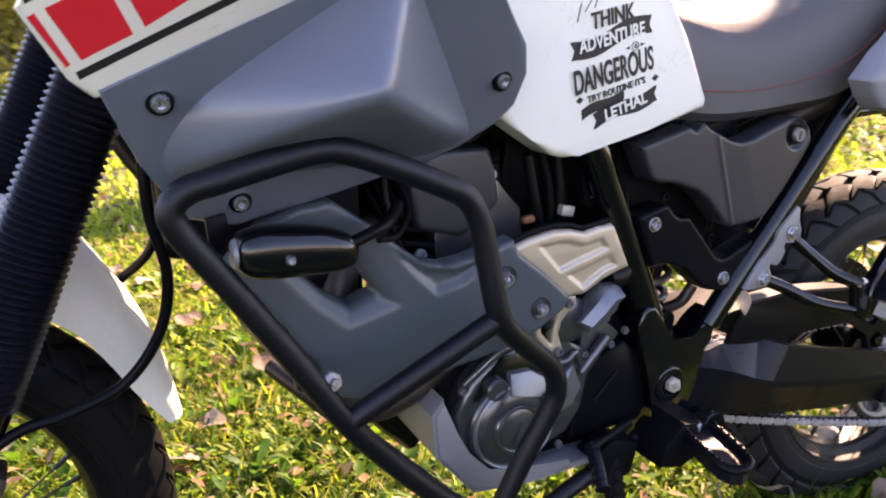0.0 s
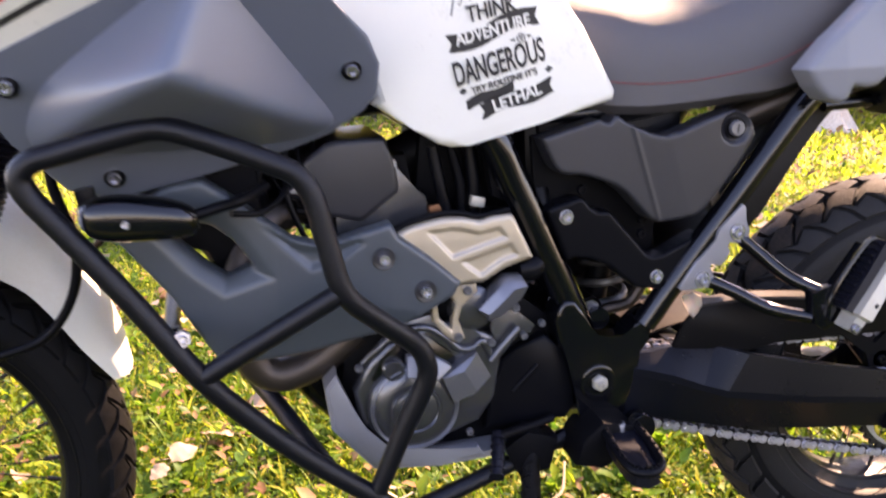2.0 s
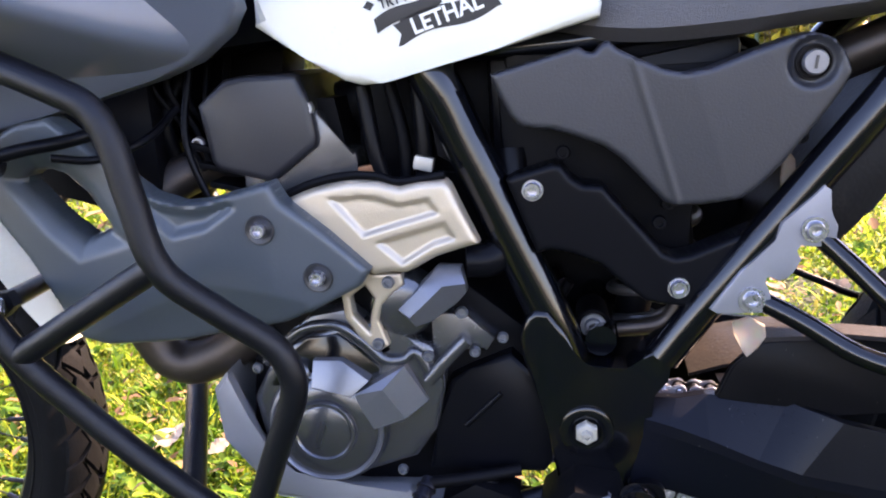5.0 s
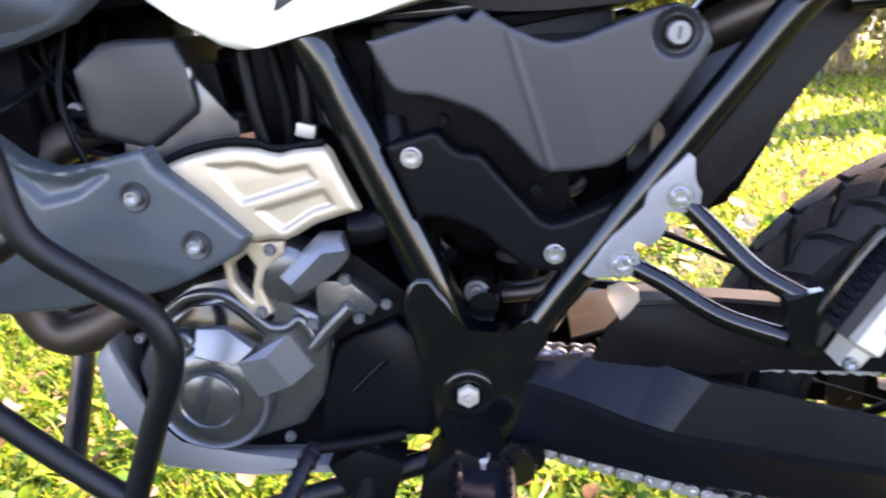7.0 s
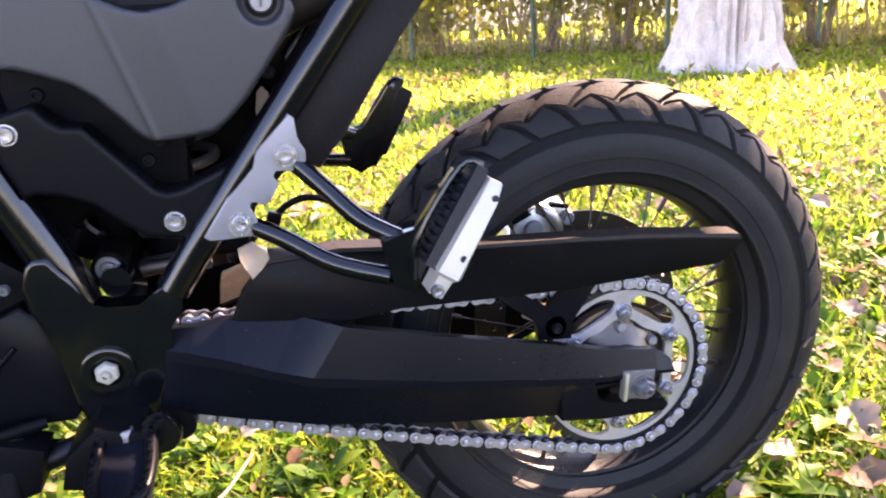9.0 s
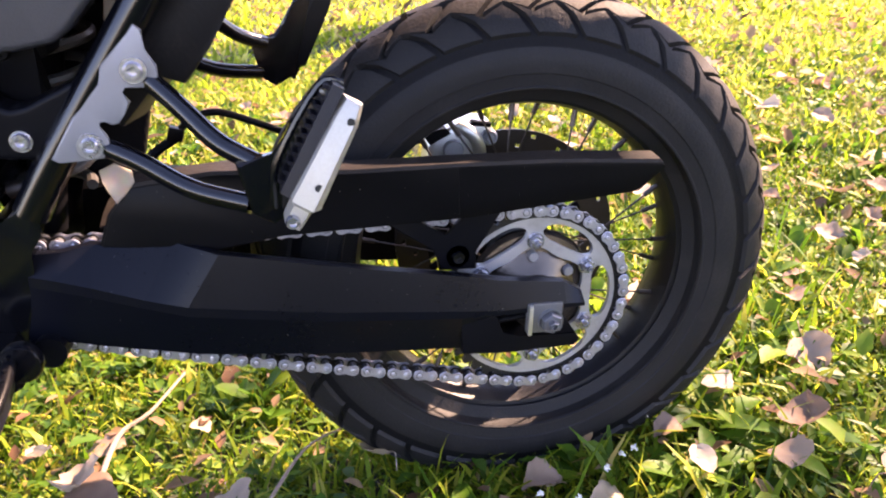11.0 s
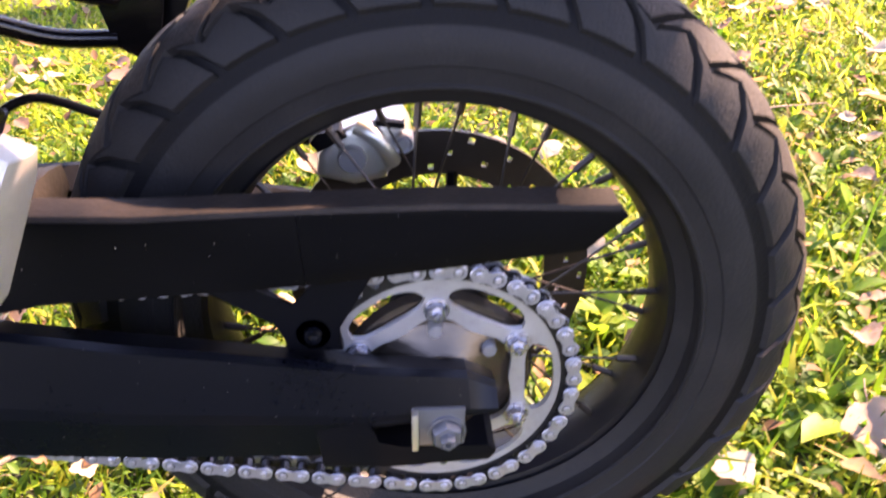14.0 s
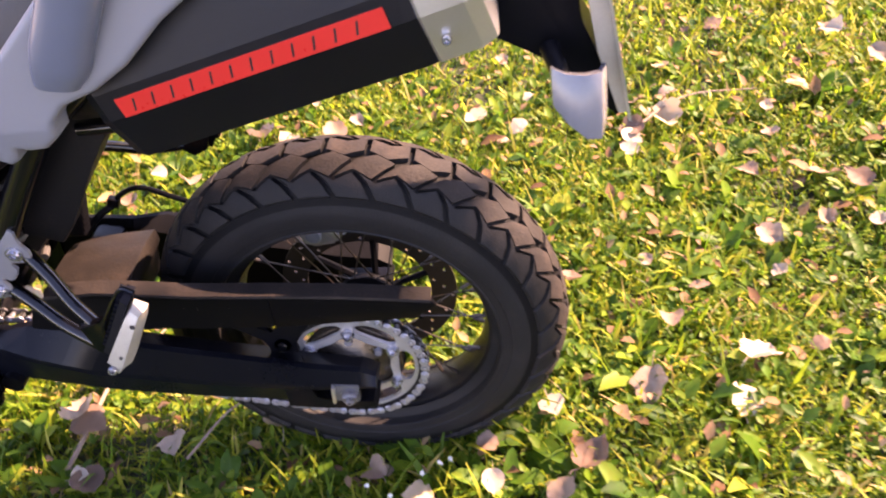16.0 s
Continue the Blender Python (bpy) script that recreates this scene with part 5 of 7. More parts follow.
SIDE = [(-0.667, 0.776), (-0.587, 0.796), (-0.580, 0.791), (-0.574, 0.790), (-0.567, 0.797), (-0.561, 0.799), (-0.553, 0.792), (-0.540, 0.785), (-0.513, 0.772), (-0.496, 0.768), (-0.474, 0.771), (-0.440, 0.783), (-0.411, 0.792), (-0.392, 0.796), (-0.375, 0.790), (-0.365, 0.778), (-0.359, 0.761), (-0.366, 0.747), (-0.377, 0.731), (-0.394, 0.709), (-0.413, 0.685), (-0.433, 0.665), (-0.448, 0.655), (-0.479, 0.651), (-0.505, 0.650), (-0.515, 0.656), (-0.530, 0.673), (-0.550, 0.695), (-0.568, 0.708), (-0.591, 0.717), (-0.611, 0.724), (-0.632, 0.726), (-0.642, 0.729), (-0.649, 0.737), (-0.658, 0.755)]
LOCK_BOWL = [(-0.391 + 0.0235 * math.cos(0.3 * k), 0.771 + 0.0235 * math.sin(0.3 * k)) for k in range(21)]
sp = part("side_panel", relief(SIDE, panel_y, 0.035, 0.0022, dents=[(LOCK_BOWL, 0.005, 0.006)], soft=0.0042), DARKGREY, bike, "dark grey moulded side panel with a key lock")
for q in ((-0.603, -0.135, 0.700), (-0.515, -0.135, 0.630), (-0.392, -0.135, 0.705)):
    bolt("panel_screw", q, 0.007, bike, mat=INNER, label="black screw")
part("lock_recess", spin([(0.0155, -0.1615), (0.015, -0.1640), (0.0135, -0.1640), (0.0125, -0.1620), (0, -0.1620)], (-0.391, 0, 0.771), sides=32), BLACK, sp, "round recess")
lk = part("key_lock", spin([(0.0105, -0.164), (0.0105, -0.169), (0.0095, -0.1705), (0, -0.1705)], (-0.391, 0, 0.771), sides=28), CAST, sp, "metal key lock")
part("key_slot", block((-0.391, -0.1708, 0.771), (0.0025, 0.001, 0.011), (0, 8, 0), 0), INK, lk)
share("side_panel", sp.data, bike, Matrix.Diagonal((1, -1, 1, 1)), "dark grey right side panel")
LOWER = [(-0.657, 0.678), (-0.650, 0.682), (-0.612, 0.692), (-0.605, 0.690), (-0.596, 0.678), (-0.586, 0.671), (-0.567, 0.669), (-0.559, 0.659), (-0.513, 0.604), (-0.502, 0.599), (-0.488, 0.601), (-0.430, 0.625), (-0.441, 0.609), (-0.470, 0.566), (-0.487, 0.548), (-0.500, 0.551), (-0.517, 0.553), (-0.530, 0.557), (-0.551, 0.575), (-0.570, 0.593), (-0.597, 0.605), (-0.618, 0.609), (-0.630, 0.606), (-0.641, 0.635)]
lp = part("lower_panel", relief(LOWER, lambda x, z: -0.152, 0.03, 0.0022, soft=0.005), BLACK, bike, "black plastic inner side cover")
bolt("panel_bolt", (-0.632, -0.152, 0.668), 0.0085, lp, h=0.007, washer=0.0102)
bolt("panel_bolt", (-0.499, -0.152, 0.570), 0.0085, lp, h=0.007, washer=0.0102)
part("airbox", block((-0.555, 0.0, 0.745), (0.24, 0.21, 0.13), (0, 0, 0), 0.02), BLACK, bike, "black airbox behind the side panels")
# Added sheet that makes the gaps round the side panels read black.
part("panel_gap_fill", plate([(-0.665, 0.775), (-0.662, 0.690), (-0.61, 0.665), (-0.57, 0.635), (-0.52, 0.600), (-0.488, 0.590), (-0.478, 0.60), (-0.485, 0.66), (-0.46, 0.70), (-0.46, 0.775)], -0.108, -0.09, 0.006), INNER, bike, "black sheet added behind the side panels")
# dark block added to fill the space between the two side panels
part("inner_gap_fill", block((-0.53, 0.0, 0.65), (0.11, 0.18, 0.05), (0, -8, 0), 0.01), INNER, bike)
for q in ((-0.575, -0.118, 0.715), (-0.505, -0.118, 0.645)):
    bolt("tray_bolt", q, 0.007, bike, mat=INNER)

# crash bars
bars = tagged(new("crash_bar"), "matt black tubular crash bar round the engine")
bars.parent = bike
part("loop_tube", tube([(-0.915, -0.222, 0.335), (-0.96, -0.228, 0.374), (-1.012, -0.236, 0.424), (-1.063, -0.246, 0.482), (-1.112, -0.258, 0.546), (-1.171, -0.262, 0.642), (-1.225, -0.266, 0.725), (-1.255, -0.268, 0.770), (-1.260, -0.269, 0.792), (-1.245, -0.27, 0.806), (-1.22, -0.271, 0.812), (-1.165, -0.275, 0.825), (-1.130, -0.277, 0.831), (-1.105, -0.279, 0.828), (-1.06, -0.281, 0.810), (-1.01, -0.283, 0.787), (-0.985, -0.283, 0.772), (-0.970, -0.283, 0.745), (-0.960, -0.283, 0.695), (-0.945, -0.282, 0.635), (-0.905, -0.268, 0.592), (-0.866, -0.254, 0.556), (-0.852, -0.250, 0.530), (-0.853, -0.246, 0.50), (-0.882, -0.235, 0.435), (-0.918, -0.224, 0.352)], 0.0128, 5, 16), POWDER, bars, "bent black tube")
part("lower_tube", tube([(-0.93, -0.224, 0.349), (-0.90, -0.212, 0.315), (-0.872, -0.19, 0.292), (-0.845, -0.178, 0.291), (-0.735, -0.160, 0.316), (-0.62, -0.135, 0.340)], 0.0125, 5, 16), POWDER, bars)
part("cross_tube", tube([(-1.111, -0.258, 0.547), (-0.948, -0.281, 0.637)], 0.0125, 0, 16), POWDER, bars)
part("inner_brace", tube([(-0.975, -0.23, 0.386), (-1.04, -0.07, 0.425), (-1.11, 0.08, 0.470)], 0.0125, 0, 14), POWDER, bars, "black brace running under the engine")
part("upper_brace", tube([(-1.142, -0.238, 0.589), (-1.157, -0.06, 0.590), (-1.165, 0.22, 0.59)], 0.010, 0, 14), POWDER, bars)
part("clamp_tab", plate([(-1.153, 0.600), (-1.132, 0.602), (-1.126, 0.588), (-1.140, 0.576), (-1.155, 0.582)], -0.234, -0.222, 0.001), POWDER, bars)
bolt("clamp_bolt", (-1.1275, -0.258, 0.597), 0.0110, bars, h=0.008, hexed=True, axis=(0.15, -1, 0.15))
part("far_loop", tube([(-0.915, 0.222, 0.335), (-1.063, 0.246, 0.482), (-1.171, 0.262, 0.642), (-1.255, 0.268, 0.770), (-1.245, 0.27, 0.806), (-1.130, 0.277, 0.831), (-0.985, 0.283, 0.772), (-0.945, 0.282, 0.635), (-0.852, 0.250, 0.530), (-0.918, 0.224, 0.352)], 0.0128, 5, 12), POWDER, bars)

# auxiliary lamp under the shroud
rings = []
for x, zc, hw, hh in ((-1.209, 0.741, 0.010, 0.008), (-1.206, 0.741, 0.017, 0.016), (-1.198, 0.740, 0.0215, 0.0215), (-1.180, 0.739, 0.0235, 0.0250), (-1.150, 0.7365, 0.0235, 0.0245), (-1.120, 0.733, 0.022, 0.0215), (-1.102, 0.730, 0.018, 0.0165), (-1.094, 0.729, 0.010, 0.0095)):
    rings.append([Vector((x, -0.258 + hw * math.copysign(abs(math.cos(t)) ** 0.75, math.cos(t)), zc + hh * math.copysign(abs(math.sin(t)) ** 0.75, math.sin(t)))) for t in (2 * math.pi * k / 28 for k in range(28))])
rings = list(zip(*[smooth_path(c, 4) for c in zip(*rings)]))
lampo = part("auxiliary_lamp", loft(rings), FRAME, bike, "short gloss black bullet-shaped auxiliary lamp")
part("lamp_lens", spin([(0, 0.0), (0.012, 0.001), (0.0145, 0.005), (0.013, 0.008)], (-1.2125, -0.258, 0.741), (1, 0, 0), 24), SMOKE, lampo, "small dark lens")
bolt("lamp_screw", (-1.164, -0.281, 0.735), 0.0045, lampo)
part("lamp_stalk", tube([(-1.105, -0.255, 0.732), (-1.075, -0.246, 0.738), (-1.045, -0.225, 0.742), (-1.02, -0.19, 0.75)], 0.0065), BLACK, lampo, "black mounting stalk")
part("lamp_cable", tube([(-1.06, -0.235, 0.728), (-1.03, -0.21, 0.722), (-1.00, -0.17, 0.735), (-0.99, -0.12, 0.76)], 0.004), BLACK, lampo)
part("lamp_tab", plate([(-1.224, 0.765), (-1.205, 0.768), (-1.203, 0.750), (-1.214, 0.731), (-1.222, 0.733)], -0.215, -0.205, 0.001), BLACK, lampo, "flat mounting tab")
# Dark mass added to hide the bright background behind the engine.
part("bay_block", block((-0.735, 0.01, 0.735), (0.17, 0.15, 0.13), (0, 8, 0), 0.03), INNER, bike, "dark block added behind the engine")
# Black block added for the darkness beneath the tank.
part("under_tank_fill", block((-0.98, 0.0, 0.845), (0.36, 0.24, 0.07), (0, -4, 0), 0.015), BLACK, bike, "black block added under the tank")
# Filler added so the gap below the seat stays dark.
part("under_seat_fill", block((-0.43, 0.0, 0.822), (0.46, 0.23, 0.05), (0, -9, 0), 0.012), BLACK, bike, "black block added under the seat")

# ---- motorcycle: shroud, tank, seat, tail, pegs, front end ----
def shroud_y(x, z):
    """The leaning plane of the side shroud."""
    return -0.264 + 0.104 * (x + 1.258) - 0.655 * (z - 0.88)


SHROUD = [(-1.304, 0.893), (-1.18, 0.945), (-1.056, 0.997), (-1.003, 1.016), (-0.981, 1.001), (-0.952, 0.970), (-0.894, 0.914), (-0.880, 0.883), (-0.882, 0.848), (-0.899, 0.828), (-0.938, 0.804), (-0.981, 0.790), (-1.099, 0.763), (-1.187, 0.743), (-1.237, 0.760), (-1.275, 0.822)]
shroud = part("side_shroud", plate(SHROUD, shroud_y, 0.03, 0.006, 3), GREY, bike, "dark grey plastic tank shroud with a faceted bulge")
def soft_min(vals, k=0.0085):
    return -k * math.log(sum(math.exp(-max(-0.2, v) / k) for v in vals))


def bulge_height(x, z):
    """A rounded three-sided pyramid with blunt ends: leaning faces that meet at its highest point."""
    hs = []
    for (ax, az), (bx, bz) in (((-1.272, 0.815), (-1.226, 0.888)), ((-1.222, 0.886), (-1.090, 0.972)), ((-1.036, 0.966), (-0.936, 0.830)), ((-0.95, 0.794), (-1.255, 0.802))):
        d = (x - ax) * (bz - az) - (z - az) * (bx - ax)
        da = (-1.101 - ax) * (bz - az) - (0.884 - az) * (bx - ax)
        hs.append(0.116 * d / da)
    hs += [0.9 * (x + 1.262) + 0.3 * (z - 0.82), 0.9 * (-0.915 - x) + 0.3 * (z - 0.82)]
    hs.append((edge_gap(SHROUD, x, z) if within(SHROUD, x, z) else -0.02) * 1.4 - 0.006)
    return soft_min(hs)


bm = bmesh.new()
NX, NZ = 120, 72
grid = {}
for iu in range(NX):
    for iv in range(NZ):
        x, z = -1.29 + 0.42 * iu / (NX - 1), 0.77 + 0.235 * iv / (NZ - 1)
        h = bulge_height(x, z)
        if h > -0.016:
            grid[iu, iv] = bm.verts.new((x, shroud_y(x, z) - h, z))
for iu in range(NX - 1):
    for iv in range(NZ - 1):
        q = [grid.get(k) for k in ((iu, iv), (iu + 1, iv), (iu + 1, iv + 1), (iu, iv + 1))]
        if None not in q:
            bm.faces.new(q)
bulge = part("shroud_bulge", bm, GREY, shroud, "rounded faceted bulge")
for x, z, d in ((-1.258, 0.880, 0.0), (-1.013, 0.971, 0.0), (-0.913, 0.877, 0.0), (-1.185, 0.772, 0.0)):
    part("bolt_washer", spin([(0.0118, 0.0), (0.0112, 0.002), (0.009, 0.003), (0, 0.003)], (x, shroud_y(x, z) - 0.001, z), (0, -1, -0.3), 24), BLACK, shroud, "dark plastic washer")
    bolt("shroud_bolt", (x, shroud_y(x, z) - 0.003, z), 0.0080, shroud, h=0.006, axis=(0, -1, -0.3))

far_shroud = share("side_shroud", shroud.data, bike, Matrix.Diagonal((1, -1, 1, 1)), "dark grey right tank shroud")
share("shroud_bulge", bulge.data, far_shroud, Matrix.Identity(4))

# white upper fairing with red blocks
UPPER = [(-1.324, 0.902), (-1.306, 0.886), (-1.18, 0.937), (-1.056, 0.989), (-1.003, 1.008), (-0.99, 1.05), (-1.05, 1.10), (-1.20, 1.09), (-1.31, 1.02), (-1.352, 0.955)]
upper = part("upper_fairing", plate(UPPER, lambda x, z: shroud_y(x, z) + 0.004, 0.03, 0.005, 3), WHITE, bike, "white painted upper fairing with red speed blocks")


def film(name, pts, mat, parent, fy, label=""):
    return part(name, plate(pts, lambda x, z: fy(x, z) - 0.0006, 0.0004, 0.0), mat, parent, label, smooth=False)


upper_y = lambda x, z: shroud_y(x, z) + 0.004
for pts in ([(-1.333, 0.954), (-1.293, 0.972), (-1.275, 0.935), (-1.313, 0.917)], [(-1.345, 0.948), (-1.340, 0.951), (-1.321, 0.914), (-1.324, 0.912)], [(-1.285, 0.977), (-1.243, 0.997), (-1.225, 0.964), (-1.266, 0.940)], [(-1.234, 1.001), (-1.189, 1.021), (-1.172, 0.988), (-1.217, 0.967)]):
    film("red_block", pts, RED, upper, upper_y, "red sticker block")
film("black_line", [(-1.318, 0.908), (-1.167, 0.978), (-1.166, 0.972), (-1.316, 0.902)], INK, upper, upper_y)
film("black_line", [(-1.345, 0.957), (-1.200, 1.028), (-1.200, 1.035), (-1.345, 0.964)], INK, upper, upper_y)
BY = upper_y(-1.143, 1.022)
part("round_badge", spin([(0.024, 0.0), (0.0235, 0.002), (0, 0.002)], (-1.143, BY, 1.022), (-0.1, -1, -0.65), sides=36), INK, upper, "round dark badge")
part("badge_ring", spin([(0.0215, 0.002), (0.0205, 0.003), (0.0190, 0.002)], (-1.143, BY, 1.022), (-0.1, -1, -0.65), sides=36), STEEL, upper)

# tank panel, seat
tank_y = lambda x, z: -0.163 - 0.10 * (z - 0.80)
TANK = [(-0.99, 1.03), (-0.944, 0.984), (-0.880, 0.911), (-0.867, 0.879), (-0.882, 0.832), (-0.835, 0.800), (-0.802, 0.778), (-0.786, 0.773), (-0.766, 0.774), (-0.66, 0.798), (-0.568, 0.820), (-0.566, 0.832), (-0.612, 0.914), (-0.660, 0.972), (-0.705, 1.025), (-0.74, 1.07), (-0.86, 1.09), (-0.97, 1.06)]
tank = part("tank_panel", plate(TANK, tank_y, 0.05, 0.013, 4), WHITE, bike, "white tank side panel with a black sticker")
share("tank_panel", tank.data, bike, Matrix.Diagonal((1, -1, 1, 1)), "white right tank side panel")
part("tank_body", loft([[(x, y, z) for y, z in ((-w, 0.90), (-w, zt - 0.04), (-w * 0.7, zt), (w * 0.7, zt), (w, zt - 0.04), (w, 0.90))] for x, w, zt in ((-1.22, 0.14, 1.07), (-1.0, 0.16, 1.13), (-0.80, 0.14, 1.11), (-0.69, 0.10, 1.03), (-0.62, 0.09, 0.97))]), WHITE, bike, "white fuel tank top")
bm = plate([(-0.95, 1.007), (-0.942, 0.990), (-0.873, 1.022), (-0.879, 1.036)], lambda x, z: tank_y(x, z) - 0.0006, 0.0004, 0.0)
strip = part("model_strip", bm, INK, tank, "black strip with pale bars", smooth=False)
for k in range(4):
    film("pale_bar", [(-0.938 + 0.016 * k, 1.000 + 0.0068 * k), (-0.935 + 0.016 * k, 0.996 + 0.0068 * k), (-0.926 + 0.016 * k, 1.000 + 0.0068 * k), (-0.929 + 0.016 * k, 1.006 + 0.0068 * k)], WHITE, strip, lambda x, z: tank_y(x, z) - 0.0008)

# the sticker: words and banners, tilted with the panel
DEC = tagged(new("sticker"), "black sticker with a mountain, banners and words")
DEC.parent = bike
TILT_D = 11.0


def dec_pt(u, v):
    """A place on the sticker: u along the words, v up, in metres from its middle."""
    a = radians(TILT_D)
    u, v = u * 1.1, v * 1.1
    x, z = -0.727 + u * math.cos(a) - v * math.sin(a), 0.888 + u * math.sin(a) + v * math.cos(a)
    return x, z


def word(body, u, v, size, mat, width=None, turn=0.0, lift=0.0016):
    me = text_mesh(body, size * 1.1)
    width = width * 1.1 if width else None
    me.materials.append(mat)
    x, z = dec_pt(u, v)
    w = max(c.co.x for c in me.vertices) - min(c.co.x for c in me.vertices)
    sx = width / w if width else 1.0
    m = Matrix.Translation((x, tank_y(x, z) - lift, z)) @ Matrix.Rotation(radians(-(TILT_D + turn)), 4, "Y") @ Matrix.Rotation(radians(90 + 5.5), 4, "X") @ Matrix.Diagonal((sx, 1, 1, 1))
    return share("lettering", me, DEC, m)


def ribbon(u0, u1, v0, v1, half, bow, tails=True):
    """A printed ribbon from (u0, v0) to (u1, v1), waving by bow, with notched ends."""
    top, low = [], []
    for k in range(13):
        f = k / 12
        u, v = u0 + (u1 - u0) * f, v0 + (v1 - v0) * f + bow * math.sin(2 * math.pi * f)
        top.append(dec_pt(u, v + half))
        low.append(dec_pt(u, v - half))
    if tails:
        top = [dec_pt(u0 - 0.004, v0 + half)] + top + [dec_pt(u1 + 0.004, v1 + half)]
        low = [dec_pt(u0 - 0.004, v0 - half)] + low + [dec_pt(u1 + 0.004, v1 - half)]
        top.append(dec_pt(u1, v1))
        low[0:0] = [dec_pt(u0 + 0.001, v0)]
    return part("ribbon", plate(top + low[::-1], lambda x, z: tank_y(x, z) - 0.0006, 0.0004, 0.0), INK, DEC, "black printed ribbon", smooth=False)


word("THINK", 0.002, 0.046, 0.024, INK, 0.058)
ribbon(-0.050, 0.050, 0.021, 0.028, 0.0098, -0.004)
word("ADVENTURE", 0.0, 0.0240, 0.0200, WHITE, 0.088, 1)
part("printed_ring", spin([(0.0056, 0.0), (0.0056, 0.0004), (0.0046, 0.0004), (0.0046, 0.0)], (dec_pt(0.030, 0.0085)[0], tank_y(*dec_pt(0.030, 0.0085)) - 0.0004, dec_pt(0.030, 0.0085)[1]), (0, -1, -0.1), 24, closed=True), INK, DEC)
word("IS", 0.030, 0.0085, 0.006, INK)
for u0, u1 in ((0.016, 0.0225), (0.0375, 0.044)):
    um = u1 if u0 < 0.03 else u0
    uo = u0 if u0 < 0.03 else u1
    film("printed_stroke", [dec_pt(uo, 0.0085), dec_pt(um, 0.0068), dec_pt(um, 0.0102)], INK, DEC, tank_y)
word("DANGEROUS", 0.0, -0.0125, 0.037, INK, 0.108, 2)
word("TRY ROUTINE IT'S", 0.002, -0.0335, 0.0105, INK, 0.080, 2)
ribbon(-0.046, 0.012, -0.050, -0.040, 0.0058, 0.002, False)
ribbon(-0.028, 0.054, -0.061, -0.051, 0.0090, 0.003)
word("LETHAL", 0.013, -0.0555, 0.0185, WHITE, 0.060, 6)
for u in (-0.047, 0.056):
    film("dot", [dec_pt(u - 0.005, -0.033), dec_pt(u, -0.029), dec_pt(u + 0.005, -0.033), dec_pt(u, -0.037)], INK, DEC, tank_y)
peaks = [(-0.033, 0.058), (-0.020, 0.072), (-0.014, 0.068), (0.0, 0.086), (0.008, 0.076), (0.013, 0.080), (0.030, 0.058)]
bm = tube([(*dec_pt(u, v), 0) for u, v in peaks], 0.0007, 0, 6)
for vv in bm.verts:
    x, z, dy = vv.co
    vv.co = (x, tank_y(x, z) - 0.0006 + dy * 0.3, z)
part("mountain_line", bm, INK, DEC, "thin mountain outline")
for u0, v0, u1, v1 in ((-0.043, 0.050, -0.036, 0.068), (0.043, 0.060, 0.034, 0.074), (-0.02, 0.060, -0.012, 0.076), (0.006, 0.074, 0.012, 0.062), (-0.004, 0.078, 0.002, 0.066)):
    a, b = dec_pt(u0, v0), dec_pt(u1, v1)
    d = Vector((b[0] - a[0], b[1] - a[1])).normalized() * 0.0007
    film("printed_stroke", [(a[0] - d.y, a[1] + d.x), (b[0] - d.y, b[1] + d.x), (b[0] + d.y, b[1] - d.x), (a[0] + d.y, a[1] - d.x)], INK, DEC, tank_y)

SEAT = ((-0.70, 0.095, 1.028, 0.86), (-0.655, 0.115, 0.998, 0.83), (-0.595, 0.130, 0.972, 0.806), (-0.533, 0.145, 0.958, 0.796), (-0.459, 0.152, 0.952, 0.797), (-0.384, 0.156, 0.966, 0.803), (-0.328, 0.158, 0.993, 0.808), (-0.27, 0.157, 1.030, 0.826), (-0.20, 0.152, 1.06, 0.872), (-0.05, 0.140, 1.075, 0.93), (0.10, 0.12, 1.075, 0.965), (0.17, 0.10, 1.06, 0.99))
rings = []
for x, w, zt, zb in SEAT:
    h = zt - zb
    rings.append([(x, s * y, z) for s, y, z in [(-1, w * 0.90, zb), (-1, w, zb + 0.012), (-1, w * 1.0, zb + 0.32 * h), (-1, w * 0.97, zb + 0.58 * h), (-1, w * 0.86, zb + 0.82 * h), (-1, w * 0.66, zb + 0.95 * h), (-1, w * 0.3, zt), (1, w * 0.3, zt), (1, w * 0.66, zb + 0.95 * h), (1, w * 0.86, zb + 0.82 * h), (1, w * 0.97, zb + 0.58 * h), (1, w * 1.0, zb + 0.32 * h), (1, w, zb + 0.012), (1, w * 0.90, zb)]])
# resample the sections along the seat so that it curves smoothly
cols = list(zip(*rings))
cols = [smooth_path(c, 4) for c in cols]
rings = list(zip(*cols))
seat = part("seat", loft(rings), VINYL, bike, "dark grey vinyl seat with a red seam")
seam = [Vector((r[2][0], r[2][1] - 0.0006, r[2][2] - 0.01)) for r in rings[10:33]]
part("seam", tube(seam, 0.0008, 0, 6), THREAD, seat, "thin red stitched seam")

# tail panel, grab rail, silencer
TAIL = [(-0.327, 0.846), (-0.312, 0.822), (-0.296, 0.806), (-0.278, 0.800), (-0.268, 0.806), (-0.262, 0.822), (-0.245, 0.818), (-0.228, 0.820), (-0.212, 0.832), (-0.208, 0.850), (-0.190, 0.868), (-0.150, 0.882), (-0.110, 0.905), (-0.063, 0.945), (0.0, 0.985), (0.06, 1.01), (0.05, 1.045), (-0.08, 1.03), (-0.17, 0.985), (-0.24, 0.925), (-0.29, 0.885)]
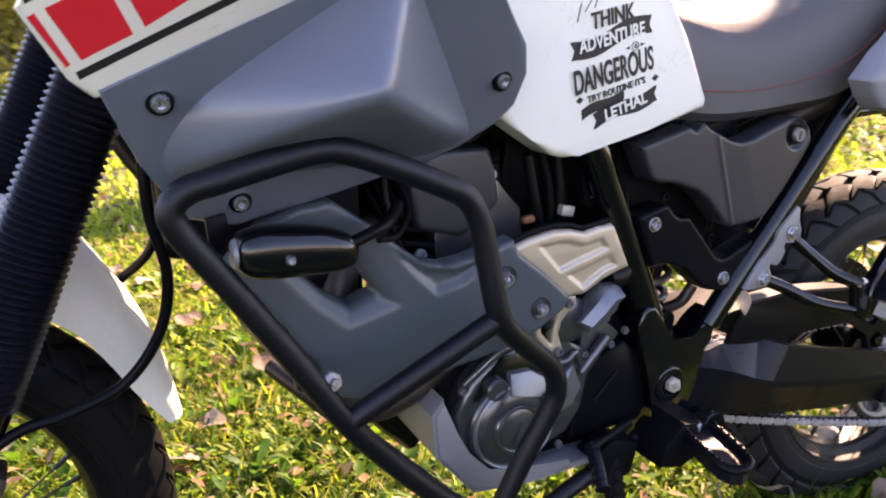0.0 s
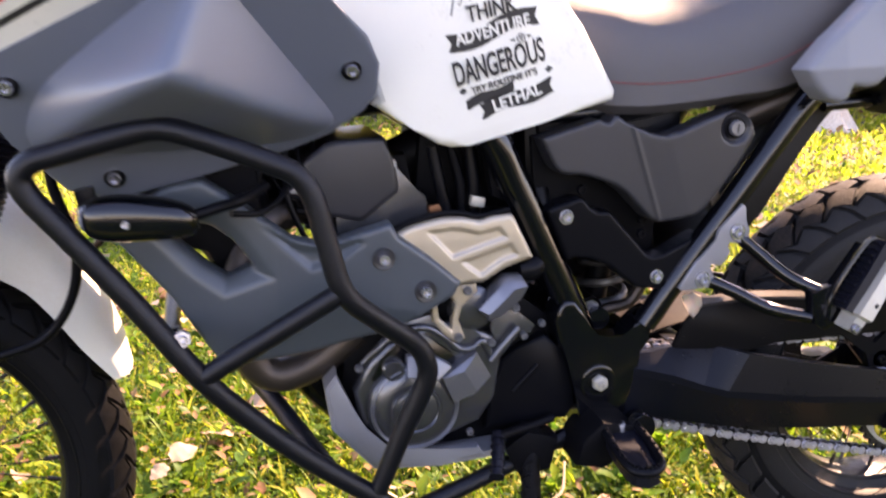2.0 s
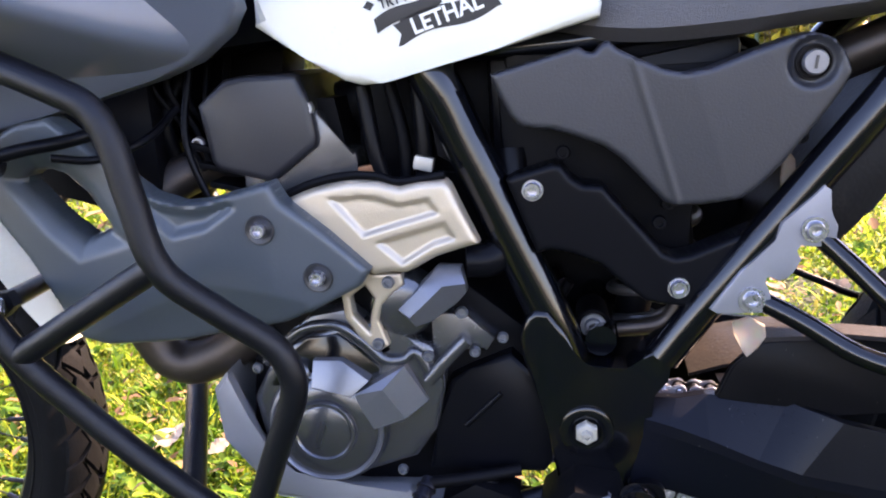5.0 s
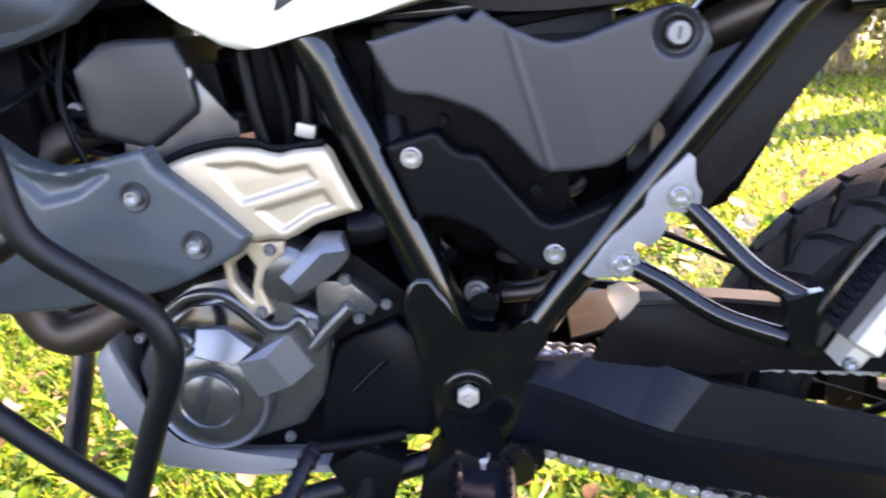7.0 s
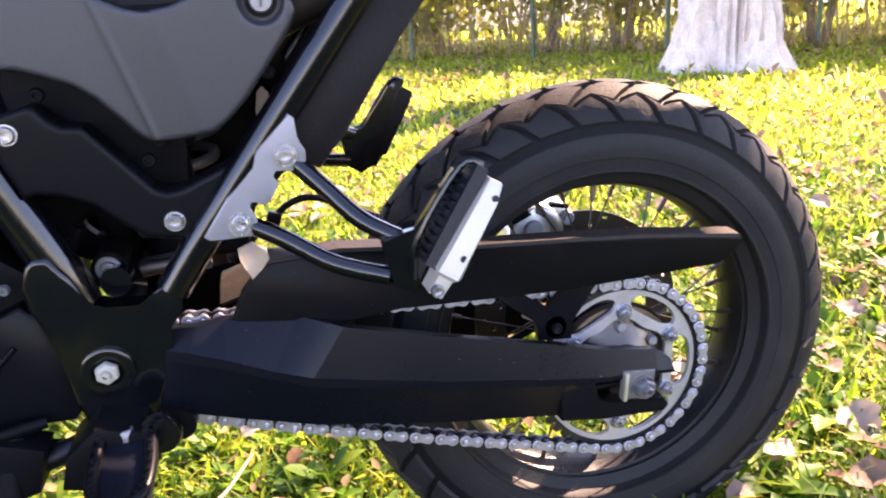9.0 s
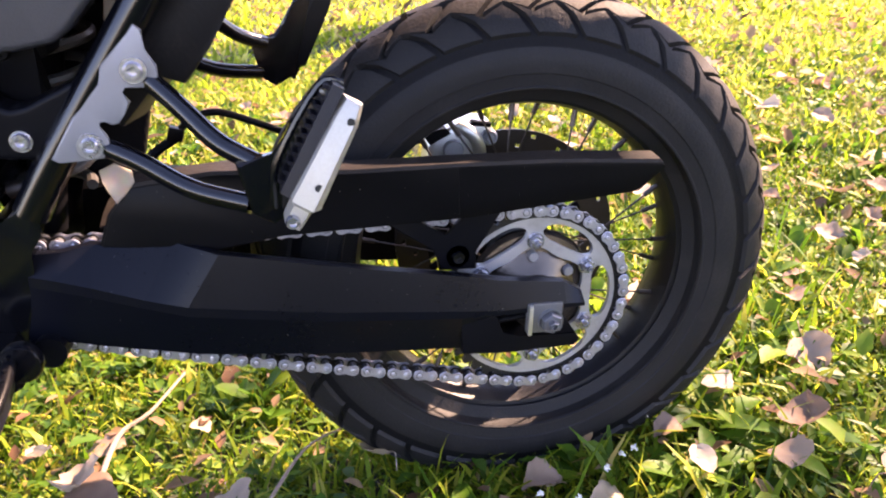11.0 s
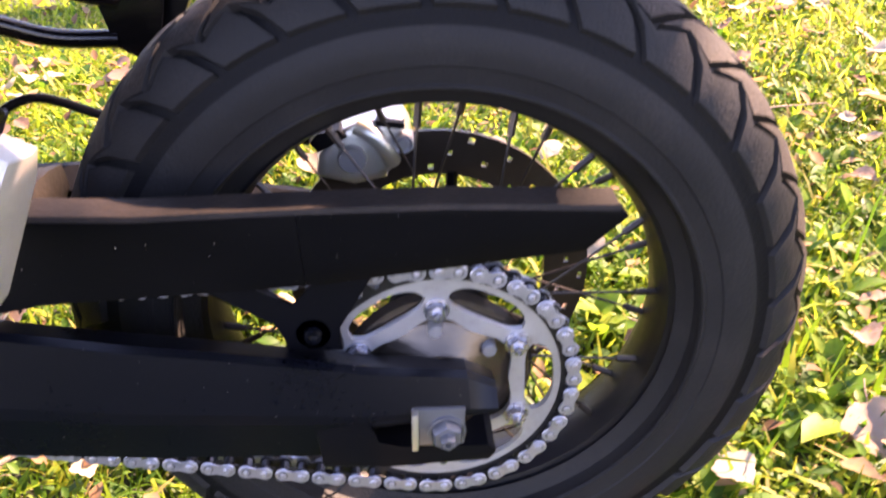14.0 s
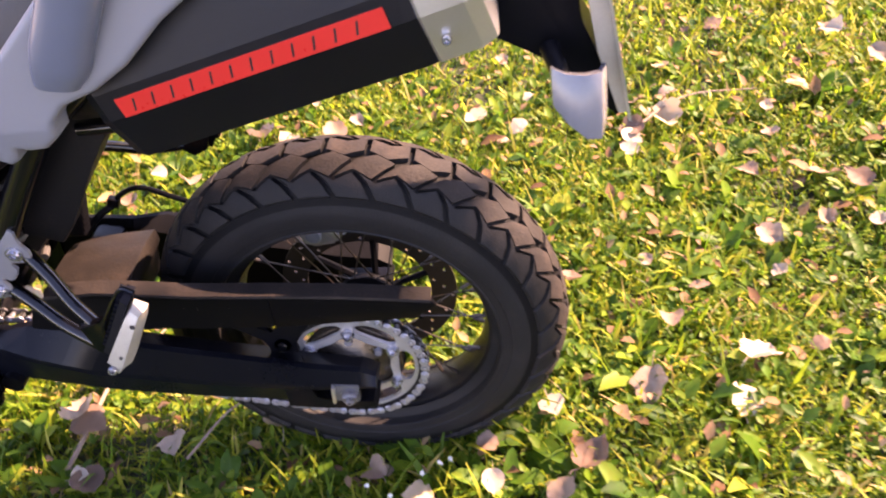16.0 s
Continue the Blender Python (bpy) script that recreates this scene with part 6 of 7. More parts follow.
tail = part("tail_panel", relief(TAIL, lambda x, z: -0.232 + 0.16 * (z - 0.84) + 0.25 * max(0.0, 0.845 - z) + 0.18 * max(0.0, -0.275 - x), 0.03, 0.0030, soft=0.0065), SILVER, bike, "light silver-grey moulded tail side panel")
rings = []
for x, z, k in ((-0.186, 0.893, 0.72), (-0.174, 0.912, 0.95), (-0.163, 0.935, 1.0), (-0.142, 0.970, 1.0), (-0.114, 1.02, 1.0), (-0.090, 1.06, 1.0)):
    rings.append([(x + k * 0.031 * math.copysign(abs(math.cos(t)) ** 0.7, math.cos(t)), -0.222 + k * 0.021 * math.sin(t), z - 0.006 * math.cos(t)) for t in (2 * math.pi * q / 24 for q in range(24))])
rings = list(zip(*[smooth_path(c, 4) for c in zip(*rings)]))
part("grab_rail", loft(rings), GREY, tail, "dark grey grab handle")
sil = tagged(new("silencer"), "black high-mounted exhaust silencer with a red band")
sil.parent = bike
AX = Vector((0.291, 0, 0.076)).normalized()
UPV = Vector((-AX.z, 0, AX.x))
S0 = Vector((-0.20, -0.143, 0.826))
SECT = [(-0.0605, 0.030), (-0.040, 0.105), (-0.010, 0.135), (0.03, 0.135), (0.045, 0.09), (0.045, -0.03), (0.02, -0.066), (-0.02, -0.068), (-0.044, -0.062), (-0.062, -0.002)]


def sil_ring(t, k=1.0):
    return [S0 + AX * t + UPV * (v * k) + Vector((0, u * k, 0)) for u, v in SECT]


part("silencer_body", loft([sil_ring(0.030, 0.90), sil_ring(0.042), sil_ring(0.385), sil_ring(0.397, 0.985)]), POWDER, sil, "matt black silencer body", smooth=False)
part("end_cap", loft([sil_ring(0.397, 0.97), sil_ring(0.400, 1.0), sil_ring(0.445, 0.98), sil_ring(0.462, 0.9), sil_ring(0.466, 0.6)]), ALU, sil, "pale metal end cap", smooth=False)
bolt("cap_rivet", S0 + AX * 0.415 + UPV * -0.035 + Vector((0, -0.054, 0)), 0.005, sil)
band = [[S0 + AX * t + UPV * v + Vector((0, u - 0.0012, 0)) for u, v in ((-0.0622, -0.002), (-0.0617, 0.0205), (-0.0590, 0.0205), (-0.0600, -0.002))] for t in (0.062, 0.370)]
band_ob = part("red_band", loft(band), BANDRED, sil, "red band with dark marks", smooth=False)
for k in range(12):
    t = 0.076 + 0.0235 * k
    part("dark_mark", loft([[S0 + AX * (tt + sl * v) + UPV * v + Vector((0, -0.0634, 0)) for tt, v in ((t, 0.002), (t + 0.0025, 0.002), (t + 0.0025, 0.016), (t, 0.016))] for sl in (0.35,)] + [[S0 + AX * (tt + 0.35 * v) + UPV * v + Vector((0, -0.0615, 0)) for tt, v in ((t, 0.002), (t + 0.0025, 0.002), (t + 0.0025, 0.016), (t, 0.016))]]), INK, band_ob, smooth=False)
part("silencer_pipe", tube([S0 + AX * 0.02, S0 - AX * 0.08 + Vector((0, 0.05, -0.01)), S0 - AX * 0.20 + Vector((0, 0.09, -0.03))], 0.022), PIPE, sil)
part("silencer_bracket", plate([(-0.17, 0.80), (-0.12, 0.815), (-0.07, 0.805), (-0.062, 0.788), (-0.09, 0.778), (-0.16, 0.79)], -0.16, -0.10, 0.005), BLACK, sil)
part("bracket_stub", tube([(-0.24, -0.14, 0.79), (-0.13, -0.145, 0.795)], 0.009, 0), FRAME, sil)

# inner rear mudguard, plate holder, indicator
bm = loft([[(x, y, z) for x, z, y in ((x0, z0, -0.088), (x0 + 0.012, z0 - 0.008, -0.084), (x0 + 0.022, z0 - 0.016, 0.0), (x0 + 0.012, z0 - 0.008, 0.084), (x0, z0, 0.088), (x0 - 0.006, z0 + 0.006, 0.088), (x0 + 0.010, z0 - 0.008, 0.0), (x0 - 0.006, z0 + 0.006, -0.088))] for x0, z0 in ((-0.435, 0.565), (-0.40, 0.60), (-0.335, 0.68), (-0.25, 0.79), (-0.15, 0.87), (0.10, 0.95))])
part("inner_mudguard", bm, MUDDY, bike, "black inner mudguard brown with road dust")
part("frame_side_cover", plate([(-0.40, 0.62), (-0.385, 0.655), (-0.29, 0.775), (-0.225, 0.83), (-0.196, 0.792), (-0.262, 0.728), (-0.322, 0.632), (-0.35, 0.600)], -0.122, -0.098, 0.006), MUDDY, bike, "dark plastic cover behind the frame strut")
ph = part("plate_holder", plate([(0.20, 0.93), (0.215, 0.865), (0.30, 0.83), (0.336, 0.806), (0.352, 0.790), (0.366, 0.768), (0.386, 0.745), (0.394, 0.735), (0.400, 0.742), (0.384, 0.782), (0.364, 0.820), (0.352, 0.860), (0.340, 0.95), (0.26, 0.98)], -0.105, 0.055, 0.006), BLACK, bike, "black plastic tail and plate holder")
part("number_plate", loft([[(x, y, z) for x, z in ((0.366, 0.95), (0.369, 0.95), (0.408, 0.742), (0.405, 0.742))] for y in (-0.128, 0.075)]), ALU, ph, "blank pale registration plate seen edge-on")
part("plate_backing", loft([[(x, y, z) for x, z in ((0.346, 0.95), (0.366, 0.95), (0.404, 0.748), (0.394, 0.748), (0.368, 0.828))] for y in (-0.118, -0.112)]), PEGALLOY, ph, "pale scuffed side of the plate bracket")
bolt("holder_bolt", (0.33, -0.107, 0.915), 0.006, ph)
ind = part("indicator_lamp", loft([[(x, y * 1.0, z) for y, z in ((yy, 0.835 - h * 0.3), (yy + 0.018, 0.862), (yy + 0.045, 0.85), (yy + 0.045, 0.83 - h * 0.6), (yy + 0.020, 0.83 - h), (yy, 0.83 - h * 0.7))] for x, yy, h in ((0.312, -0.225, 0.0), (0.326, -0.240, 0.02), (0.345, -0.245, 0.042), (0.360, -0.240, 0.048), (0.366, -0.225, 0.035))]), SMOKE, bike, "smoky grey turn indicator")
part("indicator_stalk", tube([(0.335, -0.205, 0.80), (0.325, -0.16, 0.825), (0.315, -0.12, 0.84)], 0.011), BLACK, ind)

# passenger pegs on their hangers
def make_peg(side, name, label):
    hg = tagged(new(name), label)
    hg.parent = bike
    s = -side
    # The far side's plate and shell are painted black to stand for shade.
    part("hanger_plate", plate([(-0.373, 0.661), (-0.379, 0.666), (-0.386, 0.658), (-0.414, 0.633), (-0.417, 0.617), (-0.439, 0.596), (-0.447, 0.590), (-0.473, 0.554), (-0.467, 0.550), (-0.444, 0.550), (-0.428, 0.550), (-0.420, 0.561), (-0.421, 0.570), (-0.427, 0.580), (-0.425, 0.585), (-0.419, 0.585), (-0.415, 0.580), (-0.408, 0.581), (-0.402, 0.588), (-0.395, 0.599), (-0.401, 0.608), (-0.397, 0.614), (-0.388, 0.611), (-0.376, 0.611), (-0.367, 0.619), (-0.366, 0.629), (-0.374, 0.644)], s * 0.170, s * 0.165, 0.0012), ZINC if side > 0 else FRAME, hg, "notched satin steel plate")
    for x, z in ((-0.386, 0.627), (-0.437, 0.563)):
        bolt("hanger_bolt", (x, s * 0.170, z), 0.0085, hg, axis=(0, s, 0), h=0.007, washer=0.0118)
    part("hanger_tube", tube([(-0.384, s * 0.157, 0.624), (-0.352, s * 0.176, 0.592), (-0.322, s * 0.200, 0.562), (-0.290, s * 0.222, 0.545)], 0.0095, 5, 12), FRAME, hg, "gloss black tube")
    part("hanger_tube", tube([(-0.434, s * 0.157, 0.562), (-0.395, s * 0.176, 0.544), (-0.352, s * 0.198, 0.520), (-0.300, s * 0.222, 0.507)], 0.0095, 5, 12), FRAME, hg, "gloss black tube")
    part("clevis", plate([(-0.308, 0.548), (-0.300, 0.500), (-0.282, 0.488), (-0.256, 0.500), (-0.222, 0.600), (-0.232, 0.608), (-0.274, 0.552)], s * 0.232, s * 0.216, 0.003), FRAME, hg, "black folding bracket")
    a, b = Vector((-0.268, 0, 0.497)), Vector((-0.203, 0, 0.601))
    d = (b - a).normalized()
    u = Vector((d.z, 0, -d.x))
    ring = lambda t, w, y0, y1: [a + d * t + u * wx + Vector((0, s * yy, 0)) for wx, yy in ((0.004 - w * 0.80, y0), (0.004 - w * 0.7, y1), (0.004 + w * 0.35, y1 + 0.004), (0.004 + w * 0.78, y1 - 0.012), (0.004 + w * 0.78, y0))]
    peg = part("peg_shell", loft([ring(0.0, 0.012, 0.236, 0.262), ring(0.02, 0.013, 0.236, 0.266), ring(0.024, 0.019, 0.236, 0.272), ring(0.105, 0.015, 0.238, 0.270), ring(0.122, 0.011, 0.240, 0.262)]), PEGALLOY if side > 0 else BLACK, hg, "cast folding footrest")
    bm = bmesh.new()
    loft([[a + d * t + u * wx + Vector((0, s * yy, 0)) for wx, yy in ((-0.019, 0.226), (-0.019, 0.256), (-0.0085, 0.260), (-0.0085, 0.226))] for t in (0.022, 0.128)], bm)
    part("rubber_pad", bm, GAITER, peg, "ribbed black rubber pad")
    for k in range(11):
        bm = bmesh.new()
        p = a + d * (0.028 + 0.0092 * k) + u * -0.019 + Vector((0, s * 0.240, 0))
        loft([[p + d * q + u * wx + Vector((0, s * yy, 0)) for q, wx in ((0, 0), (0.0045, 0), (0.0035, -0.005), (0.001, -0.005))] for yy in (-0.011, 0.011)], bm)
        part("pad_rib", bm, GAITER, peg)
    bolt("peg_pin", a + d * 0.006 + Vector((0, s * 0.266, 0)), 0.0065, hg, axis=(0, s, 0))
    part("peg_frame", tube([a + d * 0.0 + u * -0.014 + Vector((0, s * 0.232, 0)), a + d * 0.04 + u * -0.030 + Vector((0, s * 0.232, 0)), a + d * 0.118 + u * -0.026 + Vector((0, s * 0.234, 0)), a + d * 0.130 + u * -0.008 + Vector((0, s * 0.238, 0))], 0.0035, 4, 8), FRAME, peg, "black wire edge of the footrest")
    for t, y in ((0.045, 0.2739), (0.108, 0.2722)):
        part("peg_hole", spin([(0.0035, 0), (0.0035, 0.001), (0, 0.001)], a + d * t + u * 0.006 + Vector((0, s * y, 0)), (0, s, 0), 14), INK, peg)
    return hg


make_peg(1, "left_passenger_footrest", "folded silver passenger footrest on black tubes")
make_peg(-1, "right_passenger_footrest", "folded passenger footrest, darkened for shade, on black tubes").location = (0.012, -0.035, 0.040)

# rider's footrest, gear lever, side stand
PAD = [(-0.596, -0.192), (-0.599, -0.235), (-0.597, -0.268), (-0.590, -0.284), (-0.573, -0.290), (-0.556, -0.284), (-0.549, -0.268), (-0.547, -0.235), (-0.550, -0.192)]
pad_z = lambda y: 0.372 + 0.22 * (y + 0.19)
fp = part("rider_footrest", loft([[(x, y, pad_z(y) + dz) for x, y in PAD] for dz in (-0.022, -0.018, -0.004, -0.002)]), GAITER, bike, "black rubber-topped rider's footrest with a studded rim")
part("pad_rim", tube([(x, y, pad_z(y) + 0.001) for x, y in PAD], 0.0065, 5, 10), BLACK, fp, "raised rubber rim")
for k, q in enumerate(smooth_path([(x, y, pad_z(y) + 0.0075) for x, y in PAD], 3)[1:-1]):
    part("grip_stud", block(q, (0.0042, 0.0042, 0.005), (0, 0, 20 * k), 0.001), BLACK, fp)
part("pad_bolt", spin([(0, 0.004), (0.007, 0.004), (0.0085, 0.002), (0.0085, -0.01), (0, -0.01)], (-0.573, -0.197, 0.374), (0, 0, 1), 18), CAST, fp, "dull hinge pin")
part("hinge_ear", spin([(0, -0.008), (0.019, -0.008), (0.021, -0.004), (0.021, 0.004), (0.019, 0.008), (0, 0.008)], (-0.541, -0.195, 0.366), (0, 1, 0), 24), FRAME, fp, "round black hinge ear")
part("footrest_hanger", plate([(-0.63, 0.36), (-0.60, 0.385), (-0.555, 0.375), (-0.545, 0.34), (-0.60, 0.315), (-0.64, 0.325)], -0.205, -0.135, 0.006), INNER, fp)
bolt("footrest_bolt", (-0.622, -0.150, 0.332), 0.011, bike, h=0.01, mat=INNER)
part("rear_boss", spin([(0.0, -0.2), (0.017, -0.2), (0.018, -0.12), (0, -0.12)], (-0.527, 0.04, 0.352), sides=20), BLACK, bike)
gl = part("gear_lever", tube([(-0.655, -0.150, 0.376), (-0.70, -0.165, 0.375), (-0.745, -0.185, 0.379)], 0.0065), INNER, bike, "black gear lever with ribbed rubber toe piece")
part("toe_rubber", tube([(-0.745, -0.180, 0.379), (-0.752, -0.205, 0.368), (-0.764, -0.235, 0.348)], 0.0085), GAITER, gl, "ribbed rubber sleeve")
for k in range(6):
    bm = bmesh.new()
    spin([(0.0085, -0.0015), (0.0105, -0.001), (0.0105, 0.001), (0.0085, 0.0015)], Vector((-0.747, -0.19, 0.376)).lerp(Vector((-0.764, -0.235, 0.348)), k / 5), Vector((-0.017, -0.045, -0.028)), 12, bm)
    part("sleeve_rib", bm, GAITER, gl)
st = part("side_stand", tube([(-0.690, -0.150, 0.365), (-0.698, -0.175, 0.30), (-0.715, -0.225, 0.15), (-0.73, -0.265, 0.02)], 0.014), INNER, bike, "black side stand leg with its spring")
part("stand_bracket", plate([(-0.735, 0.352), (-0.70, 0.372), (-0.655, 0.356), (-0.668, 0.31), (-0.71, 0.30)], -0.175, -0.135, 0.004), INNER, st)
part("stand_foot", block((-0.732, -0.27, 0.012), (0.06, 0.04, 0.012), (0, 0, 10), 0.004), INNER, st)
spr_pts = [(-0.706 - 0.0006 * k + 0.006 * math.cos(k * 0.9), -0.19 - 0.0009 * k + 0.006 * math.sin(k * 0.9), 0.335 - 0.0022 * k) for k in range(60)]
part("stand_spring", tube(spr_pts, 0.0017, 0, 5), INNER, st)
bm = bmesh.new()
tube([(-0.69, -0.12, 0.33), (-0.60, -0.11, 0.315), (-0.53, -0.11, 0.335)], 0.013, 5, 12, bm)
part("stand_cross_tube", bm, INNER, bike)

# front end: fork with gaiters, mudguard, brake hose
fork = tagged(new("front_fork"), "telescopic fork in ribbed black gaiters")
fork.parent = bike
for s in (-1, 1):
    top, low = Vector((-1.262 - s * 0.018, s * 0.107, 1.00)), Vector((-1.585 - s * 0.018, s * 0.107, 0.335))
    d = (low - top).normalized()
    L = (low - top).length
    prof = []
    n_r = 58
    for k in range(n_r * 4 + 1):
        h = 0.02 + (0.44) * k / (n_r * 4)
        prof.append((0.0345 + 0.0026 * math.cos(2 * math.pi * k / 4) + 0.003 * k / (n_r * 4), h))
    part("gaiter", spin([(0.0, 0.02)] + prof + [(0, 0.46)], top, d, 28), GAITER, fork, "ribbed black rubber gaiter")
    part("lower_leg", spin([(0, 0.455), (0.036, 0.455), (0.034, 0.60), (0.030, L - 0.05), (0.026, L + 0.02), (0, L + 0.02)], top, d, 24), FRAME, fork, "gloss black fork leg")
part("front_axle", spin([(0, -0.13), (0.016, -0.13), (0.016, 0.13), (0, 0.13)], FRONT, (-0.19, 0.98, 0), sides=20), SATIN, fork)
part("steering_head", block((-1.235, 0, 0.99), (0.06, 0.24, 0.04), (0, 24, 0), 0.01), FRAME, fork)
part("front_caliper", block((-1.475, -0.095, 0.47), (0.06, 0.05, 0.085), (0, 24, 0), 0.01), PIPE, fork, "bronze front brake caliper")
MG_OUT = smooth_path([(-0.02, 0, 0.445), (0.10, 0, 0.452), (0.19, 0, 0.434), (0.262, 0, 0.392), (0.305, 0, 0.328), (0.338, 0, 0.262), (0.360, 0, 0.190), (0.368, 0, 0.128)], 7)
MG_IN = smooth_path([(-0.03, 0, 0.37), (0.08, 0, 0.372), (0.150, 0, 0.345), (0.212, 0, 0.300), (0.250, 0, 0.268), (0.280, 0, 0.222), (0.306, 0, 0.175), (0.340, 0, 0.124)], 7)
rings = []
for o, i in zip(MG_OUT, MG_IN):
    ring = []
    for skin, sgn in ((0.0, 1), (0.003, -1)):
        for k in range(-8, 9):
            ph = math.pi / 2 * k / 8 * sgn
            p = i.lerp(o, max(0.0, math.cos(ph)) ** 0.55)
            p = p.lerp(i, skin / max(0.02, (o - i).length))
            ring.append(Vector((p.x, (0.067 - skin) * math.sin(ph), p.z)))
    rings.append(ring)
mudguard = part("front_mudguard", loft(rings), TANWHITE, bike, "white front mudguard with a rounded rear end")
mudguard.location, mudguard.rotation_euler = FRONT, (0, 0, radians(STEER))
part("front_brake_hose", tube([(-1.262, -0.13, 0.86), (-1.266, -0.13, 0.765), (-1.254, -0.12, 0.690), (-1.268, -0.11, 0.622), (-1.310, -0.10, 0.567), (-1.372, -0.11, 0.550), (-1.42, -0.12, 0.545), (-1.50, -0.13, 0.50)], 0.0062), BLACK, bike, "looping black front brake hose")
part("front_cable", tube([(-1.25, 0.06, 0.83), (-1.235, 0.07, 0.74), (-1.25, 0.08, 0.665), (-1.30, 0.09, 0.62)], 0.006), BLACK, bike)
part("handlebar", tube([(-1.15, -0.40, 1.16), (-1.19, -0.20, 1.15), (-1.20, -0.08, 1.09), (-1.20, 0.08, 1.09), (-1.19, 0.20, 1.15), (-1.15, 0.40, 1.16)], 0.011), FRAME, bike, "black handlebar")

# ---- surroundings: fallen leaves, twigs, tree, fence, shrubs ----
def leaf_mesh(seed):
    r = random.Random(seed)
    bm = bmesh.new()
    n = 11
    curl, fold, twist = r.uniform(-0.7, 1.3), r.uniform(0.15, 0.95), r.uniform(-0.6, 0.6)
    rows = []
    for k in range(n):
        t = k / (n - 1)
        w = 0.52 * math.sin(math.pi * min(1, t * 0.93 + 0.07)) ** 0.75 * (1 - 0.35 * t) + (0.07 if 0 < k < n - 1 else 0.0) * r.uniform(-1, 1)
        row = []
        for s in (-1, -0.5, 0, 0.5, 1):
            x, y = t - 0.5, s * w
            z = fold * abs(s) * w * 0.6 + curl * (t - 0.5) ** 2 + twist * (t - 0.5) * s * w * 2 + 0.035 * r.uniform(-1, 1)
            row.append(bm.verts.new((x, y, z)))
        rows.append(row)
    for a, b in zip(rows, rows[1:]):
        for k in range(4):
            bm.faces.new((a[k], a[k + 1], b[k + 1], b[k]))
    tube([(-0.5, 0, curl * 0.25), (-0.68, 0.02, curl * 0.25 + 0.05), (-0.85, 0.06, 0.0)], 0.012, 2, 5, bm)
    bmesh.ops.remove_doubles(bm, verts=bm.verts[:], dist=0.0005)
    me = bpy.data.meshes.new("leaf")
    bm.to_mesh(me)
    bm.free()
    me.materials.append(DEAD)
    me.polygons.foreach_set("use_smooth", [True] * len(me.polygons))
    return me


leaf_kinds = [leaf_mesh(k) for k in range(11)]
rl = random.Random(21)
for k in range(290):
    x, y = rl.uniform(-1.7, 2.1), rl.uniform(-0.45, 2.2)
    if abs(y) < 0.09 and (-0.2 < x < 0.2 or -1.75 < x < -1.4):
        continue
    s = rl.uniform(0.034, 0.085)
    ob = new("fallen_leaf", leaf_kinds[k % 11])
    ob.matrix_world = Matrix.Translation((x, y, float(ground_z(x, y)) + rl.uniform(0.038, 0.062))) @ Euler((rl.uniform(-0.45, 0.45), rl.uniform(-0.45, 0.45), rl.uniform(0, 6.3))).to_matrix().to_4x4() @ Matrix.Scale(s, 4)
    tagged(ob, "curled tan dry leaf lying in the grass", "leaf", "fallen leaves")

# large curled leaves close to the rear wheel
for k, (x, y, s) in enumerate(((-0.202, -0.021, 0.065), (-0.396, -0.066, 0.065), (0.204, -0.173, 0.045), (0.318, -0.195, 0.06), (0.194, -0.093, 0.045), (-0.579, -0.013, 0.075))):
    ob = new("fallen_leaf", leaf_kinds[(3 * k) % 11])
    ob.matrix_world = Matrix.Translation((x, y, float(ground_z(x, y)) + 0.055)) @ Euler((rl.uniform(-0.3, 0.3), rl.uniform(-0.3, 0.3), rl.uniform(0, 6.3))).to_matrix().to_4x4() @ Matrix.Scale(s, 4)
    tagged(ob, "curled brown dry leaf beside the rear tyre", "leaf", "fallen leaves")

# two leaves caught on the motorcycle
for pts, mid in (([(-0.445, 0.527), (-0.430, 0.533), (-0.415, 0.524), (-0.414, 0.513), (-0.422, 0.504), (-0.433, 0.495), (-0.439, 0.505), (-0.444, 0.516)], -0.429), ([(-0.405, 0.686), (-0.399, 0.691), (-0.394, 0.684), (-0.394, 0.671), (-0.400, 0.660), (-0.407, 0.654), (-0.408, 0.668)], -0.400)):
    ob = part("dry_leaf", relief(pts, lambda x, z: -0.132 + 9 * (x - mid) ** 2 + 0.3 * (z - pts[0][1]), 0.0007, 0.0016, soft=0.0012), DEAD)
    tagged(ob, "tan dry leaf caught beside the frame strut", "leaf", "fallen leaves")

v, f = broad(4600, (-2.4, 3.0), (-0.7, 3.0), 0.028, 0.055)
soup("leaf_litter", v, f, DEADS, label="small dry leaf scraps in the grass", category="leaf litter")
v, f = broad(4200, (-7, 8), (2.0, 9.0), 0.055, 0.07)
soup("leaf_litter", v, f, DEADS, label="scattered pale dry leaves over the lawn", category="leaf litter")


def twig(pts, r, label):
    ob = part("twig", tube(pts, r, 5, 7, radii=lambda t: r * (1 - 0.6 * t)), TWIG, None, label)
    return tagged(ob, category="twig")


twig([(-0.60, -0.12, 0.03), (-0.581, -0.04, 0.05), (-0.569, 0.109, 0.055), (-0.528, 0.154, 0.06), (-0.485, 0.254, 0.06)], 0.0055, "grey-brown dead twig lying in the grass")
twig([(-0.36, -0.10, 0.05), (-0.30, 0.0, 0.06), (-0.24, 0.05, 0.05)], 0.003, "thin dry stalk lying in the grass")
twig([(0.60, 0.9, 0.05), (0.75, 1.02, 0.06), (0.95, 1.05, 0.05)], 0.004, "short dead twig lying in the grass")


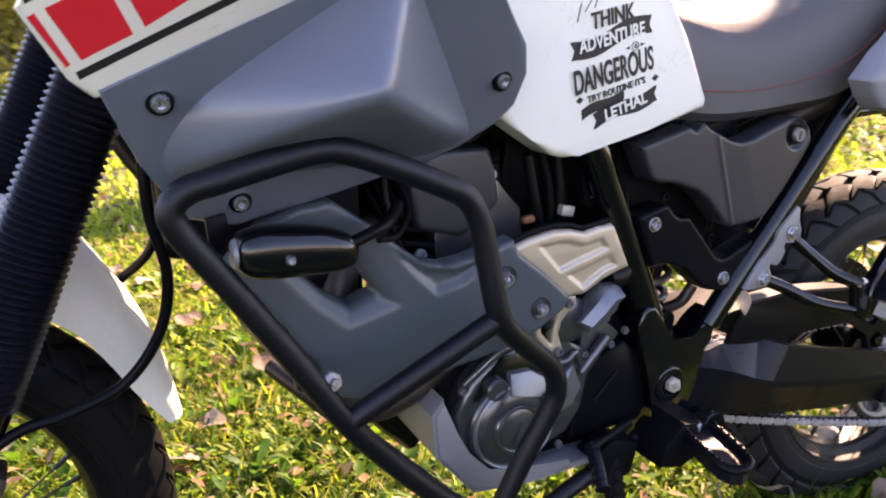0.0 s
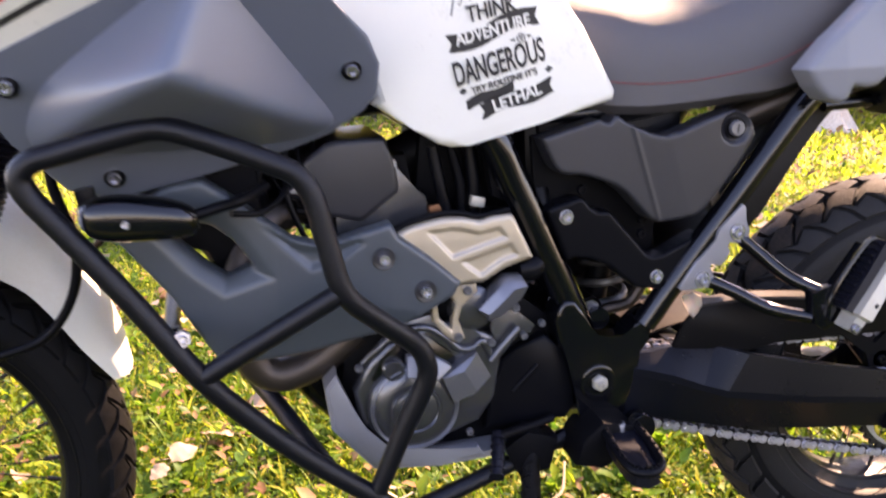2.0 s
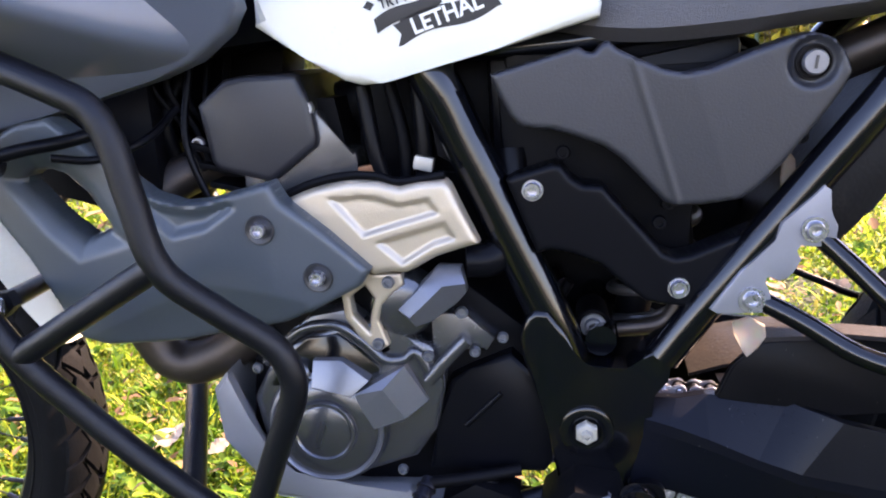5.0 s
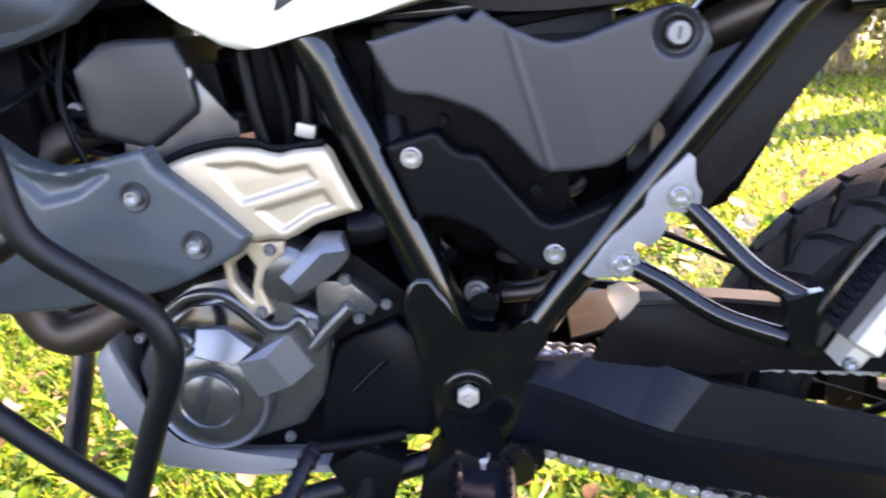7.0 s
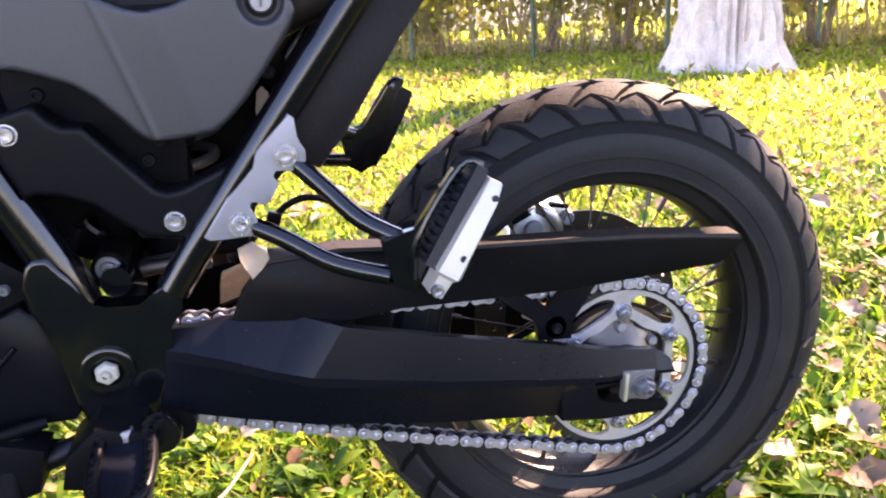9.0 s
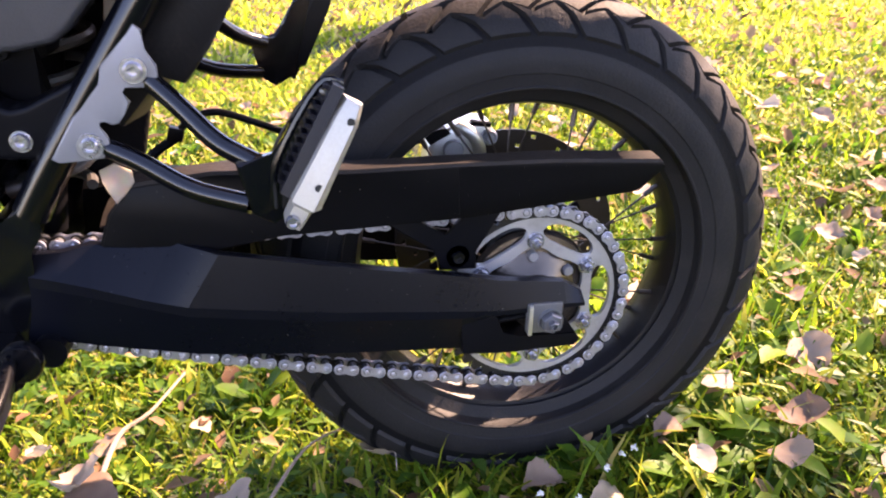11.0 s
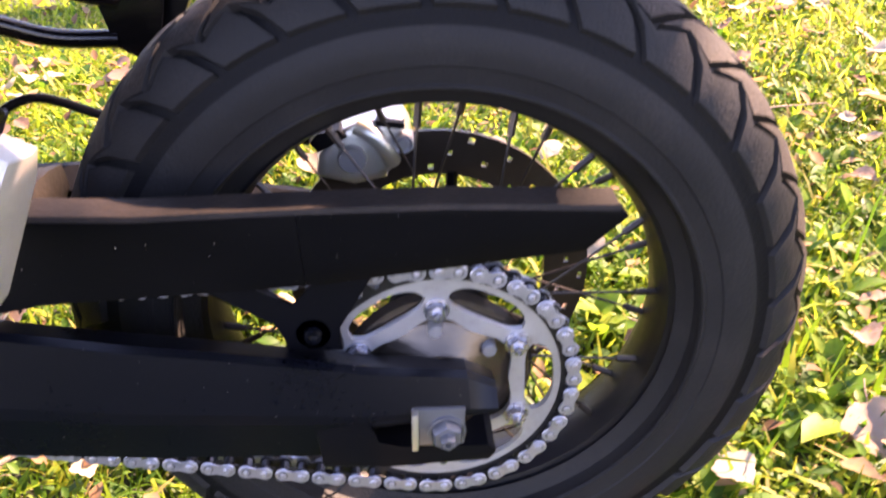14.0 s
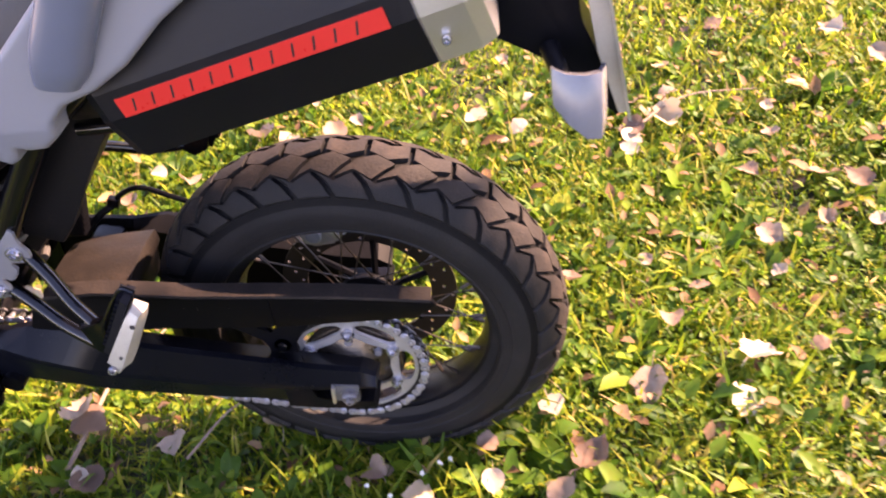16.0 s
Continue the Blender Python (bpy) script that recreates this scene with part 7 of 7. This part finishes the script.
def make_tree(x, y, r, h, seed, label, leaves=5200, leaf=0.09, reach=(1.6, 3.0), rise=(0.8, 2.6), spread=0.65):
    rr = random.Random(seed)
    tree = tagged(new("tree"), label, "tree")
    tree.location = (x, y, 0)
    bm = bmesh.new()
    rings = []
    sides, levels = 72, 40
    lobes = [(rr.uniform(0, 6.28), rr.uniform(0.03, 0.09), rr.choice((3, 4, 5, 7))) for _ in range(5)]
    for k in range(levels):
        t = k / (levels - 1)
        z = -0.1 + t * h
        ring = []
        flare = 1 + 0.45 * math.exp(-max(0, z) / 0.14)
        for s in range(sides):
            a = 2 * math.pi * s / sides
            g = sum(amp * math.cos(m * a + ph + 0.5 * z) for ph, amp, m in lobes) * (0.3 + 1.0 * math.exp(-max(0, z) / 0.6))
            ridge = 0.055 * abs(math.sin(a * 17 + 1.1 * math.sin(z * 2.3) + 0.6 * math.sin(z * 5 + a * 3))) + 0.012 * math.sin(a * 31 + z * 3)
            q = r * flare * (1 - 0.30 * t) * (1 + g) + ridge * (1 + rr.uniform(-0.5, 0.5))
            ring.append((q * math.cos(a) + 0.15 * t * h * 0.1, q * math.sin(a), z))
        rings.append(ring)
    part("trunk", loft(rings), BARK, tree, "thick pale furrowed trunk")
    top = Vector((0.015 * h, 0, h - 0.15))
    bm = bmesh.new()
    tips = []
    for k in range(7):
        a = 2 * math.pi * k / 7 + rr.uniform(-0.3, 0.3)
        e = top + Vector((math.cos(a) * rr.uniform(*reach), math.sin(a) * rr.uniform(*reach), rr.uniform(*rise)))
        m = top.lerp(e, 0.5) + Vector((0, 0, 0.35))
        tube([top - Vector((0, 0, 0.5)), m, e], r * 0.3, 4, 8, bm, radii=lambda t: r * (0.36 - 0.30 * t))
        tips += [m, e]
    part("branching", bm, BARK, tree)
    n = leaves
    rg = np.random.default_rng(seed)
    c = np.array([list(tips[i]) for i in rg.integers(0, len(tips), n)]) + rg.normal(0, spread, (n, 3))
    vv, ff = leaf_quads(c, leaf, rg)
    soup("crown", vv, ff, SHRUB, "", "loose sunlit crown of small leaves", "", tree)
    return tree


def leaf_quads(c, size, rg):
    n = len(c)
    u = rg.normal(0, 1, (n, 3))
    u /= np.linalg.norm(u, axis=1)[:, None]
    w = np.cross(u, rg.normal(0, 1, (n, 3)))
    w /= np.linalg.norm(w, axis=1)[:, None]
    s = size * rg.uniform(0.6, 1.4, n)[:, None]
    vv = np.stack([c - u * s, c + w * s * 0.5, c + u * s, c - w * s * 0.5], 1).reshape(-1, 3)
    ff = np.arange(n)[:, None] * 4 + np.array([0, 1, 2, 3])
    return vv, ff


make_tree(3.74, 5.50, 0.345, 6.8, 5, "old broad tree with pale furrowed bark on the lawn")
# Unseen tree, added so that its shade darkens the ground on the camera's side.
make_tree(4.95, -0.72, 0.30, 4.4, 8, "leafy tree out of view, added to shade the lawn", 26000, 0.11, (1.0, 1.9), (0.5, 2.2), 0.55)

# the fence runs behind the tree
FA, FB = Vector((-9.0, 15.4, 0)), Vector((9.5, 3.6, 0))
k = 0.66
fence = tagged(new("fence"), "green wire fence on thin steel posts", "fence")
fd = (FB - FA).normalized()
flen = (FB - FA).length
while k < flen:
    p = FA + fd * k
    part("post", spin([(0, -0.05), (0.024, -0.05), (0.024, 1.55), (0.026, 1.56), (0, 1.57)], p, (0, 0, 1), 10), POSTG, fence, "thin green steel post")
    k += 1.48
bm = bmesh.new()
for z in [0.06 + 0.15 * i for i in range(10)]:
    tube([FA + Vector((0, 0, z)), FB + Vector((0, 0, z))], 0.0013, 0, 4, bm)
for i in range(int(flen / 0.12)):
    p = FA + fd * (i * 0.12)
    tube([p + Vector((0, 0, 0.05)), p + Vector((0, 0, 1.45))], 0.0011, 0, 3, bm)
part("wire_mesh", bm, POSTG, fence, "fine green wire mesh")

fn = Vector((-fd.y, fd.x, 0))
if fn.y < 0:
    fn = -fn


def make_shrub(pos, w, h, seed, mat, label, leaf=0.072):
    rg = np.random.default_rng(seed)
    ob = tagged(new("shrub"), label, "shrub")
    ob.location = pos
    bm = bmesh.new()
    ends = []
    for i in range(10):
        a = rg.uniform(0, 6.28)
        e = Vector((math.cos(a) * w * rg.uniform(0.2, 0.9), math.sin(a) * w * rg.uniform(0.2, 0.7), h * rg.uniform(0.55, 1.0)))
        m = e * 0.5 + Vector((0, 0, h * 0.1))
        tube([(0.1 * math.cos(a), 0.1 * math.sin(a), -0.05), m, e], 0.018, 3, 5, bm, radii=lambda t: 0.02 * (1 - 0.8 * t))
        ends += [list(e), list(m), list(e * 0.8)]
    part("branching", bm, TWIG, ob)
    n = 3600
    c = np.array([ends[i] for i in rg.integers(0, len(ends), n)]) + rg.normal(0, 1, (n, 3)) * np.array([w * 0.34, w * 0.30, h * 0.17])
    c[:, 2] = np.abs(c[:, 2])
    vv, ff = leaf_quads(c, leaf, rg)
    soup("crown", vv, ff, mat, "", "", "", ob)
    return ob


rs = random.Random(3)
k = -1.0
i = 0
while k < flen + 3:
    p = FA + fd * k + fn * rs.uniform(0.7, 1.5)
    make_shrub(p, rs.uniform(0.8, 1.2), rs.uniform(1.5, 2.6), 40 + i, SHRUB, "tangled yellow-green shrub behind the fence")
    k += rs.uniform(0.9, 1.3)
    i += 1
k = -2.0
while k < flen + 4:
    p = FA + fd * k + fn * rs.uniform(2.6, 4.0)
    make_shrub(p, rs.uniform(1.5, 2.2), rs.uniform(2.6, 3.8), 90 + i, SHRUB, "taller dense thicket behind the fence")
    k += rs.uniform(1.6, 2.2)
    i += 1
# dry reeds in front of the shrubs
n = 2400
rg = np.random.default_rng(5)
t = rg.uniform(-1, flen + 2, n)
o = rg.uniform(0.15, 1.1, n)
bx = FA.x + fd.x * t + fn.x * o
by = FA.y + fd.y * t + fn.y * o
hh, ww, az = rg.uniform(0.3, 1.5, n), rg.uniform(0.004, 0.012, n), rg.uniform(0, 6.28, n)
lx, ly = rg.normal(0, 0.22, n), rg.normal(0, 0.22, n)
cx_, sx_ = np.cos(az) * ww, np.sin(az) * ww
vv = np.stack([np.stack([bx - cx_, by - sx_, 0 * bx], 1), np.stack([bx + cx_, by + sx_, 0 * bx], 1), np.stack([bx + lx + cx_ * 0.3, by + ly + sx_ * 0.3, hh], 1), np.stack([bx + lx - cx_ * 0.3, by + ly - sx_ * 0.3, hh], 1)], 1).reshape(-1, 3)
soup("dry_reeds", vv, np.arange(n)[:, None] * 4 + np.array([0, 1, 2, 3]), REED, label="tall dry brown stalks along the fence", category="reeds")
